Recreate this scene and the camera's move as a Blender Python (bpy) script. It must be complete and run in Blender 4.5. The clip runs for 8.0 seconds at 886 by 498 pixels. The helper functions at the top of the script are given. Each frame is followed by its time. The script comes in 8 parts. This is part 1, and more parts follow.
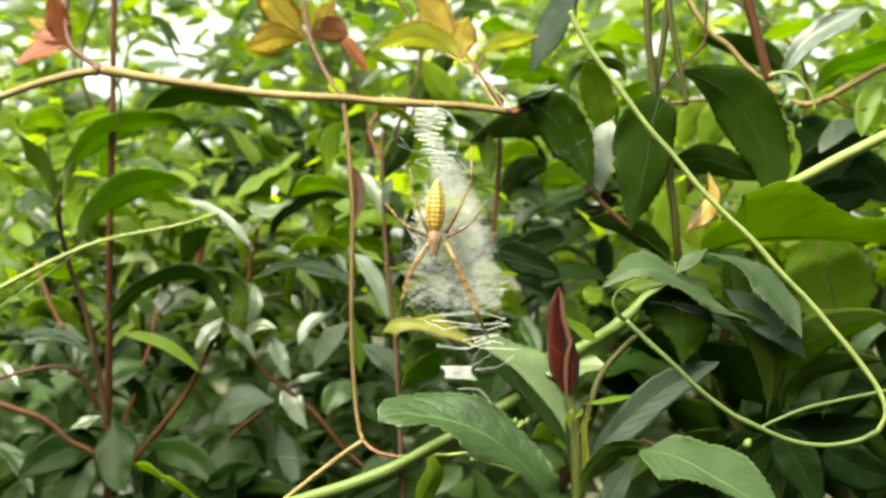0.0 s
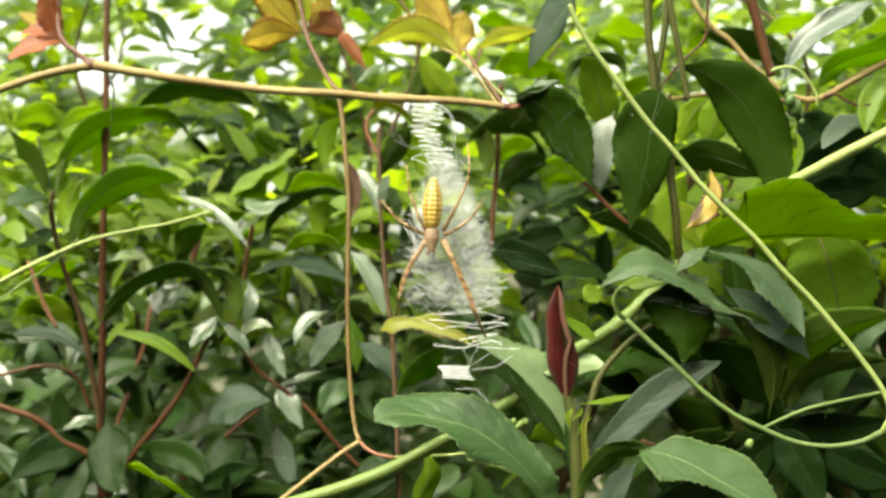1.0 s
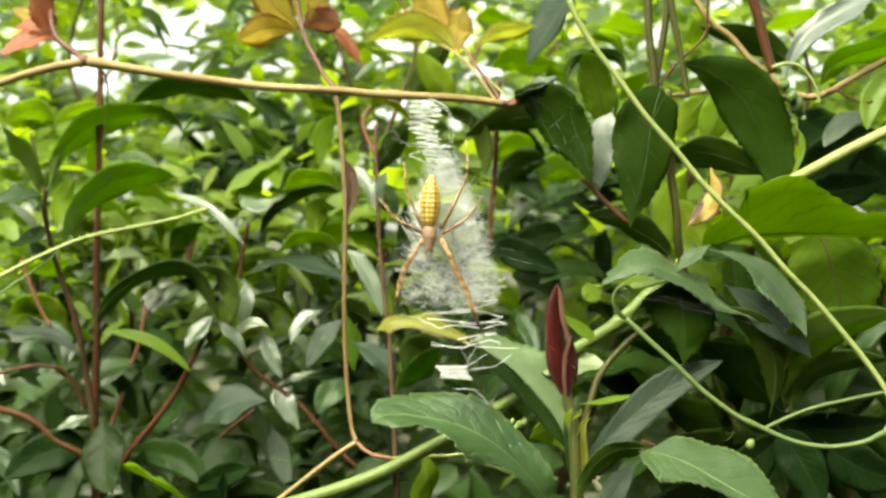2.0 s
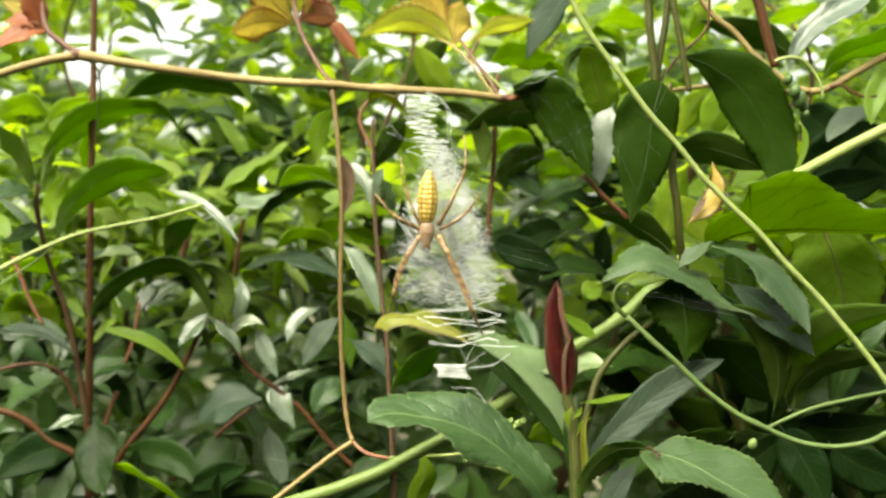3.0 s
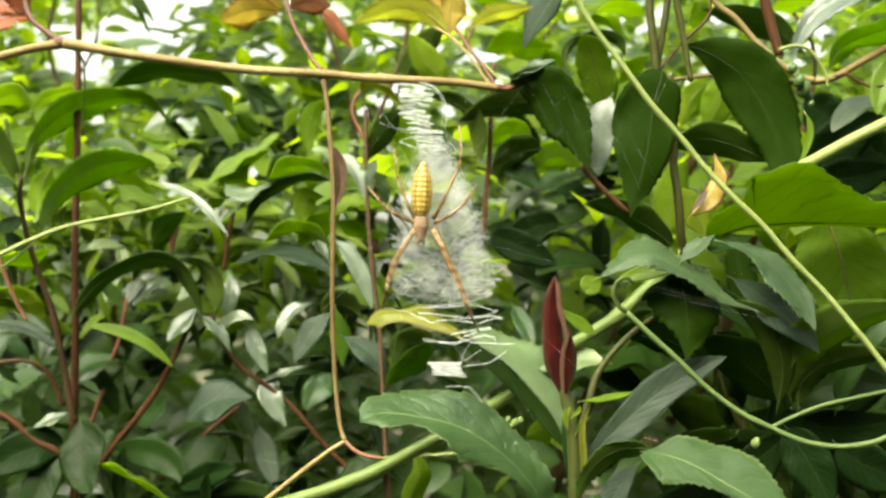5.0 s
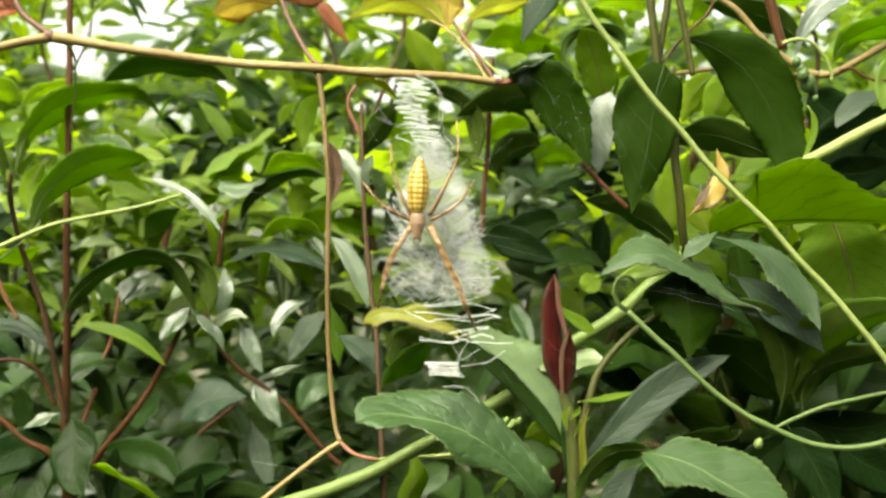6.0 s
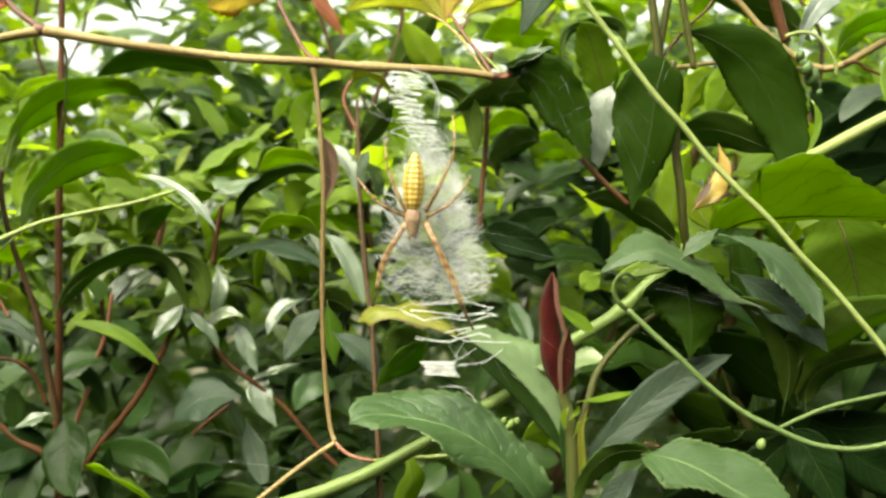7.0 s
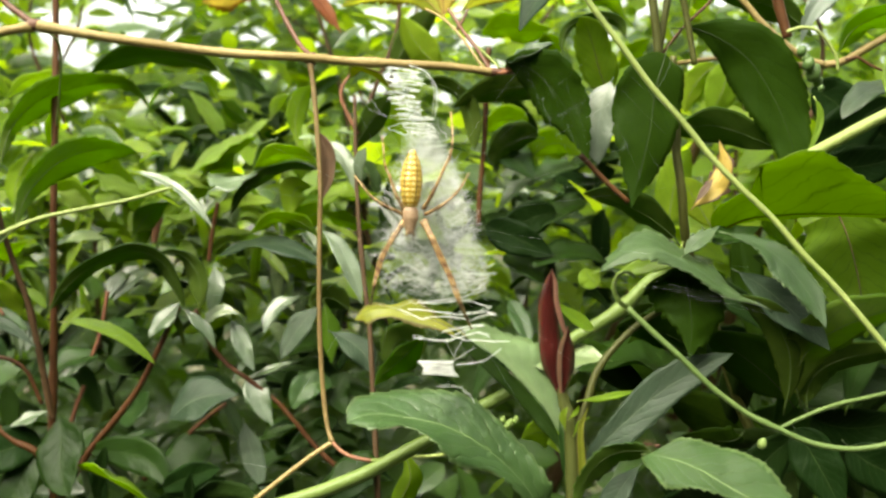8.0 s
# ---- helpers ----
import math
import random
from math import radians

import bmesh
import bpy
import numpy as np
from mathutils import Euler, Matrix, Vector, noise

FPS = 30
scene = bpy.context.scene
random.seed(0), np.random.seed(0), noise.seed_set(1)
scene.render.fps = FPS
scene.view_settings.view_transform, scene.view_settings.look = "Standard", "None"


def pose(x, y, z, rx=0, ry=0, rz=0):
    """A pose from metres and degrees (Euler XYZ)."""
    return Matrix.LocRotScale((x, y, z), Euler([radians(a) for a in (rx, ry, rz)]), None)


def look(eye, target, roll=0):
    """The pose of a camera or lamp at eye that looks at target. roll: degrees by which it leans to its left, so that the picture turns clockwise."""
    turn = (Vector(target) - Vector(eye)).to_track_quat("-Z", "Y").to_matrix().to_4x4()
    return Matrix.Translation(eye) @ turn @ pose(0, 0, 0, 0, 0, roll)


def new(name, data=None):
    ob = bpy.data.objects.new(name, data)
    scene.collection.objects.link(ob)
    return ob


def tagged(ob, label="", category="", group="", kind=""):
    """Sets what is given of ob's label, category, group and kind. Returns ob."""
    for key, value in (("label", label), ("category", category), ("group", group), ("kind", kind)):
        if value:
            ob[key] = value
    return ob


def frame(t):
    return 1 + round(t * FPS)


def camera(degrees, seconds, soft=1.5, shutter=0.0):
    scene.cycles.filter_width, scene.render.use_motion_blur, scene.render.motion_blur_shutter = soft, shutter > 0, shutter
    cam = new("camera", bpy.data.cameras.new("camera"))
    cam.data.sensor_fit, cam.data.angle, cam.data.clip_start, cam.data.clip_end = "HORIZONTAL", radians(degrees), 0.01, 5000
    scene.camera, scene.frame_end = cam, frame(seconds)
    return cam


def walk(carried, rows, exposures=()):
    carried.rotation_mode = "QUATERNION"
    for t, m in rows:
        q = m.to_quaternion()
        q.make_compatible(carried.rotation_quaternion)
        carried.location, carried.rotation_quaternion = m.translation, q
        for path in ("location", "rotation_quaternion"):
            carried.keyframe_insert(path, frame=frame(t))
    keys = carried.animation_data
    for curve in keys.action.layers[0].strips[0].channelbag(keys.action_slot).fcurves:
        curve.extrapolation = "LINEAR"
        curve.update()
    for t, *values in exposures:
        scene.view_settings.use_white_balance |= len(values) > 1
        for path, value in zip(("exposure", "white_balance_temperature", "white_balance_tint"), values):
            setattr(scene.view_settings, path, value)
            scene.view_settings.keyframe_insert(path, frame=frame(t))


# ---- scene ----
cam = camera(42.0, 8.0, soft=2.5)
cam.data.dof.use_dof = True
cam.data.dof.focus_distance = 0.285
cam.data.dof.aperture_fstop = 14.5
PATH = [
    (0, (0.01721, -0.29381, 0.99367), (0.00073, 0.00565, 1.00116), 0.10),
    (0.5, (0.01790, -0.29129, 0.99358), (0.00110, 0.00815, 1.00086), 0.08),
    (1, (0.01751, -0.28919, 0.99434), (0.00119, 0.01030, 1.00073), 0.07),
    (1.5, (0.01703, -0.28773, 0.99447), (0.00132, 0.01180, 1.00048), 0.07),
    (3, (0.01709, -0.28079, 0.99443), (0.00191, 0.01878, 0.99961), 0.06),
    (3.5, (0.01630, -0.27901, 0.99520), (0.00198, 0.02062, 0.99938), 0.04),
    (4, (0.01679, -0.27670, 0.99503), (0.00231, 0.02292, 0.99902), 0.06),
    (4.5, (0.01644, -0.27458, 0.99504), (0.00257, 0.02508, 0.99869), 0.05),
    (6, (0.01683, -0.26652, 0.99550), (0.00333, 0.03317, 0.99757), 0.02),
    (6.5, (0.01745, -0.26388, 0.99514), (0.00361, 0.03579, 0.99715), 0.02),
    (7, (0.01813, -0.26116, 0.99571), (0.00390, 0.03850, 0.99687), -0.00),
    (7.5, (0.01893, -0.25861, 0.99608), (0.00415, 0.04102, 0.99654), -0.01),
    (8, (0.01796, -0.25827, 0.99646), (0.00426, 0.04142, 0.99627), -0.02),
]
walk(cam, [(t, look(eye, target, roll)) for t, eye, target, roll in PATH], exposures=[(0, 1.94, 7600, 0), (8, 1.94, 7600, 0)])

# ---- world and sun: bright overcast ----
SUN_UP, SUN_TURN = radians(54), radians(212)
world = bpy.data.worlds.new("overcast_sky")
scene.world = world
world.use_nodes = True
wn = world.node_tree.nodes
sky = wn.new("ShaderNodeTexSky")
sky.sky_type, sky.sun_disc = "NISHITA", False
sky.sun_elevation, sky.sun_rotation = SUN_UP, SUN_TURN
sky.air_density, sky.dust_density, sky.ozone_density = 1.0, 4.0, 1.0
grey = wn.new("ShaderNodeHueSaturation")
grey.inputs["Saturation"].default_value = 0.25
world.node_tree.links.new(sky.outputs[0], grey.inputs["Color"])
world.node_tree.links.new(grey.outputs[0], wn["Background"].inputs["Color"])
wn["Background"].inputs["Strength"].default_value = 0.15

sun = new("sun", bpy.data.lights.new("sun", "SUN"))
sun.data.energy, sun.data.angle, sun.data.color = 2.0, radians(45), (1.0, 0.97, 0.92)
sun.matrix_world = look((-0.65, -0.95, 2.7), (0, 0.1, 1.0))


# ---- materials ----
def shader(name, rough=0.5):
    mat = bpy.data.materials.new(name)
    mat.use_nodes = True
    tree = mat.node_tree
    bsdf = tree.nodes["Principled BSDF"]
    bsdf.inputs["Roughness"].default_value = rough
    return mat, tree, bsdf


def node(tree, kind, **values):
    made = tree.nodes.new(kind)
    for key, value in values.items():
        made.inputs[key.replace("_", " ")].default_value = value
    return made


def ramp(tree, source, stops):
    made = tree.nodes.new("ShaderNodeValToRGB")
    while len(made.color_ramp.elements) < len(stops):
        made.color_ramp.elements.new(0.5)
    for element, (place, colour) in zip(made.color_ramp.elements, stops):
        element.position, element.color = place, (*colour, 1)
    tree.links.new(source, made.inputs["Fac"])
    return made


def math_node(tree, operation, a, b=None, c=None):
    made = tree.nodes.new("ShaderNodeMath")
    made.operation = operation
    for slot, value in enumerate((a, b, c)):
        if value is None:
            continue
        if isinstance(value, (int, float)):
            made.inputs[slot].default_value = value
        else:
            tree.links.new(value, made.inputs[slot])
    return made.outputs[0]


def mix(tree, factor, a, b, blend="MIX"):
    made = tree.nodes.new("ShaderNodeMix")
    made.data_type, made.blend_type = "RGBA", blend
    for slot, value in (("Factor", factor), ("A", a), ("B", b)):
        socket = [s for s in made.inputs if s.name == slot and s.type == ("VALUE" if slot == "Factor" else "RGBA")][0]
        if isinstance(value, (int, float)):
            socket.default_value = value
        elif isinstance(value, tuple):
            socket.default_value = (*value, 1)
        else:
            tree.links.new(value, socket)
    return [s for s in made.outputs if s.type == "RGBA"][0]


def leaf_material(name, colour, lit, through_share, rough, vein, edge=None, spots=0.0, island=False, shine=0.5, rib_gain=1.3, relief_depth=0.0003, margin=None, coat=0.0):
    """A leaf blade: colour by reflection, lit by light that comes through it, veins by the blade's own coordinates."""
    mat, tree, bsdf = shader(name, rough)
    uv = tree.nodes.new("ShaderNodeUVMap")
    split = tree.nodes.new("ShaderNodeSeparateXYZ")
    tree.links.new(uv.outputs[0], split.inputs[0])
    along, across = split.outputs[0], split.outputs[1]
    off = math_node(tree, "ABSOLUTE", math_node(tree, "MULTIPLY_ADD", across, 2.0, -1.0))
    rib = ramp(tree, off, [(0.012, (1, 1, 1)), (0.036, (0, 0, 0))]).outputs[0]
    wob = node(tree, "ShaderNodeTexNoise", Scale=9.0, Detail=2.0)
    tree.links.new(uv.outputs[0], wob.inputs["Vector"])
    phase = math_node(tree, "MULTIPLY_ADD", along, 9.0, math_node(tree, "MULTIPLY", off, -2.6))
    phase = math_node(tree, "ADD", phase, math_node(tree, "MULTIPLY", wob.outputs["Fac"], 0.9))
    saw = math_node(tree, "ABSOLUTE", math_node(tree, "MULTIPLY_ADD", math_node(tree, "FRACT", phase), 2.0, -1.0))
    side = math_node(tree, "MULTIPLY", math_node(tree, "SMOOTH_MIN", 1.0, math_node(tree, "MAXIMUM", math_node(tree, "MULTIPLY_ADD", saw, 8.0, -7.0), 0.0), 0.05), 0.5)
    veins = math_node(tree, "MAXIMUM", math_node(tree, "MULTIPLY", rib, 0.8), side)
    place = tree.nodes.new("ShaderNodeNewGeometry")
    if island:
        chance = place.outputs["Random Per Island"]
    else:
        chance = tree.nodes.new("ShaderNodeObjectInfo").outputs["Random"]
    big = node(tree, "ShaderNodeTexNoise", Scale=90.0, Detail=3.0)
    fine = node(tree, "ShaderNodeTexNoise", Scale=900.0, Detail=4.0)
    tree.links.new(place.outputs["Position"], big.inputs["Vector"])
    tree.links.new(place.outputs["Position"], fine.inputs["Vector"])
    dark = tuple(c * 0.62 for c in colour)
    pale = (min(1, colour[0] * 1.7), min(1, colour[1] * 1.35), colour[2] * 1.3)
    mottle = node(tree, "ShaderNodeTexNoise", Scale=310.0, Detail=5.0, Roughness=0.65)
    tree.links.new(place.outputs["Position"], mottle.inputs["Vector"])
    tone = math_node(tree, "ADD", math_node(tree, "MULTIPLY", chance, 0.55), math_node(tree, "MULTIPLY", big.outputs["Fac"], 0.5))
    body = ramp(tree, tone, [(0.15, dark), (0.5, colour), (0.9, pale)]).outputs[0]
    blotch = ramp(tree, mottle.outputs["Fac"], [(0.38, (1, 1, 1)), (0.62, (0, 0, 0))]).outputs[0]
    body = mix(tree, math_node(tree, "MULTIPLY", blotch, 0.55), body, dark)
    body = mix(tree, math_node(tree, "MULTIPLY", fine.outputs["Fac"], 0.3), body, dark)
    body = mix(tree, math_node(tree, "MULTIPLY", side, 1.3), body, vein)
    body = mix(tree, math_node(tree, "MULTIPLY", rib, 0.85), body, tuple(c * rib_gain for c in vein))
    if edge:
        rim = ramp(tree, math_node(tree, "ADD", off, math_node(tree, "MULTIPLY", big.outputs["Fac"], 0.3)), [(0.84, (0, 0, 0)), (1.18, (1, 1, 1))]).outputs[0]
        body = mix(tree, rim, body, edge)
    if margin:
        line = ramp(tree, off, [(0.90, (0, 0, 0)), (0.965, (1, 1, 1))]).outputs[0]
        body = mix(tree, math_node(tree, "MULTIPLY", line, 0.4), body, margin)
    if spots:
        dots = node(tree, "ShaderNodeTexVoronoi", Scale=420.0)
        tree.links.new(place.outputs["Position"], dots.inputs["Vector"])
        mask = math_node(tree, "MULTIPLY", math_node(tree, "LESS_THAN", dots.outputs["Distance"], 0.16), spots)
        body = mix(tree, mask, body, (0.09, 0.05, 0.02))
    tree.links.new(body, bsdf.inputs["Base Color"])
    gloss = math_node(tree, "ADD", math_node(tree, "MULTIPLY", big.outputs["Fac"], 0.2), math_node(tree, "MULTIPLY", mottle.outputs["Fac"], 0.25))
    tree.links.new(math_node(tree, "ADD", gloss, rough - 0.22), bsdf.inputs["Roughness"])
    bump = node(tree, "ShaderNodeBump", Strength=0.75, Distance=relief_depth)
    relief = math_node(tree, "ADD", math_node(tree, "MULTIPLY", veins, -0.45), math_node(tree, "MULTIPLY", fine.outputs["Fac"], 0.35))
    relief = math_node(tree, "ADD", relief, math_node(tree, "MULTIPLY", big.outputs["Fac"], 1.6))
    relief = math_node(tree, "ADD", relief, math_node(tree, "MULTIPLY", math_node(tree, "POWER", saw, 2.0), -0.16))
    relief = math_node(tree, "ADD", relief, math_node(tree, "MULTIPLY", mottle.outputs["Fac"], 0.9))
    tree.links.new(relief, bump.inputs["Height"])
    tree.links.new(bump.outputs[0], bsdf.inputs["Normal"])
    thin = tree.nodes.new("ShaderNodeBsdfTranslucent")
    glow = mix(tree, math_node(tree, "MULTIPLY", veins, 0.85), lit, dark)
    glow = mix(tree, math_node(tree, "MULTIPLY", chance, 0.35), glow, colour)
    if edge:
        glow = mix(tree, rim, glow, edge)
    tree.links.new(glow, thin.inputs["Color"])
    both = tree.nodes.new("ShaderNodeMixShader")
    both.inputs[0].default_value = through_share
    bsdf.inputs["Specular IOR Level"].default_value = shine
    bsdf.inputs["Coat Weight"].default_value = coat
    bsdf.inputs["Coat Roughness"].default_value = 0.22
    tree.links.new(bsdf.outputs[0], both.inputs[1])
    tree.links.new(thin.outputs[0], both.inputs[2])
    tree.links.new(both.outputs[0], tree.nodes["Material Output"].inputs["Surface"])
    return mat


def stem_material(name, colour, other, rough=0.5, scale=260.0):
    mat, tree, bsdf = shader(name, rough)
    place = tree.nodes.new("ShaderNodeNewGeometry")
    stretch = tree.nodes.new("ShaderNodeMapping")
    stretch.inputs["Scale"].default_value = (1.0, 1.0, 0.35)
    tree.links.new(place.outputs["Position"], stretch.inputs["Vector"])
    coarse = node(tree, "ShaderNodeTexNoise", Scale=scale * 0.2, Detail=3.0)
    fine = node(tree, "ShaderNodeTexNoise", Scale=scale * 4, Detail=4.0)
    for tex in (coarse, fine):
        tree.links.new(stretch.outputs[0], tex.inputs["Vector"])
    body = ramp(tree, coarse.outputs["Fac"], [(0.35, colour), (0.68, other)]).outputs[0]
    body = mix(tree, math_node(tree, "MULTIPLY", fine.outputs["Fac"], 0.4), body, tuple(c * 0.5 for c in colour))
    tree.links.new(body, bsdf.inputs["Base Color"])
    bsdf.inputs["Specular IOR Level"].default_value = 0.28
    bump = node(tree, "ShaderNodeBump", Strength=0.9, Distance=0.0003)
    tree.links.new(fine.outputs["Fac"], bump.inputs["Height"])
    tree.links.new(bump.outputs[0], bsdf.inputs["Normal"])
    return mat


# top face, underside and rib of each kind of leaf
def leaf_kind(name, top, under, lit, share, rough, vein, rib, shine=0.5, **more):
    return (leaf_material(name + "_top", top, lit, share, rough, vein, shine=shine, **more),
            leaf_material(name + "_under", under, lit, share, 0.55, tuple(0.5 * (a + b) for a, b in zip(under, vein)), shine=0.05, **{**more, "relief_depth": 0.0002}),
            stem_material(name + "_rib", rib, tuple(c * 1.25 for c in rib)))


def bud_kind():
    """Smooth shiny dark red skin of a leaf that is still rolled."""
    mat, tree, bsdf = shader("bud_skin", 0.24)
    place = tree.nodes.new("ShaderNodeNewGeometry")
    soft = node(tree, "ShaderNodeTexNoise", Scale=160.0, Detail=3.0)
    tree.links.new(place.outputs["Position"], soft.inputs["Vector"])
    tree.links.new(ramp(tree, soft.outputs["Fac"], [(0.35, (0.036, 0.005, 0.005)), (0.65, (0.070, 0.009, 0.008))]).outputs[0], bsdf.inputs["Base Color"])
    bsdf.inputs["Specular IOR Level"].default_value = 1.0
    bsdf.inputs["Coat Weight"].default_value = 0.5
    bsdf.inputs["Coat Roughness"].default_value = 0.2
    bsdf.inputs["Subsurface Weight"].default_value = 0.1
    bsdf.inputs["Subsurface Radius"].default_value = (0.001, 0.0002, 0.0002)
    return mat, mat, mat


MATURE = leaf_kind("leaf_mature", (0.024, 0.070, 0.013), (0.044, 0.080, 0.012), (0.15, 0.30, 0.006), 0.32, 0.42, (0.075, 0.125, 0.03), (0.08, 0.13, 0.03), shine=0.4)
FRESH = leaf_kind("leaf_fresh", (0.037, 0.087, 0.015), (0.088, 0.145, 0.030), (0.37, 0.60, 0.015), 0.5, 0.44, (0.125, 0.19, 0.06), (0.12, 0.18, 0.04), shine=0.32, rib_gain=1.5)
# Dark green of the broad leaves; elsewhere it also stands in for shade.
DARK = leaf_kind("leaf_dark", (0.017, 0.044, 0.006), (0.020, 0.048, 0.003), (0.08, 0.19, 0.003), 0.35, 0.40, (0.026, 0.054, 0.007), (0.024, 0.046, 0.006), shine=0.14, rib_gain=1.2)
GREY = leaf_kind("leaf_grey", (0.023, 0.047, 0.023), (0.045, 0.065, 0.045), (0.06, 0.10, 0.02), 0.15, 0.55, (0.06, 0.08, 0.045), (0.06, 0.08, 0.05), shine=0.3)
SILVER = leaf_kind("leaf_waxy", (0.048, 0.092, 0.032), (0.08, 0.12, 0.055), (0.14, 0.25, 0.03), 0.2, 0.34, (0.075, 0.12, 0.055), (0.09, 0.14, 0.06), shine=0.9, coat=0.15, relief_depth=0.0002)
# Near-black green that puts the shade inside the shrubs into leaf colour.
SHADED = leaf_kind("leaf_shaded", (0.009, 0.026, 0.005), (0.016, 0.034, 0.006), (0.03, 0.08, 0.004), 0.15, 0.45, (0.025, 0.045, 0.012), (0.022, 0.036, 0.011), shine=0.06)
YOUNG = leaf_kind("leaf_young", (0.17, 0.28, 0.022), (0.17, 0.27, 0.024), (0.50, 0.72, 0.015), 0.5, 0.40, (0.16, 0.26, 0.045), (0.20, 0.25, 0.06))
# Backlit look is put into colour: base and through-colour brighter than MATURE's.
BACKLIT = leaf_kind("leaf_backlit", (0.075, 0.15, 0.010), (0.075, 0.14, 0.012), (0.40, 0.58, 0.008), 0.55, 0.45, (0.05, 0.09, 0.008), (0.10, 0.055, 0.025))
AMBER = leaf_kind("leaf_amber", (0.43, 0.37, 0.08), (0.42, 0.35, 0.09), (0.95, 0.82, 0.32), 0.62, 0.5, (0.20, 0.09, 0.025), (0.22, 0.09, 0.04), edge=(0.42, 0.27, 0.07), shine=0.3)
LIME = leaf_kind("leaf_lime", (0.42, 0.48, 0.09), (0.42, 0.47, 0.10), (0.92, 0.95, 0.26), 0.62, 0.5, (0.17, 0.18, 0.03), (0.30, 0.20, 0.07), edge=(0.42, 0.36, 0.08), shine=0.3)
RED = leaf_kind("leaf_red", (0.30, 0.12, 0.05), (0.31, 0.13, 0.06), (0.72, 0.31, 0.12), 0.5, 0.45, (0.18, 0.04, 0.03), (0.22, 0.06, 0.05))
OLIVE = leaf_kind("leaf_olive", (0.19, 0.23, 0.022), (0.16, 0.19, 0.022), (0.46, 0.54, 0.02), 0.45, 0.45, (0.12, 0.13, 0.03), (0.16, 0.16, 0.04), edge=(0.17, 0.15, 0.04))
# Pale base colour carries the whitish sky sheen of glossy leaves.
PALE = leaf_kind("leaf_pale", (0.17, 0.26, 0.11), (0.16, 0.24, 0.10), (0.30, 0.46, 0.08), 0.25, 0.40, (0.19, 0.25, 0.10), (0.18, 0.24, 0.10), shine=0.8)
YELLOW = leaf_kind("leaf_dying", (0.48, 0.37, 0.08), (0.44, 0.34, 0.09), (0.66, 0.52, 0.10), 0.4, 0.5, (0.30, 0.19, 0.05), (0.27, 0.18, 0.06), edge=(0.08, 0.04, 0.02), spots=0.8)
BROWN = leaf_kind("leaf_withered", (0.13, 0.08, 0.045), (0.15, 0.09, 0.06), (0.18, 0.09, 0.04), 0.2, 0.6, (0.08, 0.04, 0.02), (0.10, 0.06, 0.035))
BUD = bud_kind()
BUD_SCALE = leaf_kind("bud_scale", (0.15, 0.085, 0.05), (0.15, 0.08, 0.05), (0.22, 0.10, 0.05), 0.2, 0.6, (0.17, 0.09, 0.06), (0.15, 0.08, 0.05), shine=0.3)
# Next two kinds: reflected sky put into a lighter base colour, besides gloss.
SHEEN_GREY = leaf_kind("leaf_painted_sheen_grey", (0.095, 0.135, 0.095), (0.085, 0.13, 0.06), (0.20, 0.32, 0.06), 0.2, 0.36, (0.11, 0.15, 0.10), (0.12, 0.17, 0.09), shine=0.8, coat=0.1, relief_depth=0.0002)
SHEEN_PAINT = leaf_kind("leaf_painted_sheen", (0.155, 0.215, 0.13), (0.14, 0.19, 0.10), (0.26, 0.38, 0.08), 0.2, 0.34, (0.21, 0.27, 0.17), (0.20, 0.25, 0.14), shine=0.9, coat=0.2, relief_depth=0.00015)
FROST = leaf_kind("leaf_frost", (0.042, 0.086, 0.030), (0.085, 0.13, 0.05), (0.20, 0.34, 0.04), 0.25, 0.45, (0.085, 0.13, 0.06), (0.12, 0.17, 0.08), shine=0.4, margin=(0.18, 0.25, 0.11))
ANTLEAF = leaf_kind("leaf_soft_green", (0.050, 0.105, 0.030), (0.085, 0.14, 0.03), (0.24, 0.42, 0.02), 0.3, 0.50, (0.15, 0.22, 0.08), (0.16, 0.22, 0.07), shine=0.25, rib_gain=1.5, relief_depth=0.0006, margin=(0.20, 0.28, 0.10))
FORELEAF = leaf_kind("leaf_fore", (0.038, 0.092, 0.025), (0.088, 0.145, 0.030), (0.24, 0.42, 0.02), 0.3, 0.42, (0.115, 0.18, 0.06), (0.13, 0.19, 0.06), shine=0.6, rib_gain=1.5, relief_depth=0.0007, margin=(0.17, 0.24, 0.09))
BUD_RIM = leaf_kind("bud_rim", (0.26, 0.125, 0.085), (0.24, 0.12, 0.08), (0.30, 0.14, 0.08), 0.2, 0.7, (0.28, 0.15, 0.10), (0.25, 0.13, 0.09), shine=0.2)
RUSTY = leaf_kind("leaf_rusty", (0.34, 0.18, 0.11), (0.33, 0.18, 0.12), (0.80, 0.50, 0.32), 0.5, 0.5, (0.20, 0.08, 0.05), (0.25, 0.09, 0.06), edge=(0.30, 0.12, 0.07), shine=0.3)
LIME_HEDGE = leaf_kind("leaf_new_growth", (0.25, 0.37, 0.07), (0.25, 0.35, 0.08), (0.54, 0.72, 0.10), 0.55, 0.45, (0.24, 0.34, 0.07), (0.24, 0.32, 0.08))
YOUNG_DEEP = leaf_kind("leaf_mid_green", (0.05, 0.12, 0.008), (0.06, 0.125, 0.010), (0.20, 0.40, 0.006), 0.5, 0.45, (0.06, 0.12, 0.02), (0.07, 0.12, 0.02))
HEDGE = leaf_material("hedge_leaf", (0.032, 0.080, 0.012), (0.17, 0.33, 0.006), 0.32, 0.34, (0.08, 0.13, 0.03), island=True, shine=0.75)
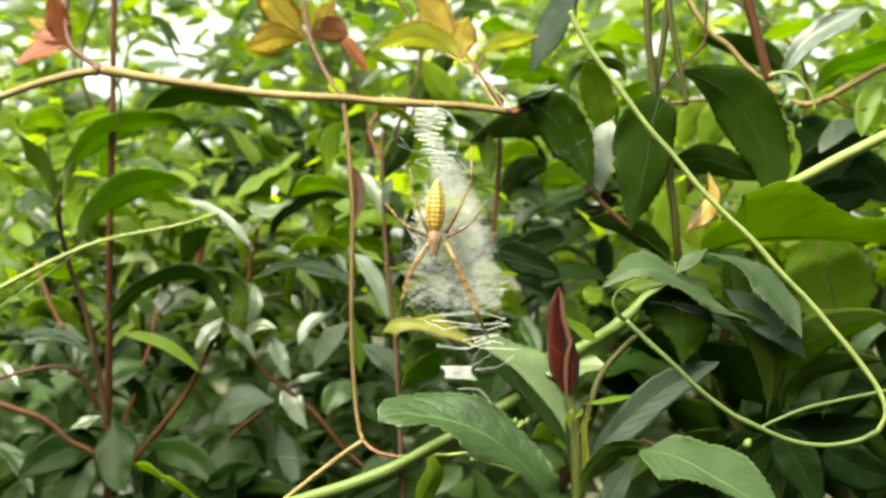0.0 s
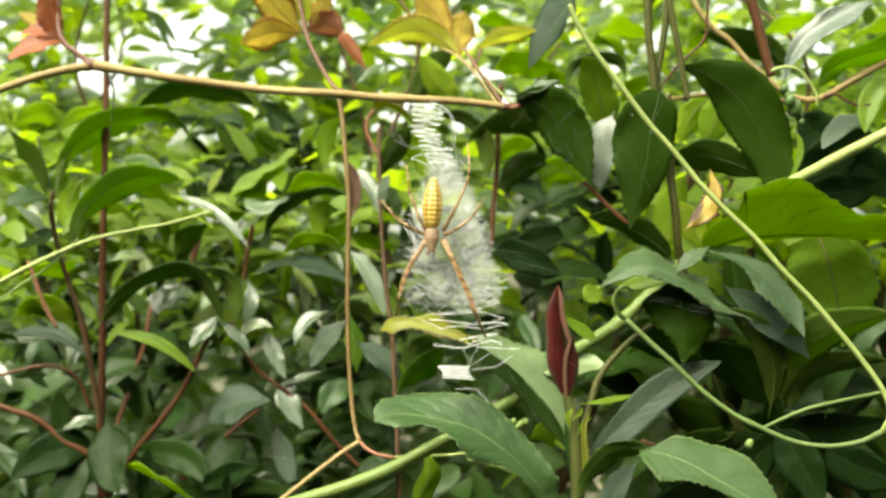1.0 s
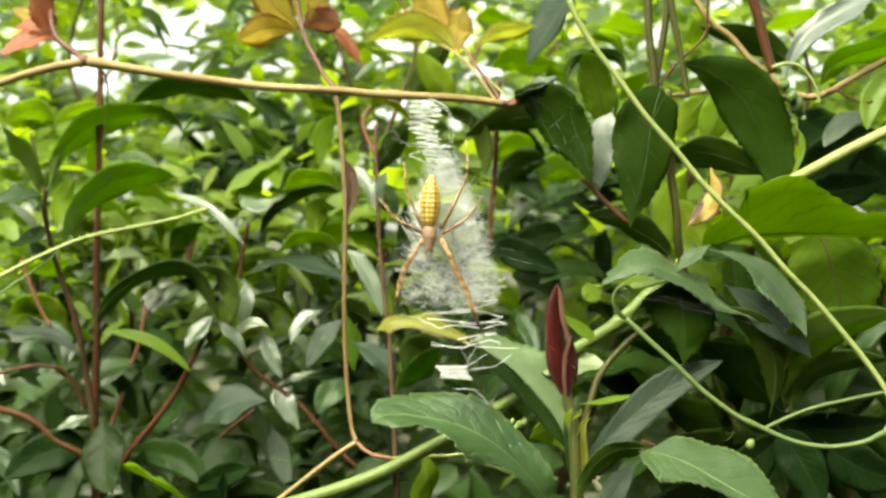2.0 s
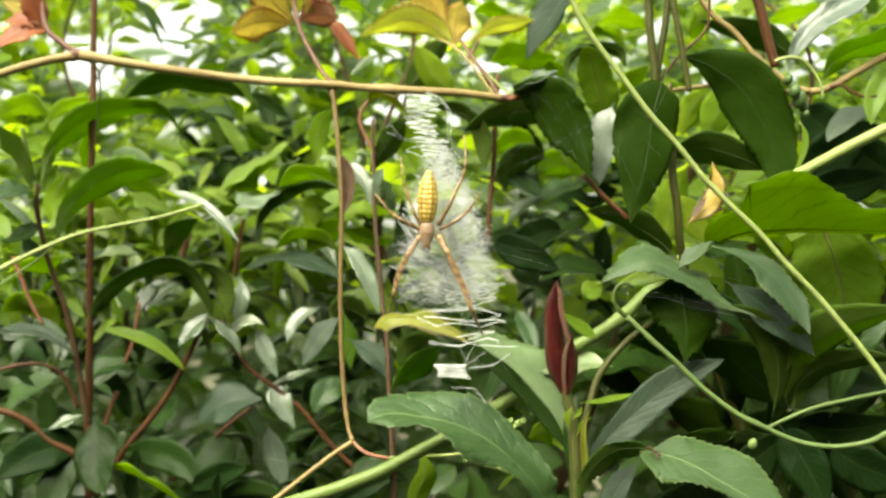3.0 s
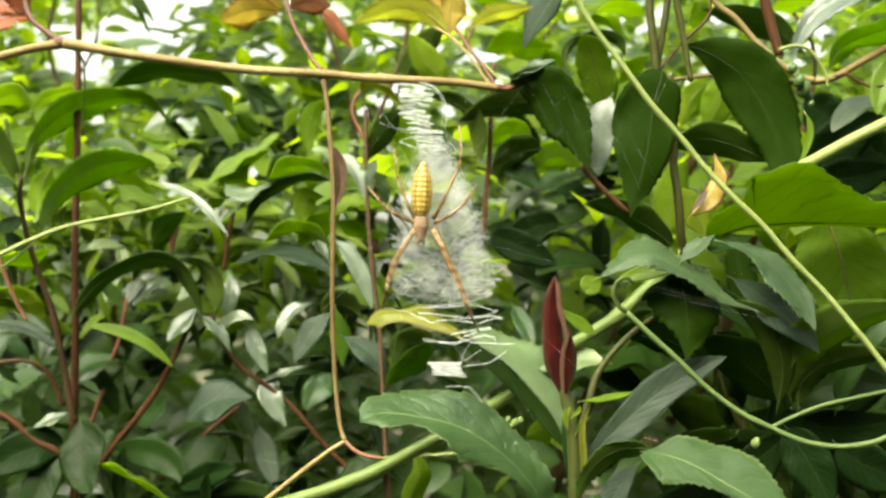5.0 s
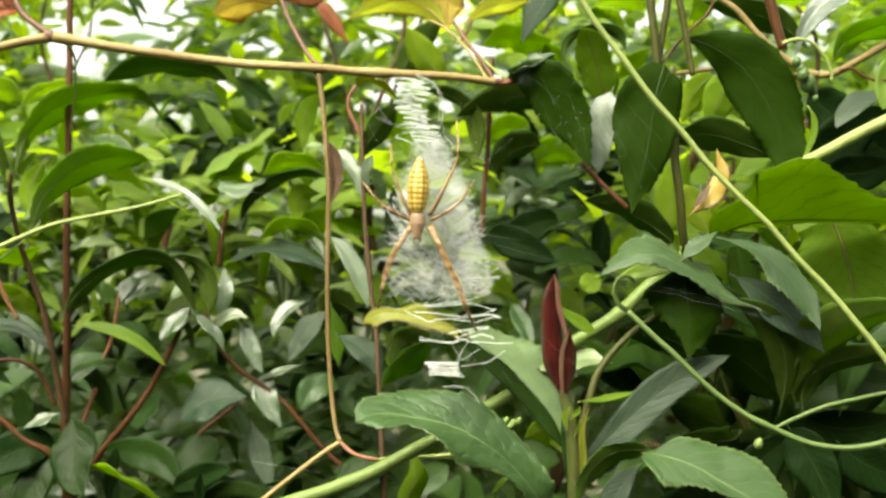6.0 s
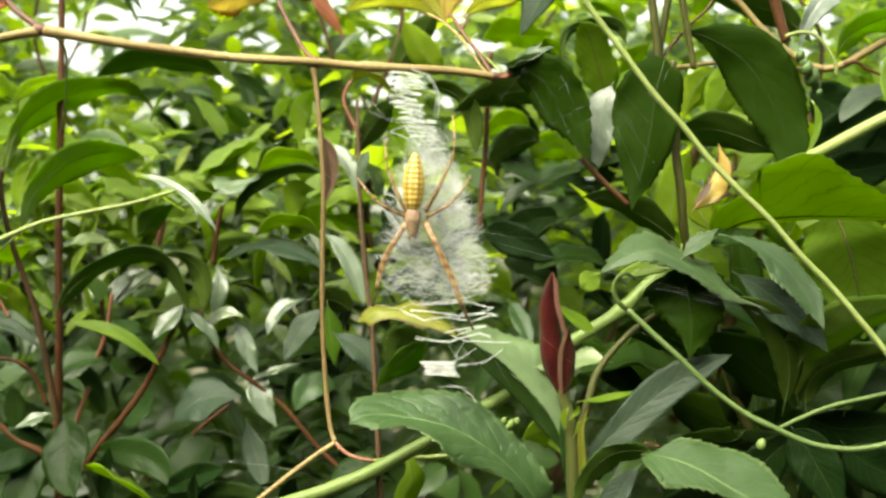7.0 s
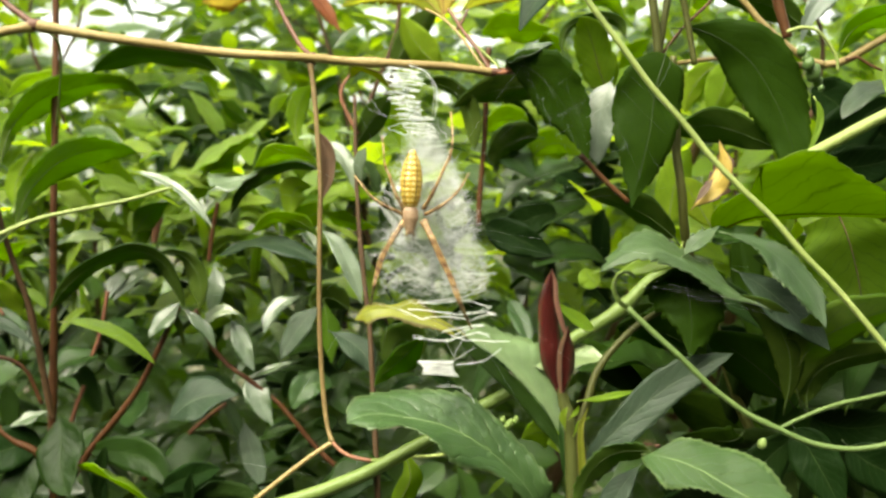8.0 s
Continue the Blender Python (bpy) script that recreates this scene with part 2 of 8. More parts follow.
HEDGE_YOUNG = leaf_material("hedge_young_leaf", (0.14, 0.24, 0.018), (0.52, 0.72, 0.020), 0.55, 0.40, (0.15, 0.25, 0.05), island=True)
TAN = stem_material("vine_bark", (0.23, 0.165, 0.06), (0.36, 0.275, 0.12), 0.5)
HANGING = stem_material("hanging_stem_bark", (0.125, 0.082, 0.028), (0.20, 0.140, 0.055), 0.5)
TAN_RED = stem_material("twig_tan_red", (0.105, 0.048, 0.032), (0.165, 0.080, 0.050), 0.5)
GREEN_STEM = stem_material("stem_green", (0.12, 0.18, 0.042), (0.17, 0.24, 0.065), 0.45)
PALE_STEM = stem_material("stem_pale_green", (0.23, 0.29, 0.085), (0.30, 0.36, 0.12), 0.42)
BUD_STEM = stem_material("stem_bud_green", (0.052, 0.062, 0.013), (0.085, 0.095, 0.022), 0.5)
# Loop's shade put into colour: a darker, also greener copy of PALE_STEM.
SHADED_STEM = stem_material("stem_shaded_green", (0.075, 0.125, 0.033), (0.110, 0.165, 0.048), 0.45)
OLIVE_STEM = stem_material("stem_olive", (0.046, 0.052, 0.009), (0.074, 0.076, 0.015), 0.55)
RED_STEM = stem_material("stem_red_brown", (0.060, 0.021, 0.006), (0.098, 0.040, 0.013), 0.5)
DARK_STEM = stem_material("stem_dark_brown", (0.058, 0.031, 0.014), (0.095, 0.054, 0.025), 0.55)
PINK_STEM = stem_material("stem_pink", (0.20, 0.08, 0.045), (0.27, 0.13, 0.075), 0.5)


# ---- building helpers ----
def part(name, mesh, parent, label=""):
    """Links a mesh, built in world coordinates, as one object under a thing or a part."""
    mesh.transform(Matrix.Translation(-world_place(parent)))
    ob = new(name, mesh)
    ob.parent = parent
    return tagged(ob, label)


def world_place(ob):
    place = Vector(ob.location)
    while ob.parent:
        ob = ob.parent
        place += ob.location
    return place


def thing(name, place, label, category, group="", kind=""):
    ob = new(name)
    ob.location = place
    ob.empty_display_size = 0.01
    return tagged(ob, label, category, group, kind)


def mesh_from(name, verts, faces, materials, slots=None, uvs=None, smooth=True):
    mesh = bpy.data.meshes.new(name)
    mesh.from_pydata([tuple(v) for v in verts], [], [tuple(f) for f in faces])
    for mat in materials:
        mesh.materials.append(mat)
    if slots is not None:
        mesh.polygons.foreach_set("material_index", np.array(slots, dtype=np.int32))
    if smooth:
        mesh.polygons.foreach_set("use_smooth", np.ones(len(mesh.polygons), dtype=bool))
    if uvs is not None:
        layer = mesh.uv_layers.new(name="UVMap")
        index = np.zeros(len(mesh.loops), dtype=np.int32)
        mesh.loops.foreach_get("vertex_index", index)
        layer.data.foreach_set("uv", np.array(uvs, dtype=np.float32)[index].ravel())
    mesh.update()
    return mesh


def unit(v):
    return v / max(np.linalg.norm(v), 1e-12)


def spline(points, per=8):
    """A smooth line through the points."""
    p = np.array(points, float)
    if len(p) == 2:
        return np.array([p[0] + (p[1] - p[0]) * s for s in np.linspace(0, 1, per + 1)])
    ends = np.vstack([2 * p[0] - p[1], p, 2 * p[-1] - p[-2]])
    line = []
    for i in range(len(p) - 1):
        a, b, c, d = ends[i:i + 4]
        for s in np.arange(per) / per:
            line.append(0.5 * (2 * b + (c - a) * s + (2 * a - 5 * b + 4 * c - d) * s**2 + (3 * b - a - 3 * c + d) * s**3))
    line.append(p[-1])
    return np.array(line)


def tube_data(line, radii, sides):
    """Rings round a line, closed at both ends."""
    line = np.array(line, float)
    n = len(line)
    tangent = np.gradient(line, axis=0)
    up = np.array([0.13, 0.97, 0.21])
    verts, faces = [], []
    for i in range(n):
        t = unit(tangent[i])
        side = unit(np.cross(t, up))
        up = unit(np.cross(side, t))
        for k in range(sides):
            a = 2 * math.pi * k / sides
            verts.append(line[i] + radii[i] * (math.cos(a) * side + math.sin(a) * up))
    for i in range(n - 1):
        for k in range(sides):
            j = (k + 1) % sides
            faces.append((i * sides + k, i * sides + j, (i + 1) * sides + j, (i + 1) * sides + k))
    faces.append(tuple(range(sides))[::-1])
    faces.append(tuple((n - 1) * sides + k for k in range(sides)))
    return verts, faces


def stem(parent, name, points, r0, r1, mat, label="", sides=8, per=8, knots=0.06, nodes=()):
    """A tapering stem through the points; nodes: shares of its length where it swells."""
    line = spline(points, per)
    share = np.linspace(0, 1, len(line))
    radii = r0 + (r1 - r0) * share
    radii = radii * (1 + knots * np.array([noise.noise(Vector(p) * 180) for p in line]))
    for s in nodes:
        radii = radii * (1 + 0.28 * np.exp(-((share - s) / 0.02) ** 2))
    verts, faces = tube_data(line, radii, sides)
    return part(name, mesh_from(name, verts, faces, [mat]), parent, label)


def leaf_mesh(base, mid, tip, width, lift, yaw=0, kinds=MATURE, fold=12, peak=0.45, teeth=0, wave=0.07, droop=0.0, petiole=0.1, seed=0, bite=0.085, full=1.45):
    """A leaf blade with two faces, a rim and a raised rib. lift: 0 stands facing -y, 90 lies flat, over 90 shows its underside to -y."""
    base, mid, tip = (np.array(p, float) for p in (base, mid, tip))
    bend = 2 * mid - (base + tip) / 2
    up_lean, turn = radians(lift), radians(yaw)
    facing = np.array([math.sin(turn) * math.cos(up_lean), -math.cos(turn) * math.cos(up_lean), math.sin(up_lean)])
    count = max(24, teeth * 4)
    cols = 4
    rng = random.Random(seed + int(abs(base[0]) * 1e5) + int(abs(tip[2]) * 1e5))
    phase = rng.uniform(0, 6.28)
    a, b = full * peak, full * (1 - peak)
    size = [1 + 0.5 * rng.uniform(-1, 1) for k in range(max(teeth, 1) + 2)]
    top = peak**a * (1 - peak) ** b
    long = np.linalg.norm(tip - base)
    thick = 0.00022
    verts, uvs, faces, slots = [], [], [], []
    per = 2 * cols + 1
    ribs = []
    for i in range(count + 1):
        u = i / count
        notch = u * teeth + 0.45 * noise.noise(Vector((u * 6, phase, 0)))
        p = (1 - u) ** 2 * base + 2 * u * (1 - u) * bend + u * u * tip
        t = unit(2 * (1 - u) * (bend - base) + 2 * u * (tip - bend))
        n = unit(facing - t * facing.dot(t))
        s = np.cross(t, n)
        ribs.append((p, t, n))
        half = width / 2 * max(0.012, (u**a * (1 - u) ** b) / top if 0 < u < 1 else 0)
        for j in range(-cols, cols + 1):
            v = j / cols
            out = half * v
            if teeth and abs(j) == cols and 0.06 < u < 0.97:
                out *= 1 + bite * size[max(0, int(notch)) + (j > 0)] * ((notch + 0.4 * (j > 0)) % 1.0 - 0.5)
            if abs(j) == cols:
                out *= 1 + 0.05 * noise.noise(Vector((u * 7, v * 3, phase))) + 0.04 * noise.noise(Vector((u * 23, v * 5, phase)))
            high = half * abs(v) * math.sin(radians(fold)) - droop * width * v * v
            high += wave * half * v * v * math.sin(6.28 * u * 2.3 + phase + v)
            high += 0.11 * half * abs(v) * noise.noise(Vector((u * 8, v * 2.5, phase + 3)))
            q = p + s * out * math.cos(radians(fold)) + n * high
            verts.append(q)
            uvs.append((u, 0.5 + 0.5 * v))
    m = len(verts)
    for i in range(count + 1):
        for j in range(per):
            verts.append(verts[i * per + j] - ribs[i][2] * thick)
            uvs.append(uvs[i * per + j])
    for i in range(count):
        for j in range(per - 1):
            q = (i * per + j, i * per + j + 1, (i + 1) * per + j + 1, (i + 1) * per + j)
            faces.append(q)
            slots.append(0)
            faces.append(tuple(k + m for k in q[::-1]))
            slots.append(1)
        for j in (0, per - 1):
            k, l = i * per + j, (i + 1) * per + j
            faces.append((k, l, l + m, k + m) if j == 0 else (l, k, k + m, l + m))
            slots.append(0)
    thin = min(0.0005, max(0.00018, width * 0.013))
    line, radii = [], []
    if petiole:
        p, t, n = ribs[0]
        line.append(p - t * long * petiole - n * long * petiole * 0.25)
        radii.append(thin * 1.15)
    for i in range(0, int(count * 0.93), 2):
        line.append(ribs[i][0] - ribs[i][2] * thick * 0.8)
        radii.append(thin * (1.1 - i / count))
    tv, tf = tube_data(line, radii, 5)
    return mesh_from("leaf", verts, faces, kinds[:2], slots, uvs), mesh_from("midrib", tv, tf, [kinds[2]])


def leaf(parent, base, mid, tip, width, lift, yaw=0, name="leaf", label="", **options):
    surface, rib = leaf_mesh(base, mid, tip, width, lift, yaw, **options)
    ob = part(name, surface, parent, label)
    part("midrib", rib, ob)
    return ob


def blade(parent, spine, low, high, lift, yaw=0, name="leaf", label="", kinds=MATURE, fold=10, teeth=0, bite=0.3, wave=0.08, rib=True, petiole=0.06, lean=0, cup=0):
    """A leaf along a curved spine with its own half-widths (mm) on both sides. lift as for leaf_mesh; lean: how far the lift changes to the tip; cup: how far the section curves;
    bite: depth of a tooth as a share of a tooth's length."""
    low, high = np.array(low) / 1000, np.array(high) / 1000
    per = max(6, math.ceil(teeth * 5 / (len(spine) - 1)))
    rows = spline(np.column_stack([np.array(spine, float), low, high]), per)
    line, halves = rows[:, :3], np.maximum(rows[:, 3:], 0.00004)
    steps = np.linalg.norm(np.diff(line, axis=0), axis=1)
    share = np.concatenate([[0], np.cumsum(steps)])
    long = share[-1]
    share = share / long
    turn = radians(yaw)
    tangent = np.gradient(line, axis=0)
    rng = random.Random(int(abs(line[0][0]) * 1e5) + int(abs(line[-1][2]) * 1e5))
    phase = rng.uniform(0, 6.28)
    cols, thick = 5, 0.0002
    per_row = 2 * cols + 1
    tooth = long / max(teeth, 1)
    size = [rng.uniform(0.55, 1.4) for k in range(2 * teeth + 8)]
    wide = max(low.max(), high.max())
    verts, uvs, faces, slots, ribs = [], [], [], [], []
    for u, p, t, (lo, hi) in zip(share, line, tangent, halves):
        up_lean = radians(lift + lean * u)
        facing = np.array([math.sin(turn) * math.cos(up_lean), -math.cos(turn) * math.cos(up_lean), math.sin(up_lean)])
        t = unit(t)
        n = unit(facing - t * facing.dot(t))
        s = np.cross(t, n)
        ribs.append((p, t, n))
        notch = u * teeth + 0.5 * noise.noise(Vector((u * 6, phase, 0)))
        for j in range(-cols, cols + 1):
            v = j / cols
            half = hi if v > 0 else lo
            out, ahead = half * v, 0.0
            if abs(j) == cols:
                edge = 1.0 if v > 0 else -1.0
                if teeth and 0.05 < u < 0.97:
                    cut = (notch + 0.4 * (j > 0)) % 1.0
                    depth = min(bite * tooth, 0.35 * half) * size[int(max(0, notch)) * 2 + (j > 0)]
                    out += edge * depth * (cut - 0.5)
                    ahead = 0.5 * depth * cut
                out *= 1 + 0.04 * noise.noise(Vector((u * 7, v * 3, phase))) + 0.03 * noise.noise(Vector((u * 23, v * 5, phase)))
            high_up = half * abs(v) * math.sin(radians(fold)) + cup * half * v * v
            high_up += wave * wide * v * v * math.sin(6.28 * u * 2.3 + phase + v) * min(1, 2 * half / wide)
            high_up += 0.10 * half * abs(v) * noise.noise(Vector((u * 8, v * 2.5, phase + 3)))
            verts.append(p + t * ahead + s * out * math.cos(radians(fold)) + n * high_up)
            uvs.append((u, 0.5 + 0.5 * v))
    m, count = len(verts), len(line) - 1
    for i in range(count + 1):
        for j in range(per_row):
            verts.append(verts[i * per_row + j] - ribs[i][2] * thick)
            uvs.append(uvs[i * per_row + j])
    for i in range(count):
        for j in range(per_row - 1):
            q = (i * per_row + j, i * per_row + j + 1, (i + 1) * per_row + j + 1, (i + 1) * per_row + j)
            faces += [q, tuple(k + m for k in q[::-1])]
            slots += [0, 1]
        for j in (0, per_row - 1):
            k, l = i * per_row + j, (i + 1) * per_row + j
            faces.append((k, l, l + m, k + m) if j == 0 else (l, k, k + m, l + m))
            slots.append(0)
    ob = part(name, mesh_from(name, verts, faces, kinds[:2], slots, uvs), parent, label)
    if rib:
        thin = min(0.00034, max(0.00014, wide * 0.018))
        p, t, n = ribs[0]
        core, radii = [p - t * long * petiole - n * long * petiole * 0.25], [thin * 1.15]
        for i in range(0, int(count * 0.93), 2):
            core.append(ribs[i][0] - ribs[i][2] * thick * 0.8)
            radii.append(thin * (1.1 - i / count))
        tv, tf = tube_data(core, radii, 5)
        part("midrib", mesh_from("midrib", tv, tf, [kinds[2]]), ob)
    return ob


def swarm(name, parent, leaves, mat, kind="stuff", label=""):
    """Many small folded blades in one mesh; leaves: rows of base, direction, normal, length, width, bend."""
    us = (0.0, 0.12, 0.3, 0.5, 0.7, 0.88, 1.0)
    ws = (0.02, 0.55, 0.95, 1.0, 0.72, 0.3, 0.0)
    rows = len(us)
    verts, uvs, faces = [], [], []
    for base, way, normal, long, wide, bend in leaves:
        k = len(verts)
        way = unit(way)
        normal = unit(normal - way * normal.dot(way))
        side = np.cross(way, normal)
        for u, w in zip(us, ws):
            p = base + way * long * u + normal * (bend * long * u * u)
            lifted = normal * (0.16 * wide * w)
            verts += [p - side * (wide / 2 * w) + lifted, p, p + side * (wide / 2 * w) + lifted]
            uvs += [(u, 0), (u, 0.5), (u, 1)]
        for i in range(rows - 1):
            for j in (0, 1):
                q = k + i * 3 + j
                faces.append((q, q + 1, q + 4, q + 3))
    ob = part(name, mesh_from(name, verts, faces, [mat], None, uvs), parent, label)
    if kind:
        tagged(ob, kind=kind)
    return ob


# ---- ground ----
def soil_material():
    mat, tree, bsdf = shader("soil", 0.9)
    place = tree.nodes.new("ShaderNodeNewGeometry")
    coarse = node(tree, "ShaderNodeTexNoise", Scale=1.3, Detail=6.0)
    fine = node(tree, "ShaderNodeTexNoise", Scale=60.0, Detail=6.0)
    for tex in (coarse, fine):
        tree.links.new(place.outputs["Position"], tex.inputs["Vector"])
    body = ramp(tree, coarse.outputs["Fac"], [(0.35, (0.09, 0.06, 0.035)), (0.65, (0.08, 0.11, 0.03))]).outputs[0]
    tree.links.new(mix(tree, fine.outputs["Fac"], body, (0.05, 0.04, 0.025)), bsdf.inputs["Base Color"])
    bump = node(tree, "ShaderNodeBump", Strength=0.8, Distance=0.01)
    tree.links.new(fine.outputs["Fac"], bump.inputs["Height"])
    tree.links.new(bump.outputs[0], bsdf.inputs["Normal"])
    return mat


def build_ground():
    steps = [-900, -200, -40, -10, -4, -2, -1, -0.5, 0, 0.5, 1, 2, 4, 10, 40, 200, 900]
    verts = [(x, y, 0.02 * noise.noise(Vector((x, y, 0)) * 1.7) if abs(x) < 5 and abs(y) < 5 else 0.0) for y in steps for x in steps]
    n = len(steps)
    faces = [(j * n + i, j * n + i + 1, (j + 1) * n + i + 1, (j + 1) * n + i) for j in range(n - 1) for i in range(n - 1)]
    ground = new("ground", mesh_from("ground", verts, faces, [soil_material()]))
    tagged(ground, "bare brown soil with thin green growth under the hedge", "ground", kind="structure")


build_ground()


def build_backdrop():
    """Added unseen wall in hedge colours; closes the place behind the viewer, blocks low sky."""
    mat, tree, bsdf = shader("sky_blocking_wall", 0.7)
    place = tree.nodes.new("ShaderNodeNewGeometry")
    cells = node(tree, "ShaderNodeTexVoronoi", Scale=28.0)
    clumps = node(tree, "ShaderNodeTexNoise", Scale=4.0, Detail=4.0)
    for tex in (cells, clumps):
        tree.links.new(place.outputs["Position"], tex.inputs["Vector"])
    leaves = ramp(tree, cells.outputs["Distance"], [(0.1, (0.06, 0.11, 0.02)), (0.7, (0.015, 0.03, 0.008))]).outputs[0]
    tree.links.new(mix(tree, clumps.outputs["Fac"], leaves, (0.03, 0.06, 0.012)), bsdf.inputs["Base Color"])
    bump = node(tree, "ShaderNodeBump", Strength=1.0, Distance=0.05)
    tree.links.new(cells.outputs["Distance"], bump.inputs["Height"])
    tree.links.new(bump.outputs[0], bsdf.inputs["Normal"])
    verts, faces = [], []
    turns, levels = 36, 14
    for ring in (0, 1):
        for i in range(turns + 1):
            a = radians(175 + 190 * i / turns)
            for j in range(levels + 1):
                z = 2.0 * j / levels
                r = 1.9 + 0.35 * ring + 0.10 * noise.noise(Vector((i * 0.7, j * 0.6, ring * 9)))
                verts.append((r * math.cos(a), 0.2 + r * math.sin(a), z + (0.12 * noise.noise(Vector((i * 1.3, 5, ring))) if j == levels else 0) - 0.02))
    n, m = levels + 1, (turns + 1) * (levels + 1)
    for i in range(turns):
        for j in range(levels):
            q = (i * n + j, (i + 1) * n + j, (i + 1) * n + j + 1, i * n + j + 1)
            faces += [q, tuple(k + m for k in q[::-1])]
        q = (i * n + levels, (i + 1) * n + levels, (i + 1) * n + levels + m, i * n + levels + m)
        faces.append(q)
    tagged(new("backdrop", mesh_from("backdrop", verts, faces, [mat])), "added unseen green wall that keeps low sky light off the leaves", "hedge", kind="structure")


build_backdrop()

# ---- the plants near the web ----
woody_vine = thing("woody_vine", (-0.102, 0.038, 1.055), "tan woody vine with yellow and red serrated leaflets", "vine")
climbing_vine = thing("climbing_vine", (0.05, 0.02, 0.98), "pale green climbing vine with long looping tendrils", "vine")
budding_shrub = thing("budding_shrub", (0.04, 0.03, 0.0), "green shrub with rolled dark red bud and glossy serrated leaves", "shrub", "hedge shrubs")
broadleaf_shrub = thing("broadleaf_shrub", (0.09, 0.05, 0.0), "shrub with broad dark green leaves on olive stems", "shrub", "hedge shrubs")
red_stemmed_shrub = thing("red_stemmed_shrub", (-0.1, 0.09, 0.0), "evergreen shrub with reddish stems and glossy arching leaves", "shrub", "hedge shrubs")
upright_shrub = thing("upright_shrub", (0.0, 0.07, 0.0), "thin dark-stemmed shrub with mixed green leaves behind the web", "shrub", "hedge shrubs")

# woody vine
stem(woody_vine, 'main_stem', [(-0.1548, 0.0360, 1.0379), (-0.1296, 0.0365, 1.0472), (-0.1203, 0.0370, 1.0505), (-0.1110, 0.0375, 1.0530), (-0.1025, 0.0380, 1.0545)], 0.00106, 0.00130, TAN, nodes=(0.97,))
stem(woody_vine, 'main_stem', [(-0.1028, 0.0380, 1.0548), (-0.0832, 0.0393, 1.0516), (-0.0677, 0.0407, 1.0495), (-0.0506, 0.0420, 1.0476), (-0.0308, 0.0433, 1.0466), (-0.0211, 0.0447, 1.0458), (-0.0054, 0.0460, 1.0451), (0.0056, 0.0473, 1.0446), (0.0135, 0.0487, 1.0438), (0.0167, 0.0500, 1.0435)], 0.00130, 0.00103, TAN, nodes=(0.02, 0.6, 0.98))
stem(woody_vine, 'shoot', [(0.0167, 0.0500, 1.0435), (0.0214, 0.0510, 1.0436), (0.0270, 0.0520, 1.0442)], 0.00087, 0.00048, TAN_RED)
stem(woody_vine, 'hanging_stem', [(-0.0309, 0.0440, 1.0454), (-0.0295, 0.0420, 1.0365), (-0.0283, 0.0400, 1.0254), (-0.0273, 0.0380, 1.0128), (-0.0272, 0.0360, 0.9990), (-0.0270, 0.0340, 0.9838), (-0.0264, 0.0320, 0.9718), (-0.0253, 0.0300, 0.9600), (-0.0240, 0.0280, 0.9520), (-0.0225, 0.0260, 0.9484)], 0.00074, 0.00059, HANGING, nodes=(0.01, 0.99))
stem(woody_vine, 'rootlet', [(-0.0225, 0.0260, 0.9484), (-0.0266, 0.0245, 0.9459), (-0.0323, 0.0230, 0.9417), (-0.0386, 0.0215, 0.9368), (-0.0456, 0.0200, 0.9313)], 0.00059, 0.00065, TAN)
stem(woody_vine, 'rootlet', [(-0.0225, 0.0260, 0.9484), (-0.0199, 0.0240, 0.9465), (-0.0168, 0.0220, 0.9455), (-0.0122, 0.0200, 0.9450)], 0.00052, 0.00050, PINK_STEM)
stem(woody_vine, 'rootlet', [(-0.0122, 0.0200, 0.9450), (-0.0070, 0.0290, 0.9441), (-0.0001, 0.0380, 0.9429), (0.0068, 0.0360, 0.9439), (0.0100, 0.0340, 0.9438)], 0.00050, 0.00042, PALE_STEM)
stem(woody_vine, 'shoot', [(-0.0309, 0.0440, 1.0473), (-0.0341, 0.0470, 1.0507), (-0.0381, 0.0500, 1.0572), (-0.0416, 0.0530, 1.0640), (-0.0438, 0.0560, 1.0712), (-0.0460, 0.0590, 1.0818), (-0.0474, 0.0620, 1.0976)], 0.00070, 0.00058, TAN_RED)
stem(woody_vine, 'shoot', [(-0.1025, 0.0380, 1.0551), (-0.1066, 0.0392, 1.0579), (-0.1113, 0.0403, 1.0616), (-0.1135, 0.0415, 1.0661), (-0.1142, 0.0427, 1.0736), (-0.1141, 0.0438, 1.0834), (-0.1143, 0.0450, 1.0982)], 0.00092, 0.00070, TAN_RED)
stem(woody_vine, 'tendril', [(-0.1033, 0.0400, 1.0547), (-0.1007, 0.0440, 1.0538), (-0.0997, 0.0480, 1.0513), (-0.1007, 0.0520, 1.0463), (-0.1026, 0.0560, 1.0404), (-0.1051, 0.0600, 1.0309)], 0.00039, 0.00025, GREEN_STEM)
stem(woody_vine, 'petiole', [(0.0167, 0.0500, 1.0437), (0.0126, 0.0540, 1.0508), (0.0093, 0.0580, 1.0556), (0.0071, 0.0620, 1.0596), (0.0046, 0.0660, 1.0637)], 0.00056, 0.00050, TAN_RED)
stem(woody_vine, 'petiole', [(0.0148, 0.0500, 1.0443), (0.0102, 0.0540, 1.0516), (0.0061, 0.0580, 1.0572), (0.0018, 0.0620, 1.0613), (-0.0017, 0.0660, 1.0638)], 0.00040, 0.00033, TAN)
stem(woody_vine, 'petiole', [(0.0190, 0.0500, 1.0445), (0.0142, 0.0580, 1.0506), (0.0092, 0.0660, 1.0562)], 0.00032, 0.00033, PALE_STEM)
stem(woody_vine, 'petiole', [(0.0070, 0.0660, 1.0579), (0.0091, 0.0670, 1.0614), (0.0108, 0.0680, 1.0658)], 0.00050, 0.00034, TAN_RED)
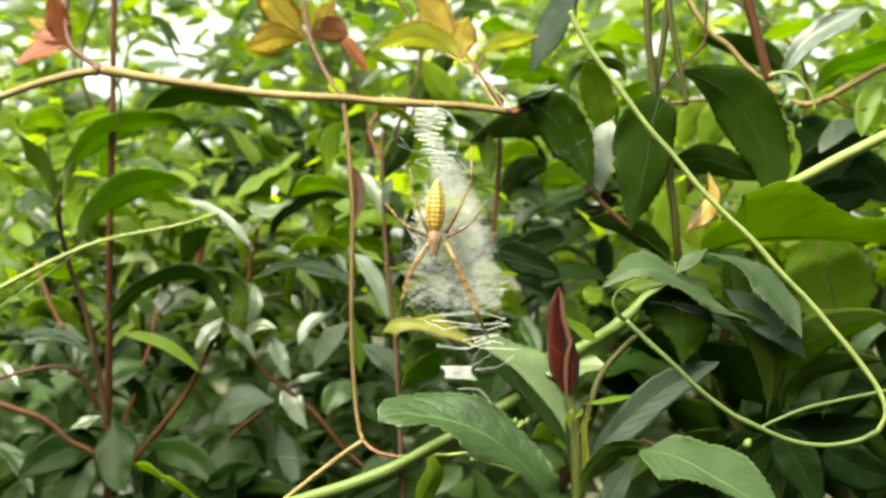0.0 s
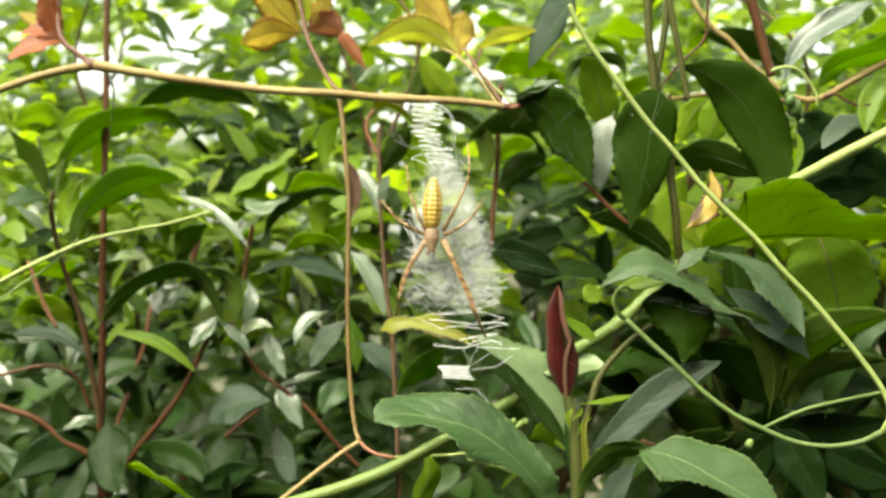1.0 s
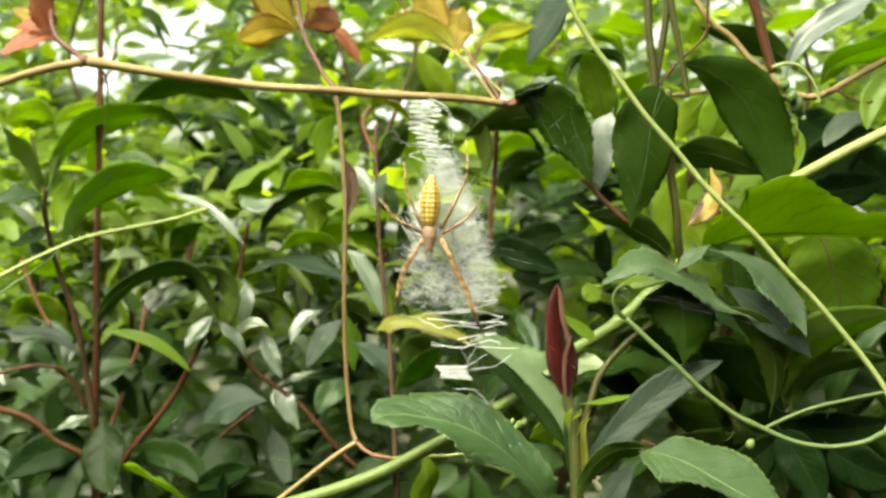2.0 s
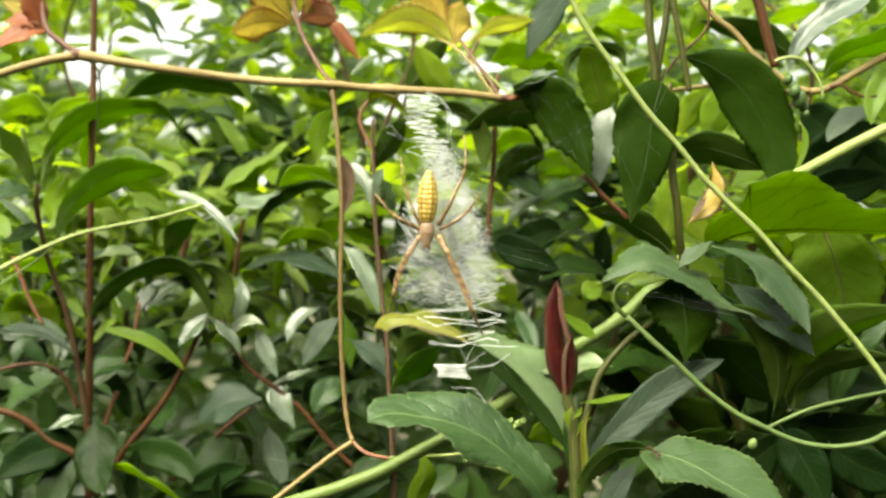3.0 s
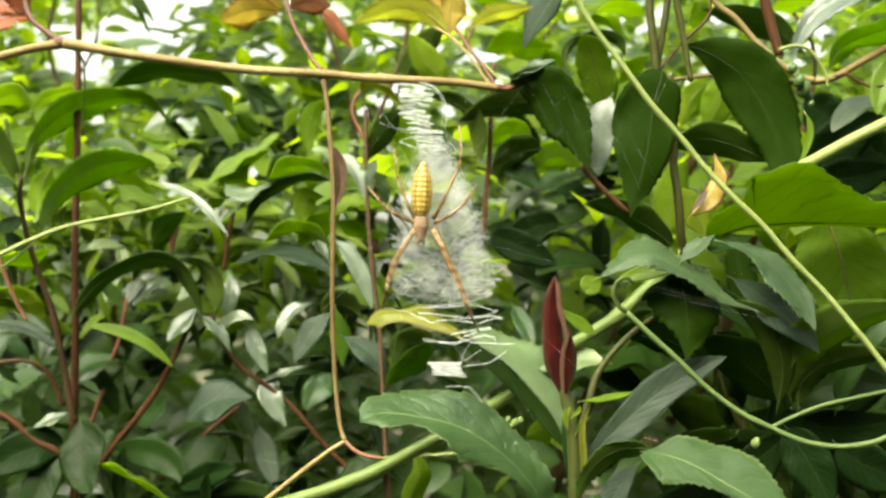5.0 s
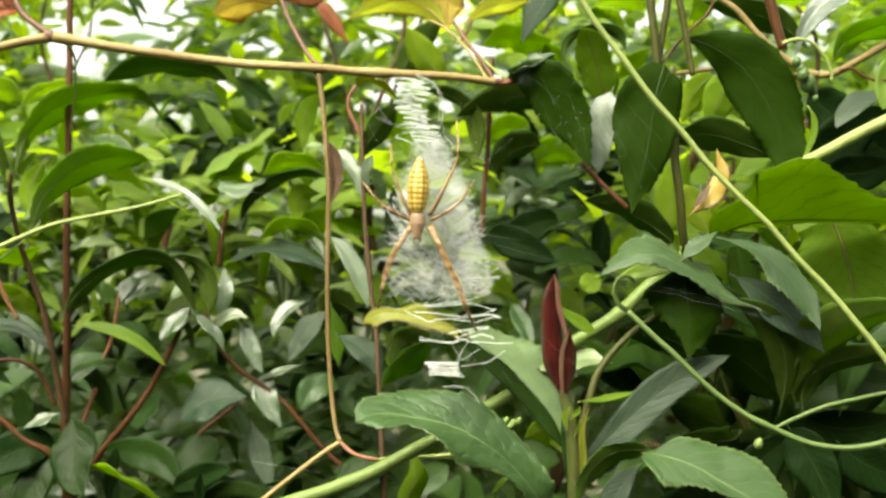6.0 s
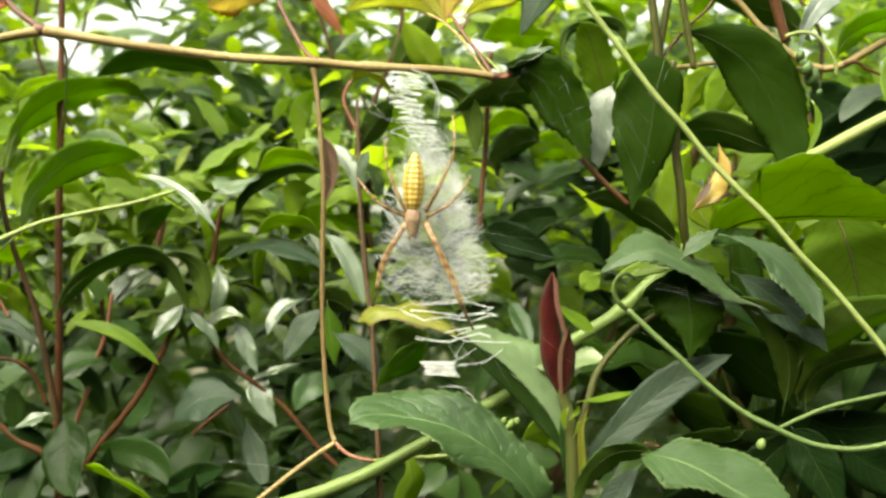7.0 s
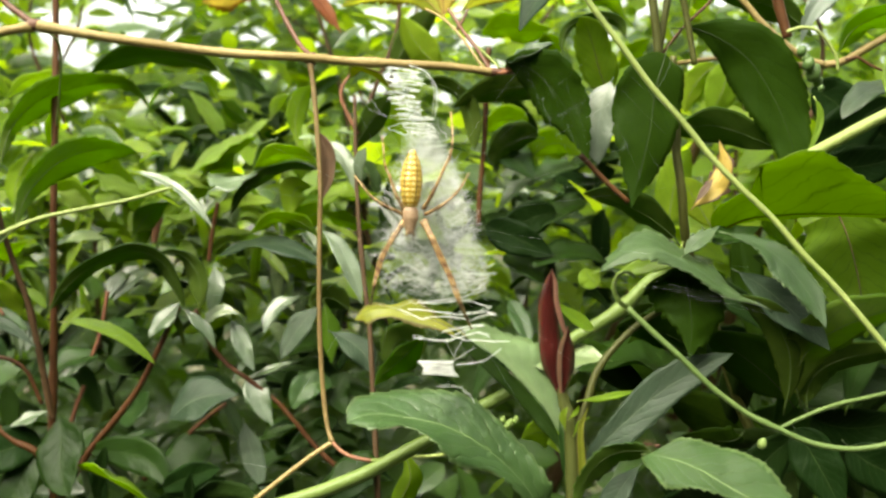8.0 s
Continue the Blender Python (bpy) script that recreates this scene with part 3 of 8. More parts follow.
stem(woody_vine, 'node', [(-0.0320, 0.0440, 1.0469), (-0.0308, 0.0440, 1.0465), (-0.0295, 0.0440, 1.0465)], 0.00164, 0.00164, TAN_RED)
stem(woody_vine, 'node', [(-0.1038, 0.0380, 1.0545), (-0.1027, 0.0380, 1.0548), (-0.1015, 0.0380, 1.0546)], 0.00161, 0.00161, TAN_RED)
stem(woody_vine, 'node', [(0.0154, 0.0500, 1.0439), (0.0167, 0.0500, 1.0435), (0.0181, 0.0500, 1.0435)], 0.00135, 0.00111, TAN_RED)
leaf(woody_vine, (-0.1137, 0.0440, 1.0633), (-0.1201, 0.0420, 1.0620), (-0.1281, 0.0400, 1.0569), 0.0084, 35, 0, kinds=RED, teeth=10, bite=0.28, wave=0.14)
leaf(woody_vine, (-0.1140, 0.0440, 1.0637), (-0.1198, 0.0450, 1.0662), (-0.1268, 0.0460, 1.0661), 0.0070, 40, 0, kinds=RED, teeth=8, bite=0.28, wave=0.14)
leaf(woody_vine, (-0.1140, 0.0440, 1.0646), (-0.1165, 0.0420, 1.0702), (-0.1170, 0.0400, 1.0793), 0.0075, 10, 0, kinds=RED, teeth=10, bite=0.28, wave=0.14)
leaf(woody_vine, (-0.1150, 0.0440, 1.0637), (-0.1203, 0.0480, 1.0684), (-0.1303, 0.0520, 1.0735), 0.0068, 30, 0, kinds=AMBER, bite=0.3, wave=0.14, teeth=10)
leaf(woody_vine, (-0.1065, 0.0400, 1.0583), (-0.1033, 0.0400, 1.0577), (-0.0993, 0.0400, 1.0583), 0.0016, 20, 0, kinds=YOUNG)
leaf(woody_vine, (0.0167, 0.0500, 1.0437), (0.0206, 0.0500, 1.0440), (0.0230, 0.0500, 1.0452), 0.0020, 30, 0, kinds=RED)
leaf(woody_vine, (0.0206, 0.0500, 1.0449), (0.0269, 0.0475, 1.0461), (0.0330, 0.0450, 1.0503), 0.0105, 60, 0, kinds=SILVER, fold=35)
blade(woody_vine, [(0.0031, 0.0680, 1.0623), (-0.0037, 0.0710, 1.0688), (-0.0121, 0.0740, 1.0716), (-0.0197, 0.0770, 1.0702), (-0.0275, 0.0800, 1.0677)], (0.00, 4.71, 5.11, 2.98, 0.00), (0.00, 4.66, 6.34, 3.25, 0.00), 138, 0, kinds=LIME, fold=14, teeth=18, bite=0.75, wave=0.12, label='yellow-green leaflet with reddish serrated edge')
blade(woody_vine, [(0.0035, 0.0680, 1.0623), (0.0029, 0.0703, 1.0680), (0.0036, 0.0727, 1.0729), (0.0048, 0.0750, 1.0777)], (0.00, 4.52, 5.36, 0.00), (0.00, 5.01, 4.05, 0.00), 138, 0, kinds=AMBER, fold=10, teeth=12, bite=0.75, wave=0.12)
blade(woody_vine, [(0.0003, 0.0700, 1.0689), (-0.0038, 0.0727, 1.0755), (-0.0092, 0.0753, 1.0815), (-0.0129, 0.0780, 1.0857)], (0.00, 5.26, 4.91, 0.00), (0.00, 7.11, 6.86, 0.00), 138, 0, kinds=AMBER, fold=10, teeth=12, bite=0.75, wave=0.12)
blade(woody_vine, [(0.0083, 0.0660, 1.0632), (0.0141, 0.0640, 1.0668), (0.0203, 0.0620, 1.0680), (0.0270, 0.0600, 1.0682)], (0.00, 3.25, 3.91, 0.00), (0.00, 2.26, 2.27, 0.00), 138, 0, kinds=LIME, fold=10, teeth=14, bite=0.75, wave=0.12)
blade(woody_vine, [(-0.0459, 0.0620, 1.0680), (-0.0527, 0.0600, 1.0686), (-0.0582, 0.0580, 1.0669), (-0.0628, 0.0560, 1.0641)], (0.00, 4.58, 4.01, 0.00), (0.00, 5.68, 5.98, 0.00), 138, 0, kinds=AMBER, fold=10, teeth=12, bite=0.75, wave=0.14)
blade(woody_vine, [(-0.0449, 0.0620, 1.0687), (-0.0505, 0.0593, 1.0735), (-0.0545, 0.0567, 1.0783), (-0.0565, 0.0540, 1.0830)], (0.00, 5.01, 5.35, 0.00), (0.00, 6.03, 5.74, 0.00), 138, 0, kinds=AMBER, fold=10, teeth=14, bite=0.75, wave=0.14)
blade(woody_vine, [(-0.0442, 0.0620, 1.0700), (-0.0442, 0.0600, 1.0753), (-0.0432, 0.0580, 1.0802)], (0.00, 3.46, 0.00), (0.00, 3.17, 0.00), 138, 0, kinds=LIME, fold=10, teeth=10, bite=0.75)
blade(woody_vine, [(-0.0439, 0.0620, 1.0690), (-0.0397, 0.0613, 1.0705), (-0.0350, 0.0607, 1.0703), (-0.0314, 0.0600, 1.0688)], (0.00, 4.30, 4.02, 0.00), (0.00, 4.47, 4.15, 0.00), 138, 0, kinds=RUSTY, fold=10, teeth=10, bite=0.75, wave=0.12, label='rusty pink young leaflet')
blade(woody_vine, [(-0.0415, 0.0600, 1.0702), (-0.0387, 0.0590, 1.0745), (-0.0362, 0.0580, 1.0801)], (0.00, 3.56, 0.00), (0.00, 3.42, 0.00), 138, 0, kinds=AMBER, fold=10, teeth=10, bite=0.75)
blade(woody_vine, [(-0.0365, 0.0700, 1.0706), (-0.0330, 0.0700, 1.0678), (-0.0299, 0.0700, 1.0636), (-0.0262, 0.0700, 1.0581)], (0.00, 2.54, 1.92, 0.00), (0.00, 4.90, 4.34, 0.00), 60, 0, kinds=RED, fold=24)
# climbing vine
stem(climbing_vine, 'runner', [(0.0337, 0.0050, 1.0629), (0.0360, 0.0050, 1.0576), (0.0398, 0.0050, 1.0513), (0.0466, 0.0050, 1.0422), (0.0533, 0.0050, 1.0330), (0.0601, 0.0050, 1.0252), (0.0667, 0.0050, 1.0169), (0.0735, 0.0050, 1.0098), (0.0803, 0.0050, 1.0032), (0.0868, 0.0047, 0.9954), (0.0933, 0.0045, 0.9886), (0.0999, 0.0042, 0.9807), (0.1057, 0.0040, 0.9734), (0.1106, 0.0030, 0.9659), (0.1122, 0.0020, 0.9600), (0.1105, 0.0028, 0.9553)], 0.00071, 0.00068, PALE_STEM)
# Same runner going on; its darker colour holds the shade it hangs in.
stem(climbing_vine, 'runner', [(0.1105, 0.0028, 0.9553), (0.1055, 0.0037, 0.9527), (0.0985, 0.0045, 0.9514), (0.0921, 0.0053, 0.9518), (0.0870, 0.0062, 0.9532), (0.0821, 0.0070, 0.9554), (0.0753, 0.0080, 0.9587), (0.0674, 0.0090, 0.9646), (0.0601, 0.0100, 0.9717), (0.0541, 0.0110, 0.9772), (0.0487, 0.0120, 0.9825)], 0.00068, 0.00067, SHADED_STEM, nodes=(0.02, 0.55))
stem(climbing_vine, 'side_shoot', [(0.0826, 0.0090, 0.9551), (0.0880, 0.0100, 0.9575), (0.0950, 0.0110, 0.9601), (0.1035, 0.0120, 0.9620), (0.1117, 0.0130, 0.9636), (0.1219, 0.0140, 0.9657)], 0.00049, 0.00057, SHADED_STEM)
stem(climbing_vine, 'main_stem', [(0.0658, 0.0420, 0.9945), (0.0609, 0.0405, 0.9908), (0.0559, 0.0391, 0.9868), (0.0500, 0.0376, 0.9811), (0.0423, 0.0361, 0.9763), (0.0362, 0.0347, 0.9726), (0.0310, 0.0332, 0.9678), (0.0241, 0.0309, 0.9623), (0.0167, 0.0287, 0.9582), (0.0093, 0.0264, 0.9545), (0.0028, 0.0241, 0.9503), (-0.0065, 0.0216, 0.9455), (-0.0149, 0.0191, 0.9415), (-0.0262, 0.0169, 0.9374), (-0.0374, 0.0155, 0.9341), (-0.0486, 0.0140, 0.9304)], 0.00168, 0.00168, GREEN_STEM, nodes=(0.2,), per=10)
stem(climbing_vine, 'curl', [(0.0503, 0.0240, 0.9820), (0.0482, 0.0233, 0.9832), (0.0467, 0.0227, 0.9858), (0.0466, 0.0220, 0.9884), (0.0477, 0.0213, 0.9902), (0.0496, 0.0207, 0.9907), (0.0513, 0.0200, 0.9895)], 0.00066, 0.00043, GREEN_STEM)
stem(climbing_vine, 'main_stem', [(0.0939, 0.0300, 1.0187), (0.0999, 0.0280, 1.0220), (0.1080, 0.0260, 1.0265), (0.1159, 0.0240, 1.0305), (0.1265, 0.0220, 1.0362)], 0.00149, 0.00152, PALE_STEM)
stem(climbing_vine, 'tendril', [(-0.1641, 0.0420, 0.9736), (-0.1325, 0.0434, 0.9911), (-0.1234, 0.0449, 0.9962), (-0.1143, 0.0463, 1.0007), (-0.1051, 0.0477, 1.0045), (-0.0942, 0.0491, 1.0070), (-0.0816, 0.0506, 1.0096), (-0.0698, 0.0520, 1.0132)], 0.00078, 0.00048, PALE_STEM)
stem(climbing_vine, 'tendril', [(-0.1620, 0.0500, 0.9666), (-0.1334, 0.0525, 0.9877), (-0.1245, 0.0550, 0.9942), (-0.1189, 0.0575, 0.9992), (-0.1140, 0.0600, 1.0051)], 0.00032, 0.00033, GREEN_STEM)
stem(climbing_vine, 'tendril', [(0.0069, 0.0340, 0.9424), (0.0122, 0.0327, 0.9416), (0.0181, 0.0313, 0.9400), (0.0256, 0.0300, 0.9366)], 0.00077, 0.00055, GREEN_STEM)
leaf(climbing_vine, (0.0204, 0.0300, 0.9392), (0.0181, 0.0300, 0.9373), (0.0161, 0.0300, 0.9348), 0.0015, 20, 0, kinds=YOUNG)
leaf(climbing_vine, (0.0204, 0.0300, 0.9388), (0.0196, 0.0300, 0.9418), (0.0186, 0.0300, 0.9432), 0.0014, 20, 0, kinds=YOUNG)
# budding shrub
stem(budding_shrub, 'main_stem', [(0.0336, 0.0150, 0.9634), (0.0341, 0.0146, 0.9600), (0.0352, 0.0142, 0.9559), (0.0358, 0.0138, 0.9482), (0.0360, 0.0134, 0.9399), (0.0362, 0.0130, 0.9302), (0.0372, 0.0140, 0.9149), (0.0377, 0.0090, 0.8918), (0.0387, 0.0120, 0.8318), (0.0397, 0.0160, 0.6818), (0.0477, 0.0260, 0.3000), (0.0457, 0.0260, -0.0100)], 0.00135, 0.00250, BUD_STEM)
leaf(budding_shrub, (0.0413, 0.0200, 0.9770), (0.0374, 0.0190, 0.9795), (0.0323, 0.0180, 0.9833), 0.0035, 30, 0, kinds=YOUNG)
stem(budding_shrub, 'twig', [(0.0361, 0.0200, 0.9472), (0.0398, 0.0228, 0.9583), (0.0429, 0.0256, 0.9667), (0.0498, 0.0284, 0.9747), (0.0567, 0.0312, 0.9796), (0.0645, 0.0340, 0.9832)], 0.00108, 0.00068, OLIVE_STEM)
blade(budding_shrub, [(0.0320, 0.0140, 0.9331), (0.0281, 0.0126, 0.9362), (0.0245, 0.0111, 0.9414), (0.0189, 0.0097, 0.9475), (0.0118, 0.0082, 0.9528), (0.0049, 0.0068, 0.9560), (-0.0034, 0.0053, 0.9578), (-0.0089, 0.0039, 0.9587), (-0.0126, 0.0024, 0.9584), (-0.0157, 0.0010, 0.9569)], (0.00, 2.15, 2.53, 4.33, 8.51, 8.71, 4.88, 7.48, 6.23, 0.00), (0.00, 4.26, 5.71, 7.08, 9.05, 9.21, 10.18, 8.21, 5.13, 0.00), 22, 0, kinds=FORELEAF, fold=9, teeth=18, bite=0.32, wave=0.1, lean=50, label='glossy serrated green leaf')
blade(budding_shrub, [(0.0351, 0.0225, 0.9467), (0.0328, 0.0235, 0.9542), (0.0279, 0.0245, 0.9611), (0.0205, 0.0255, 0.9687), (0.0143, 0.0265, 0.9735), (0.0095, 0.0275, 0.9771)], (0.00, 0.99, 1.10, 1.16, 1.18, 0.00), (0.00, 2.64, 9.78, 12.48, 8.91, 0.00), 60, 0, kinds=PALE, fold=-6, teeth=16, bite=0.3, label='pale leaf with silk fixed to its edge')
blade(budding_shrub, [(0.0130, 0.0275, 0.9724), (0.0040, 0.0284, 0.9780), (-0.0051, 0.0293, 0.9806), (-0.0112, 0.0302, 0.9815), (-0.0151, 0.0311, 0.9805), (-0.0178, 0.0320, 0.9783)], (0.00, 2.38, 2.81, 3.65, 3.53, 0.00), (0.00, 6.46, 16.16, 12.93, 8.62, 0.00), 60, 0, kinds=OLIVE, fold=-24, teeth=14, bite=0.3, label='olive-yellow leaf behind the web')
# Its sky sheen is in the pale colour.
blade(budding_shrub, [(0.0455, 0.0320, 0.9687), (0.0395, 0.0330, 0.9693), (0.0320, 0.0340, 0.9692), (0.0237, 0.0350, 0.9700), (0.0180, 0.0360, 0.9708)], (0.00, 4.57, 6.10, 4.06, 0.00), (0.00, 4.85, 5.27, 3.24, 0.00), 52, 0, kinds=PALE, fold=6, teeth=12, bite=0.3, label='leaf with reflected sky painted as pale colour')
blade(budding_shrub, [(0.0326, 0.0145, 0.9624), (0.0303, 0.0138, 0.9694), (0.0294, 0.0131, 0.9780), (0.0297, 0.0124, 0.9845), (0.0304, 0.0117, 0.9887), (0.0310, 0.0110, 0.9916)], (0.33, 1.85, 1.87, 1.89, 1.21, 0.00), (0.26, 2.83, 3.18, 2.15, 1.25, 0.00), 8, -14, kinds=BUD, fold=-6, name='bud_leaf', rib=False, cup=-0.6, label='rolled dark red young leaf')
blade(budding_shrub, [(0.0339, 0.0115, 0.9767), (0.0330, 0.0111, 0.9803), (0.0321, 0.0107, 0.9841), (0.0317, 0.0104, 0.9881), (0.0310, 0.0100, 0.9916)], (0.28, 0.56, 0.56, 0.42, 0.00), (0.53, 0.71, 0.70, 0.70, 0.00), 20, 10, kinds=BUD_RIM, fold=-20, teeth=20, bite=1.6, name='bud_edge', rib=False, label='downy pink toothed edge of the rolled leaf')
blade(budding_shrub, [(0.0338, 0.0130, 0.9626), (0.0348, 0.0124, 0.9675), (0.0351, 0.0117, 0.9725), (0.0348, 0.0111, 0.9760), (0.0347, 0.0105, 0.9785)], (0.23, 1.40, 1.28, 0.70, 0.00), (0.52, 2.60, 2.08, 1.04, 0.00), 4, 24, kinds=BUD, fold=-6, name='bud_leaf', rib=False, cup=-0.6, label='rolled dark red young leaf')
blade(budding_shrub, [(0.0330, 0.0115, 0.9627), (0.0326, 0.0110, 0.9676), (0.0328, 0.0105, 0.9726), (0.0338, 0.0100, 0.9761), (0.0346, 0.0095, 0.9785)], (0.37, 0.56, 0.55, 0.36, 0.00), (0.28, 0.56, 0.56, 0.42, 0.00), 4, -24, kinds=BUD_SCALE, fold=-20, name='bud_scale', rib=False, label='olive-pink downy bud scale')
blade(budding_shrub, [(0.0523, 0.0065, 0.9497), (0.0538, 0.0042, 0.9498), (0.0582, 0.0019, 0.9491), (0.0632, -0.0004, 0.9473), (0.0681, -0.0026, 0.9446), (0.0742, -0.0049, 0.9413), (0.0795, -0.0072, 0.9381), (0.0835, -0.0095, 0.9348)], (0.00, 1.63, 5.63, 8.28, 9.38, 8.39, 5.01, 0.00), (0.00, 3.98, 7.54, 5.52, 3.30, 1.96, 1.60, 0.00), 42, 0, kinds=ANTLEAF, fold=4, teeth=22, bite=0.35, wave=0.08, label='pale green serrated leaf')
blade(budding_shrub, [(0.0536, 0.0085, 0.9498), (0.0506, 0.0088, 0.9500), (0.0461, 0.0091, 0.9495), (0.0415, 0.0094, 0.9468), (0.0378, 0.0097, 0.9418), (0.0360, 0.0100, 0.9361)], (0.00, 2.55, 2.87, 2.61, 1.77, 0.00), (0.00, 3.04, 4.94, 4.19, 2.07, 0.00), 140, 0, kinds=MATURE, fold=8, teeth=12, bite=0.3, label='folded leaf showing its olive underside')
blade(budding_shrub, [(0.0380, 0.0220, 0.9417), (0.0423, 0.0220, 0.9476), (0.0496, 0.0220, 0.9549), (0.0583, 0.0220, 0.9623), (0.0663, 0.0220, 0.9671), (0.0717, 0.0220, 0.9699), (0.0750, 0.0220, 0.9712)], (0.00, 2.00, 3.43, 4.86, 3.72, 1.43, 0.00), (0.00, 3.91, 5.12, 4.53, 3.03, 1.52, 0.00), 16, -10, kinds=GREY, fold=10, teeth=12, bite=0.1, wave=0.03, label='large greyish green leaf')
blade(budding_shrub, [(0.0515, 0.0140, 0.9454), (0.0479, 0.0133, 0.9412), (0.0450, 0.0127, 0.9364), (0.0435, 0.0120, 0.9316)], (0.00, 2.48, 3.25, 0.00), (0.00, 2.78, 3.32, 0.00), 45, 0, kinds=GREY, fold=10)
blade(budding_shrub, [(0.0358, 0.0155, 0.9364), (0.0346, 0.0152, 0.9436), (0.0337, 0.0148, 0.9508), (0.0329, 0.0145, 0.9565)], (0.00, 0.94, 0.94, 0.00), (0.00, 0.88, 0.74, 0.00), 20, 0, kinds=MATURE, fold=20)
blade(budding_shrub, [(0.0371, 0.0110, 0.9371), (0.0380, 0.0110, 0.9458), (0.0377, 0.0110, 0.9542), (0.0394, 0.0110, 0.9596)], (0.00, 1.07, 0.91, 0.00), (0.00, 0.87, 0.73, 0.00), 20, 0, kinds=OLIVE, fold=20)
blade(budding_shrub, [(0.0361, 0.0120, 0.9527), (0.0375, 0.0115, 0.9556), (0.0397, 0.0110, 0.9573)], (0.00, 0.69, 0.00), (0.00, 0.63, 0.00), 30, 0, kinds=YOUNG, fold=15)
blade(budding_shrub, [(0.0341, 0.0110, 0.9542), (0.0335, 0.0105, 0.9574), (0.0346, 0.0100, 0.9597)], (0.00, 0.88, 0.00), (0.00, 0.86, 0.00), 20, 0, kinds=YOUNG, fold=15)
blade(budding_shrub, [(0.0349, 0.0110, 0.9567), (0.0366, 0.0105, 0.9585), (0.0371, 0.0100, 0.9600)], (0.00, 0.69, 0.00), (0.00, 0.63, 0.00), 30, 0, kinds=YOUNG, fold=15)
blade(budding_shrub, [(0.0336, 0.0220, 0.9468), (0.0315, 0.0233, 0.9510), (0.0279, 0.0247, 0.9515), (0.0242, 0.0260, 0.9498)], (0.00, 2.24, 3.34, 0.00), (0.00, 3.24, 5.82, 0.00), 150, 0, kinds=YOUNG, fold=10)
blade(budding_shrub, [(0.0381, 0.0200, 0.9599), (0.0438, 0.0220, 0.9603), (0.0491, 0.0240, 0.9613), (0.0537, 0.0260, 0.9617)], (0.00, 1.16, 0.78, 0.00), (0.00, 1.52, 1.21, 0.00), 60, 0, kinds=YOUNG, fold=10)
# Separate dark blade: the fold's shade is put into its colour.
blade(budding_shrub, [(0.0344, 0.0210, 0.9470), (0.0310, 0.0219, 0.9538), (0.0254, 0.0228, 0.9607), (0.0181, 0.0237, 0.9679), (0.0123, 0.0246, 0.9726), (0.0064, 0.0255, 0.9775)], (0.00, 2.35, 2.65, 2.66, 2.08, 0.00), (0.00, 0.88, 0.89, 0.89, 0.75, 0.00), 0, 0, kinds=DARK, fold=4, label='lower half of the silk-bound leaf, its shade painted in dark colour')
blade(budding_shrub, [(0.0198, 0.0265, 0.9698), (0.0160, 0.0267, 0.9727), (0.0131, 0.0268, 0.9745), (0.0098, 0.0270, 0.9763)], (0.00, 1.89, 1.94, 0.00), (0.00, 3.56, 3.18, 0.00), 56, 0, kinds=PALE, fold=-8)
# broadleaf shrub
stem(broadleaf_shrub, 'main_stem', [(0.0628, 0.0360, 1.0451), (0.0634, 0.0360, 1.0352), (0.0633, 0.0350, 1.0223), (0.0646, 0.0340, 1.0110), (0.0661, 0.0370, 0.9990), (0.0710, 0.0460, 0.9867), (0.0775, 0.0560, 0.9736), (0.0830, 0.0600, 0.9572), (0.0894, 0.0600, 0.9411), (0.0925, 0.0600, 0.9250), (0.0935, 0.0610, 0.9100), (0.0945, 0.0630, 0.8850), (0.0955, 0.0660, 0.8250), (0.0965, 0.0700, 0.6750), (0.1045, 0.0800, 0.3000), (0.1025, 0.0800, -0.0100)], 0.00091, 0.00197, OLIVE_STEM, nodes=(0.12,))
stem(broadleaf_shrub, 'branch', [(0.0568, 0.0420, 1.0949), (0.0580, 0.0420, 1.0732), (0.0583, 0.0420, 1.0623), (0.0595, 0.0420, 1.0515), (0.0601, 0.0420, 1.0438)], 0.00124, 0.00109, OLIVE_STEM)
stem(broadleaf_shrub, 'branch', [(0.0660, 0.0440, 1.0954), (0.0641, 0.0440, 1.0736), (0.0628, 0.0440, 1.0627), (0.0608, 0.0440, 1.0503), (0.0597, 0.0440, 1.0441)], 0.00101, 0.00094, OLIVE_STEM)
stem(broadleaf_shrub, 'branch', [(0.0614, 0.0400, 1.0942), (0.0641, 0.0400, 1.0711), (0.0660, 0.0400, 1.0603), (0.0676, 0.0400, 1.0511), (0.0689, 0.0400, 1.0434)], 0.00108, 0.00077, OLIVE_STEM)
stem(broadleaf_shrub, 'branch', [(0.0814, 0.0390, 1.0966), (0.0858, 0.0390, 1.0752), (0.0881, 0.0390, 1.0660), (0.0903, 0.0390, 1.0568), (0.0922, 0.0390, 1.0500)], 0.00154, 0.00131, RED_STEM)
stem(broadleaf_shrub, 'branch', [(0.0641, 0.0500, 1.0878), (0.0756, 0.0492, 1.0684), (0.0825, 0.0484, 1.0619), (0.0885, 0.0476, 1.0546), (0.0975, 0.0468, 1.0466), (0.1034, 0.0460, 1.0441)], 0.00079, 0.00094, TAN)
stem(broadleaf_shrub, 'branch', [(0.1325, 0.0420, 1.0578), (0.1222, 0.0436, 1.0529), (0.1146, 0.0452, 1.0486), (0.1090, 0.0468, 1.0454), (0.1041, 0.0484, 1.0445), (0.0905, 0.0500, 1.0445)], 0.00109, 0.00095, TAN)
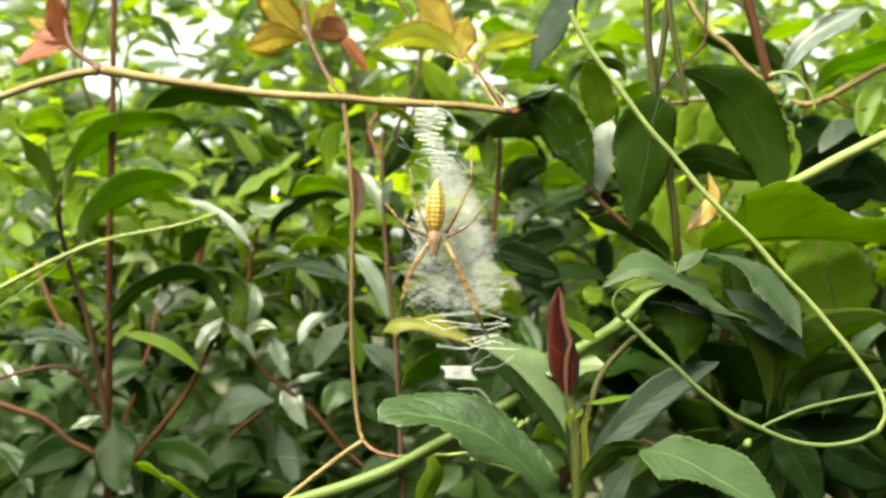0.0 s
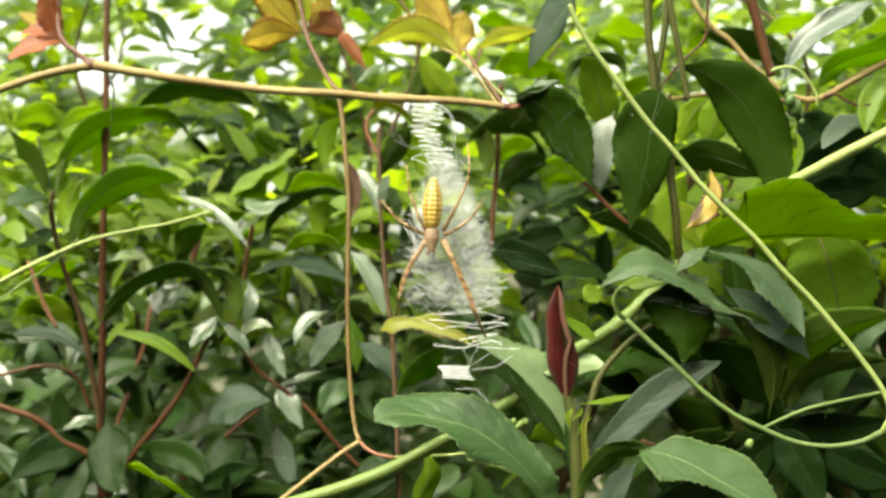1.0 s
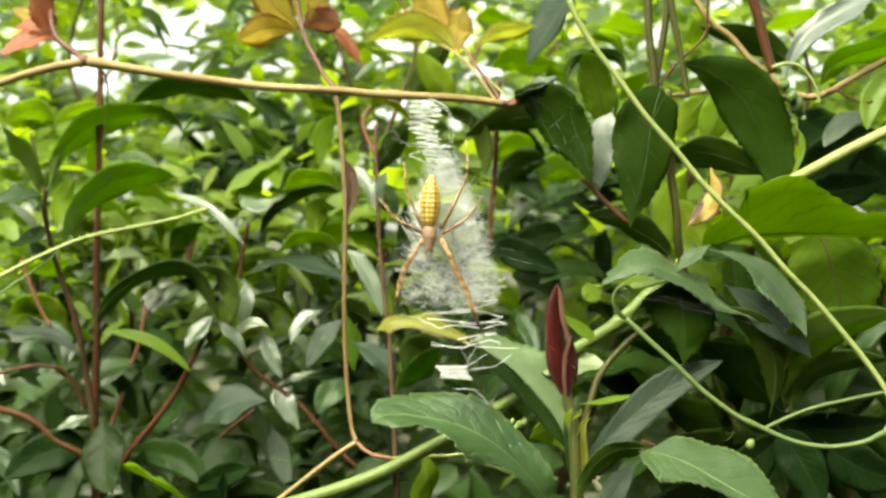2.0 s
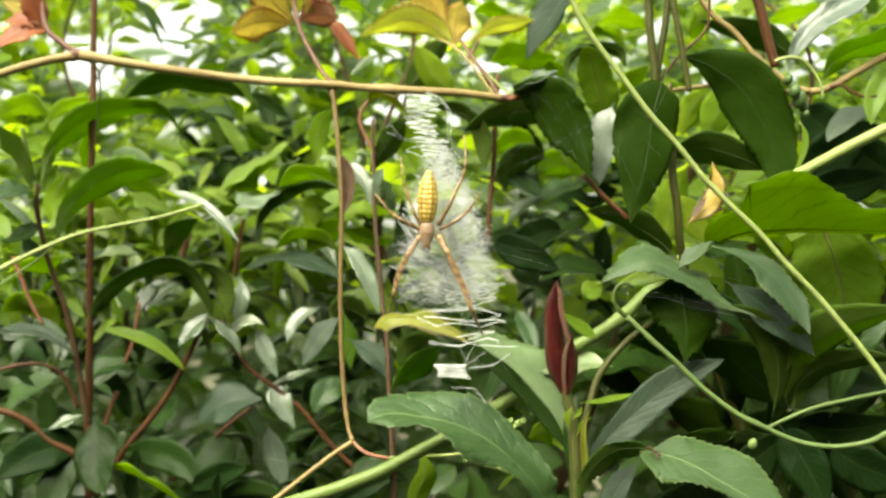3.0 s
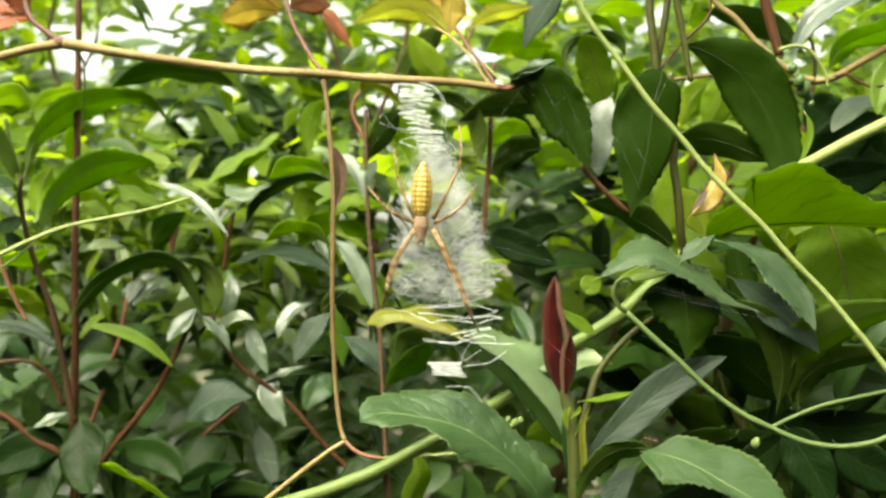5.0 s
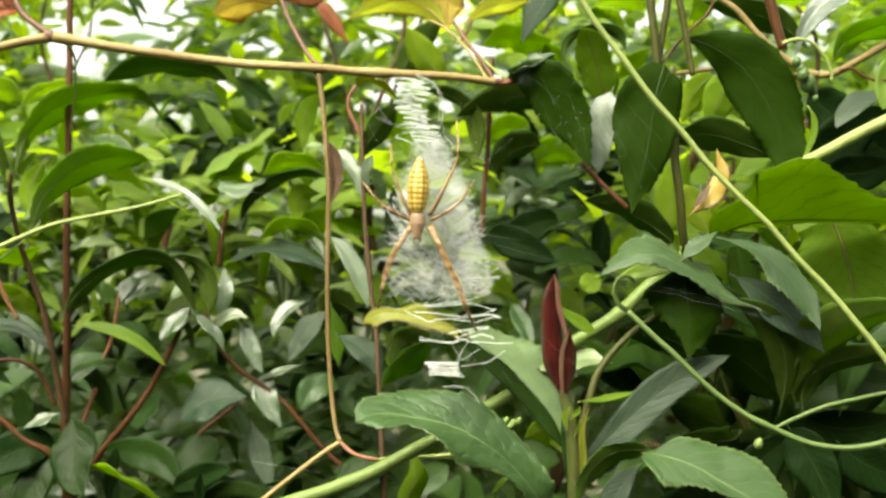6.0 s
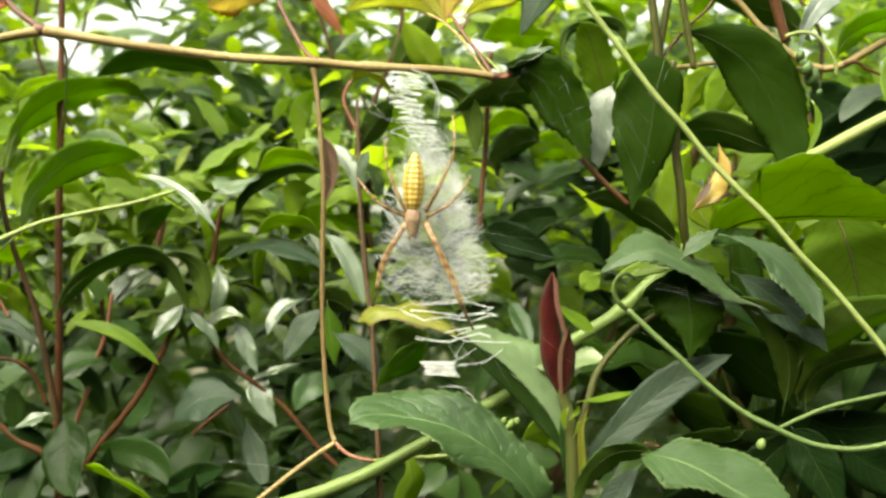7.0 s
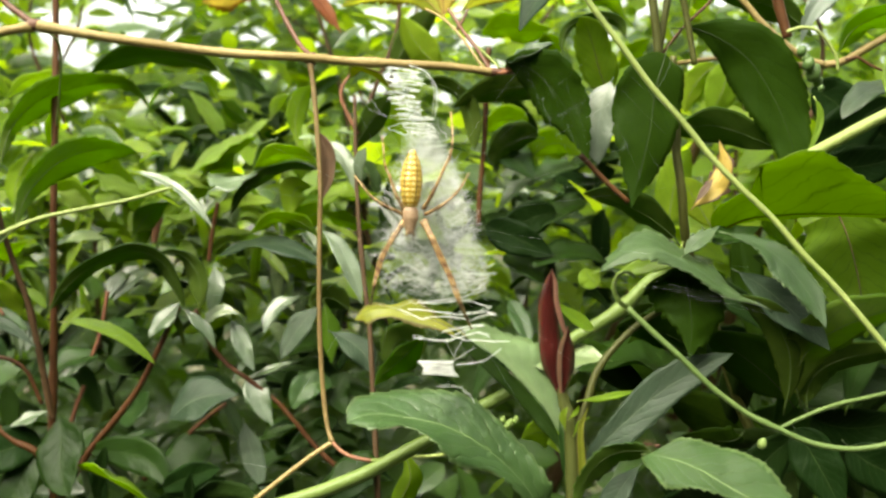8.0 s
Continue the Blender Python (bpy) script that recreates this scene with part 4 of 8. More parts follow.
stem(broadleaf_shrub, 'tendril', [(0.1076, 0.0420, 1.0447), (0.1106, 0.0420, 1.0453), (0.1136, 0.0420, 1.0434), (0.1174, 0.0420, 1.0419), (0.1204, 0.0420, 1.0422)], 0.00047, 0.00031, RED_STEM)
stem(broadleaf_shrub, 'tendril', [(0.0917, 0.0380, 1.0513), (0.0953, 0.0380, 1.0523), (0.0990, 0.0380, 1.0517), (0.1020, 0.0380, 1.0486), (0.1042, 0.0380, 1.0444), (0.1045, 0.0380, 1.0414)], 0.00054, 0.00038, PALE_STEM)
stem(broadleaf_shrub, 'branch', [(0.0609, 0.0500, 1.0447), (0.0671, 0.0500, 1.0456), (0.0773, 0.0500, 1.0468)], 0.00064, 0.00056, TAN)
stem(broadleaf_shrub, 'branch', [(0.0602, 0.0450, 1.0458), (0.0671, 0.0450, 1.0543), (0.0741, 0.0450, 1.0613), (0.0753, 0.0450, 1.0675), (0.0760, 0.0450, 1.0862)], 0.00039, 0.00039, RED_STEM)
stem(broadleaf_shrub, 'branch', [(0.0404, 0.0500, 1.0213), (0.0467, 0.0500, 1.0147), (0.0533, 0.0500, 1.0086)], 0.00072, 0.00072, RED_STEM)
leaf(broadleaf_shrub, (0.0413, 0.0620, 1.0346), (0.0266, 0.0640, 1.0416), (0.0058, 0.0660, 1.0361), 0.0135, 130, 0, kinds=MATURE)
leaf(broadleaf_shrub, (0.0420, 0.0600, 1.0827), (0.0341, 0.0660, 1.0735), (0.0246, 0.0690, 1.0579), 0.0205, 50, -15, kinds=GREY, peak=0.35, fold=14)
leaf(broadleaf_shrub, (0.1046, 0.0750, 1.0444), (0.0960, 0.0775, 1.0542), (0.0838, 0.0800, 1.0581), 0.0132, 110, 0, kinds=YOUNG)
leaf(broadleaf_shrub, (0.0889, 0.0280, 0.9587), (0.0866, 0.0200, 0.9753), (0.0743, 0.0160, 0.9854), 0.0084, 140, 0, kinds=MATURE, peak=0.5, fold=10)
leaf(broadleaf_shrub, (0.0916, 0.0360, 0.9585), (0.0821, 0.0330, 0.9677), (0.0698, 0.0300, 0.9753), 0.0150, 140, 0, kinds=DARK)
leaf(broadleaf_shrub, (0.0918, 0.0280, 0.9609), (0.0948, 0.0200, 0.9746), (0.1165, 0.0140, 0.9842), 0.0150, 140, 0, kinds=FRESH, teeth=12, peak=0.55)
leaf(broadleaf_shrub, (0.0945, 0.0300, 0.9585), (0.0998, 0.0280, 0.9683), (0.1192, 0.0260, 0.9714), 0.0108, 140, 0, kinds=MATURE, teeth=10)
leaf(broadleaf_shrub, (0.0970, 0.0400, 0.9565), (0.1075, 0.0400, 0.9627), (0.1239, 0.0400, 0.9613), 0.0126, 20, 0, kinds=DARK)
leaf(broadleaf_shrub, (0.1058, 0.0340, 0.9573), (0.1125, 0.0320, 0.9753), (0.1220, 0.0300, 0.9799), 0.0090, 30, 0, kinds=MATURE)
# Shade low in the shrub is painted: near-black leaves, tilted slightly down.
leaf(broadleaf_shrub, (0.0998, 0.0450, 0.9529), (0.1105, 0.0450, 0.9499), (0.1271, 0.0450, 0.9531), 0.0119, -15, 0, kinds=SHADED)
leaf(broadleaf_shrub, (0.0928, 0.0350, 0.9512), (0.0980, 0.0325, 0.9427), (0.1031, 0.0300, 0.9315), 0.0120, -15, 0, kinds=SHADED)
leaf(broadleaf_shrub, (0.0955, 0.0400, 0.9490), (0.0844, 0.0375, 0.9402), (0.0809, 0.0350, 0.9302), 0.0119, -15, 0, kinds=SHADED)
leaf(broadleaf_shrub, (0.1075, 0.0400, 0.9460), (0.1156, 0.0375, 0.9405), (0.1265, 0.0350, 0.9381), 0.0128, -15, 0, kinds=SHADED)
leaf(broadleaf_shrub, (0.0670, 0.0500, 0.9598), (0.0561, 0.0500, 0.9661), (0.0404, 0.0500, 0.9636), 0.0371, 80, 0, kinds=DARK)
leaf(broadleaf_shrub, (0.0724, 0.0450, 0.9681), (0.0616, 0.0450, 0.9743), (0.0493, 0.0450, 0.9758), 0.0122, 140, 0, kinds=DARK)
leaf(broadleaf_shrub, (0.0785, 0.0300, 0.9503), (0.0741, 0.0300, 0.9488), (0.0639, 0.0300, 0.9502), 0.0090, 140, 0, kinds=DARK)
leaf(broadleaf_shrub, (0.0655, 0.0500, 0.9992), (0.0549, 0.0530, 1.0072), (0.0416, 0.0560, 1.0113), 0.0131, 120, 0, kinds=MATURE)
leaf(broadleaf_shrub, (0.0639, 0.0300, 0.9967), (0.0594, 0.0290, 0.9937), (0.0475, 0.0280, 0.9900), 0.0065, 30, 0, kinds=YOUNG)
leaf(broadleaf_shrub, (0.0433, 0.0300, 0.9870), (0.0411, 0.0300, 0.9893), (0.0404, 0.0300, 0.9915), 0.0060, 10, 0, kinds=YOUNG)
leaf(broadleaf_shrub, (0.0688, 0.0240, 1.0010), (0.0741, 0.0220, 0.9988), (0.0808, 0.0200, 1.0016), 0.0093, 60, 0, kinds=DARK)
# Dark hollow behind the stems, its shade put in as near-black leaves.
leaf(broadleaf_shrub, (0.1098, 0.0700, 1.0178), (0.1164, 0.0700, 1.0294), (0.1296, 0.0700, 1.0377), 0.0157, -10, 0, kinds=SHADED)
leaf(broadleaf_shrub, (0.1378, 0.0750, 1.0180), (0.1279, 0.0750, 1.0282), (0.1129, 0.0750, 1.0333), 0.0138, -10, 0, kinds=SHADED)
leaf(broadleaf_shrub, (0.1105, 0.0850, 1.0431), (0.1191, 0.0850, 1.0379), (0.1327, 0.0850, 1.0256), 0.0142, -10, 0, kinds=SHADED)
leaf(broadleaf_shrub, (0.1069, 0.0650, 1.0191), (0.1182, 0.0650, 1.0190), (0.1311, 0.0650, 1.0223), 0.0118, -10, 0, kinds=SHADED)
leaf(broadleaf_shrub, (0.0969, 0.0300, 1.0328), (0.0976, 0.0300, 1.0269), (0.0944, 0.0300, 1.0196), 0.0018, 30, 0, kinds=YOUNG)
leaf(broadleaf_shrub, (0.1263, 0.0600, 1.0413), (0.1168, 0.0550, 1.0382), (0.1091, 0.0500, 1.0306), 0.0082, 60, 0, kinds=SILVER, fold=5)
leaf(broadleaf_shrub, (0.1260, 0.0450, 1.0500), (0.1206, 0.0425, 1.0435), (0.1182, 0.0400, 1.0340), 0.0069, 20, 0, kinds=YOUNG, teeth=8)
leaf(broadleaf_shrub, (0.0855, 0.0800, 1.0512), (0.0838, 0.0800, 1.0426), (0.0795, 0.0800, 1.0349), 0.0110, 150, 0, kinds=YOUNG, label='bright yellow-green leaf')
leaf(broadleaf_shrub, (0.0830, 0.0850, 1.0503), (0.0769, 0.0850, 1.0451), (0.0734, 0.0850, 1.0363), 0.0083, 150, 0, kinds=YOUNG)
leaf(broadleaf_shrub, (0.0785, 0.0700, 1.0028), (0.0735, 0.0700, 1.0111), (0.0702, 0.0700, 1.0162), 0.0085, 150, 0, kinds=YOUNG)
leaf(broadleaf_shrub, (0.0683, 0.0800, 1.0030), (0.0700, 0.0800, 1.0151), (0.0743, 0.0800, 1.0254), 0.0108, 150, 0, kinds=YOUNG)
blade(broadleaf_shrub, [(0.0809, 0.0160, 0.9829), (0.0723, 0.0153, 0.9866), (0.0659, 0.0147, 0.9911), (0.0601, 0.0140, 0.9943), (0.0544, 0.0133, 0.9963), (0.0480, 0.0127, 0.9946), (0.0421, 0.0120, 0.9909)], (0.00, 1.90, 2.67, 2.70, 3.37, 2.03, 0.00), (0.00, 2.88, 8.30, 10.34, 10.94, 5.95, 0.00), 54, 0, kinds=FROST, fold=-14, teeth=14, bite=0.4, label='grey-green toothed leaf with pale rim')
blade(broadleaf_shrub, [(0.0621, 0.0160, 0.9948), (0.0659, 0.0180, 0.9983), (0.0714, 0.0200, 1.0018)], (0.00, 2.23, 0.00), (0.00, 2.89, 0.00), 54, 0, kinds=FROST, fold=10, teeth=6, bite=0.3)
blade(broadleaf_shrub, [(0.0626, 0.0210, 0.9931), (0.0632, 0.0202, 0.9896), (0.0641, 0.0194, 0.9835), (0.0645, 0.0186, 0.9781), (0.0641, 0.0178, 0.9735), (0.0636, 0.0170, 0.9703)], (0.00, 9.53, 8.01, 4.24, 1.27, 0.00), (0.00, 8.71, 8.75, 6.88, 2.49, 0.00), 142, 0, kinds=DARK, fold=10, teeth=9, bite=0.6, label='dark pointed leaf hanging in shade')
blade(broadleaf_shrub, [(0.0725, 0.0160, 1.0000), (0.0792, 0.0144, 0.9975), (0.0854, 0.0128, 0.9926), (0.0900, 0.0112, 0.9860), (0.0923, 0.0096, 0.9812), (0.0931, 0.0080, 0.9782)], (0.00, 2.40, 3.22, 3.33, 1.29, 0.00), (0.00, 2.21, 5.22, 3.64, 1.34, 0.00), 42, 0, kinds=FROST, fold=8, teeth=16, bite=0.35, label='grey-green serrated leaf')
blade(broadleaf_shrub, [(0.0759, 0.0200, 0.9908), (0.0816, 0.0192, 0.9872), (0.0878, 0.0185, 0.9819), (0.0933, 0.0177, 0.9765), (0.0966, 0.0170, 0.9723)], (0.00, 3.18, 4.08, 2.47, 0.00), (0.00, 4.98, 5.63, 2.93, 0.00), 34, 0, kinds=GREY, fold=8)
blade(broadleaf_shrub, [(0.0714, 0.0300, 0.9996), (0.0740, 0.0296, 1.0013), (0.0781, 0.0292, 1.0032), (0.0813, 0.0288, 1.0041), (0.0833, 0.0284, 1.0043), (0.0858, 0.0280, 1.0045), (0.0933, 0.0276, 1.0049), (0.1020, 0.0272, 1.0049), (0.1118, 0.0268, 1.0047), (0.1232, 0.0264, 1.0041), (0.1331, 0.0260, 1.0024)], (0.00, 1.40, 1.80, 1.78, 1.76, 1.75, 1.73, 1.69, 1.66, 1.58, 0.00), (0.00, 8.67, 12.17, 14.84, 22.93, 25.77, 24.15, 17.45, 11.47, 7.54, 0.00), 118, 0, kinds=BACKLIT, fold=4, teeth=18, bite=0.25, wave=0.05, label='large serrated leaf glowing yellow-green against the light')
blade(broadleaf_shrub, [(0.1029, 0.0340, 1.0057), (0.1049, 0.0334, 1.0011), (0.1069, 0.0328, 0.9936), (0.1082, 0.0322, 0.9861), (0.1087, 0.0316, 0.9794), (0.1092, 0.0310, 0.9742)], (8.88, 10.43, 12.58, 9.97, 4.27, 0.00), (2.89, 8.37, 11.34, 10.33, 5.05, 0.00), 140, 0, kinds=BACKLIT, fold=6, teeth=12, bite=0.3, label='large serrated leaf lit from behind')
blade(broadleaf_shrub, [(0.0668, 0.0440, 1.0536), (0.0701, 0.0431, 1.0531), (0.0753, 0.0423, 1.0507), (0.0829, 0.0414, 1.0449), (0.0888, 0.0406, 1.0354), (0.0925, 0.0397, 1.0260), (0.0941, 0.0389, 1.0182), (0.0949, 0.0380, 1.0120)], (0.00, 1.33, 3.82, 7.96, 7.46, 5.32, 3.25, 0.00), (0.00, 1.57, 5.50, 9.27, 8.63, 5.69, 3.33, 0.00), 150, 0, kinds=DARK, fold=5, teeth=20, bite=0.22, label='broad dark green leaf seen from beneath')
blade(broadleaf_shrub, [(0.0600, 0.0300, 1.0446), (0.0592, 0.0287, 1.0423), (0.0572, 0.0273, 1.0354), (0.0555, 0.0260, 1.0248), (0.0533, 0.0247, 1.0158), (0.0516, 0.0233, 1.0106), (0.0506, 0.0220, 1.0061)], (0.00, 5.42, 9.49, 9.15, 5.32, 1.77, 0.00), (0.00, 5.52, 7.56, 6.57, 4.43, 1.90, 0.00), 150, 0, kinds=DARK, fold=7, teeth=14, bite=0.2, label='broad dark green leaf seen from beneath')
blade(broadleaf_shrub, [(0.0201, 0.0460, 1.0461), (0.0256, 0.0456, 1.0444), (0.0306, 0.0452, 1.0408), (0.0358, 0.0448, 1.0339), (0.0397, 0.0444, 1.0267), (0.0422, 0.0440, 1.0195)], (0.00, 4.73, 6.94, 6.70, 3.26, 0.00), (0.00, 4.95, 8.04, 6.96, 3.45, 0.00), 145, 0, kinds=DARK, fold=6, teeth=12, bite=0.2, label='dark leaf behind fine radial threads')
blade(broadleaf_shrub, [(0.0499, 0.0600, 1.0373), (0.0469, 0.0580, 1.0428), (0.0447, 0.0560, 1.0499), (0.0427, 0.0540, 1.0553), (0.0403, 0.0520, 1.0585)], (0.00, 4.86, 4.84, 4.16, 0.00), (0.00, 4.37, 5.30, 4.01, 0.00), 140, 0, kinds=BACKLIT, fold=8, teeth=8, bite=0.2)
blade(broadleaf_shrub, [(0.0363, 0.0550, 1.0473), (0.0360, 0.0550, 1.0531), (0.0386, 0.0550, 1.0571), (0.0454, 0.0550, 1.0590), (0.0511, 0.0550, 1.0574), (0.0532, 0.0550, 1.0529)], (0.00, 0.91, 1.71, 2.22, 1.90, 0.00), (0.00, 0.98, 1.29, 1.66, 1.70, 0.00), 130, 0, kinds=MATURE, fold=10)
# Sheen is painted pale grey here and on the curved leaf further down.
blade(broadleaf_shrub, [(0.0488, 0.0520, 1.0411), (0.0467, 0.0515, 1.0362), (0.0453, 0.0510, 1.0289), (0.0449, 0.0505, 1.0224), (0.0452, 0.0500, 1.0188)], (0.00, 4.86, 4.94, 2.71, 0.00), (0.00, 4.41, 4.27, 2.57, 0.00), 36, -20, kinds=SHEEN_GREY, fold=6, label='waxy leaf with sky sheen painted as pale colour')
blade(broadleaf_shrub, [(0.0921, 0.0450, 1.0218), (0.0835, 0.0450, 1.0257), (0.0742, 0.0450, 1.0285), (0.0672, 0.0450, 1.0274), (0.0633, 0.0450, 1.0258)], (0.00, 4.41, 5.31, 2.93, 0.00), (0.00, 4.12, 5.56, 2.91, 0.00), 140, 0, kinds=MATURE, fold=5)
blade(broadleaf_shrub, [(0.0982, 0.0500, 1.0501), (0.1001, 0.0500, 1.0565), (0.1052, 0.0500, 1.0639), (0.1146, 0.0500, 1.0696), (0.1240, 0.0500, 1.0738)], (0.00, 1.57, 3.07, 2.99, 0.00), (0.00, 2.40, 5.48, 6.37, 0.00), 30, -15, kinds=SHEEN_GREY, fold=20, teeth=10, bite=0.2, label='waxy leaf with sky sheen painted as pale colour')
blade(broadleaf_shrub, [(0.1064, 0.0450, 1.0471), (0.1099, 0.0438, 1.0528), (0.1169, 0.0425, 1.0564), (0.1272, 0.0413, 1.0587), (0.1358, 0.0400, 1.0581)], (0.00, 6.01, 10.24, 9.14, 0.00), (0.00, 3.29, 4.87, 4.60, 0.00), 112, 0, kinds=FRESH, fold=10)
blade(broadleaf_shrub, [(0.1072, 0.0700, 1.0556), (0.0989, 0.0700, 1.0628), (0.0889, 0.0700, 1.0666), (0.0771, 0.0700, 1.0695)], (0.00, 4.12, 4.32, 0.00), (0.00, 4.63, 5.05, 0.00), 130, 0, kinds=MATURE, fold=10)
blade(broadleaf_shrub, [(0.0670, 0.0300, 1.0068), (0.0717, 0.0313, 1.0114), (0.0750, 0.0327, 1.0170), (0.0740, 0.0340, 1.0237)], (0.00, 2.19, 2.37, 0.00), (0.00, 3.57, 2.45, 0.00), 24, 0, kinds=YELLOW, fold=-10, wave=0.3, teeth=6, bite=0.4, label='withering yellow leaf with brown edges')
blade(broadleaf_shrub, [(0.0671, 0.0285, 1.0078), (0.0695, 0.0290, 1.0108), (0.0717, 0.0295, 1.0138)], (0.00, 1.04, 0.00), (0.00, 0.96, 0.00), 30, 0, kinds=BROWN, fold=10)
blade(broadleaf_shrub, [(0.0401, 0.1000, 1.0707), (0.0356, 0.1017, 1.0752), (0.0291, 0.1033, 1.0765), (0.0226, 0.1050, 1.0751)], (0.00, 8.19, 6.60, 0.00), (0.00, 8.62, 9.69, 0.00), 100, 0, kinds=LIME_HEDGE, fold=8, teeth=6, bite=0.3)
blade(broadleaf_shrub, [(0.0466, 0.1000, 1.0738), (0.0523, 0.1017, 1.0772), (0.0589, 0.1033, 1.0772), (0.0656, 0.1050, 1.0746)], (0.00, 10.77, 9.69, 0.00), (0.00, 6.86, 5.82, 0.00), 100, 0, kinds=LIME_HEDGE, fold=8, teeth=6, bite=0.3)
blade(broadleaf_shrub, [(0.0355, 0.1000, 1.0646), (0.0291, 0.1017, 1.0644), (0.0207, 0.1033, 1.0659), (0.0132, 0.1050, 1.0638)], (0.00, 4.99, 5.92, 0.00), (0.00, 7.08, 7.59, 0.00), 120, 0, kinds=YOUNG, fold=8, teeth=6, bite=0.3)
blade(broadleaf_shrub, [(0.0401, 0.1000, 1.0581), (0.0356, 0.1025, 1.0608), (0.0311, 0.1050, 1.0599)], (0.00, 4.38, 0.00), (0.00, 5.84, 0.00), 120, 0, kinds=YOUNG, fold=8, teeth=6, bite=0.3)
blade(broadleaf_shrub, [(0.0603, 0.1000, 1.0644), (0.0559, 0.1017, 1.0694), (0.0515, 0.1033, 1.0726), (0.0460, 0.1050, 1.0735)], (0.00, 8.50, 6.16, 0.00), (0.00, 8.62, 7.54, 0.00), 100, 0, kinds=LIME_HEDGE, fold=8, teeth=6, bite=0.3)
blade(broadleaf_shrub, [(0.0658, 0.1000, 1.0616), (0.0606, 0.1025, 1.0574), (0.0562, 0.1050, 1.0522)], (0.00, 3.96, 0.00), (0.00, 4.48, 0.00), 120, 0, kinds=YOUNG, fold=8, teeth=6, bite=0.3)
blade(broadleaf_shrub, [(0.0778, 0.1000, 1.0707), (0.0819, 0.1025, 1.0768), (0.0832, 0.1050, 1.0838)], (0.00, 9.69, 0.00), (0.00, 5.81, 0.00), 120, 0, kinds=YOUNG, fold=8, teeth=6, bite=0.3)
blade(broadleaf_shrub, [(0.1015, 0.1000, 1.0742), (0.1091, 0.1017, 1.0767), (0.1178, 0.1033, 1.0784), (0.1255, 0.1050, 1.0778)], (0.00, 10.77, 8.62, 0.00), (0.00, 8.01, 5.95, 0.00), 100, 0, kinds=LIME_HEDGE, fold=8, teeth=6, bite=0.3)
blade(broadleaf_shrub, [(0.0932, 0.1000, 1.0641), (0.0983, 0.1025, 1.0682), (0.1026, 0.1050, 1.0715)], (0.00, 7.54, 0.00), (0.00, 5.24, 0.00), 120, 0, kinds=YOUNG, fold=8, teeth=6, bite=0.3)
blade(broadleaf_shrub, [(0.0207, 0.1000, 1.0787), (0.0142, 0.1025, 1.0808), (0.0076, 0.1050, 1.0809)], (0.00, 3.97, 0.00), (0.00, 5.61, 0.00), 120, 0, kinds=YOUNG, fold=8, teeth=6, bite=0.3)
blade(broadleaf_shrub, [(-0.0250, 0.1000, 1.0773), (-0.0310, 0.1025, 1.0817), (-0.0370, 0.1050, 1.0833)], (0.00, 8.62, 0.00), (0.00, 8.62, 0.00), 100, 0, kinds=LIME_HEDGE, fold=8, teeth=6, bite=0.3)
blade(broadleaf_shrub, [(0.1295, 0.1000, 1.0702), (0.1375, 0.1025, 1.0753), (0.1475, 0.1050, 1.0766)], (0.00, 9.69, 0.00), (0.00, 9.69, 0.00), 100, 0, kinds=LIME_HEDGE, fold=8, teeth=6, bite=0.3)
blade(broadleaf_shrub, [(0.1366, 0.1000, 1.0555), (0.1410, 0.1025, 1.0512), (0.1427, 0.1050, 1.0423)], (0.00, 3.87, 0.00), (0.00, 3.76, 0.00), 120, 0, kinds=YOUNG, fold=8, teeth=6, bite=0.3)
blade(broadleaf_shrub, [(0.0759, 0.1000, 1.0522), (0.0799, 0.1025, 1.0470), (0.0785, 0.1050, 1.0390)], (0.00, 3.42, 0.00), (0.00, 2.89, 0.00), 100, 0, kinds=LIME_HEDGE, fold=8, teeth=6, bite=0.3)
blade(broadleaf_shrub, [(0.0850, 0.1000, 1.0522), (0.0867, 0.1025, 1.0451), (0.0840, 0.1050, 1.0361)], (0.00, 2.94, 0.00), (0.00, 3.61, 0.00), 100, 0, kinds=LIME_HEDGE, fold=8, teeth=6, bite=0.3)
# red stemmed shrub
stem(red_stemmed_shrub, 'main_stem', [(-0.1113, 0.0780, 1.1121), (-0.1117, 0.0773, 1.0872), (-0.1117, 0.0767, 1.0625), (-0.1115, 0.0760, 1.0414), (-0.1117, 0.0753, 1.0186), (-0.1117, 0.0747, 0.9942), (-0.1113, 0.0740, 0.9717), (-0.1114, 0.0733, 0.9510), (-0.1114, 0.0727, 0.9373), (-0.1103, 0.0720, 0.9152), (-0.1093, 0.0730, 0.9002), (-0.1083, 0.0750, 0.8752), (-0.1073, 0.0780, 0.8152), (-0.1063, 0.0820, 0.6652), (-0.0983, 0.0920, 0.3000), (-0.1003, 0.0920, -0.0100)], 0.00095, 0.00144, RED_STEM, nodes=(0.2, 0.45))
stem(red_stemmed_shrub, 'branch', [(-0.1217, 0.0580, 1.0195), (-0.1226, 0.0597, 1.0126), (-0.1208, 0.0614, 1.0009), (-0.1181, 0.0631, 0.9909), (-0.1149, 0.0649, 0.9799), (-0.1124, 0.0666, 0.9654), (-0.1109, 0.0683, 0.9542), (-0.1101, 0.0700, 0.9472)], 0.00065, 0.00110, DARK_STEM, nodes=(0.15, 0.6))
stem(red_stemmed_shrub, 'branch', [(-0.1255, 0.0560, 1.0363), (-0.1247, 0.0570, 1.0298), (-0.1226, 0.0580, 1.0208)], 0.00065, 0.00065, GREEN_STEM)
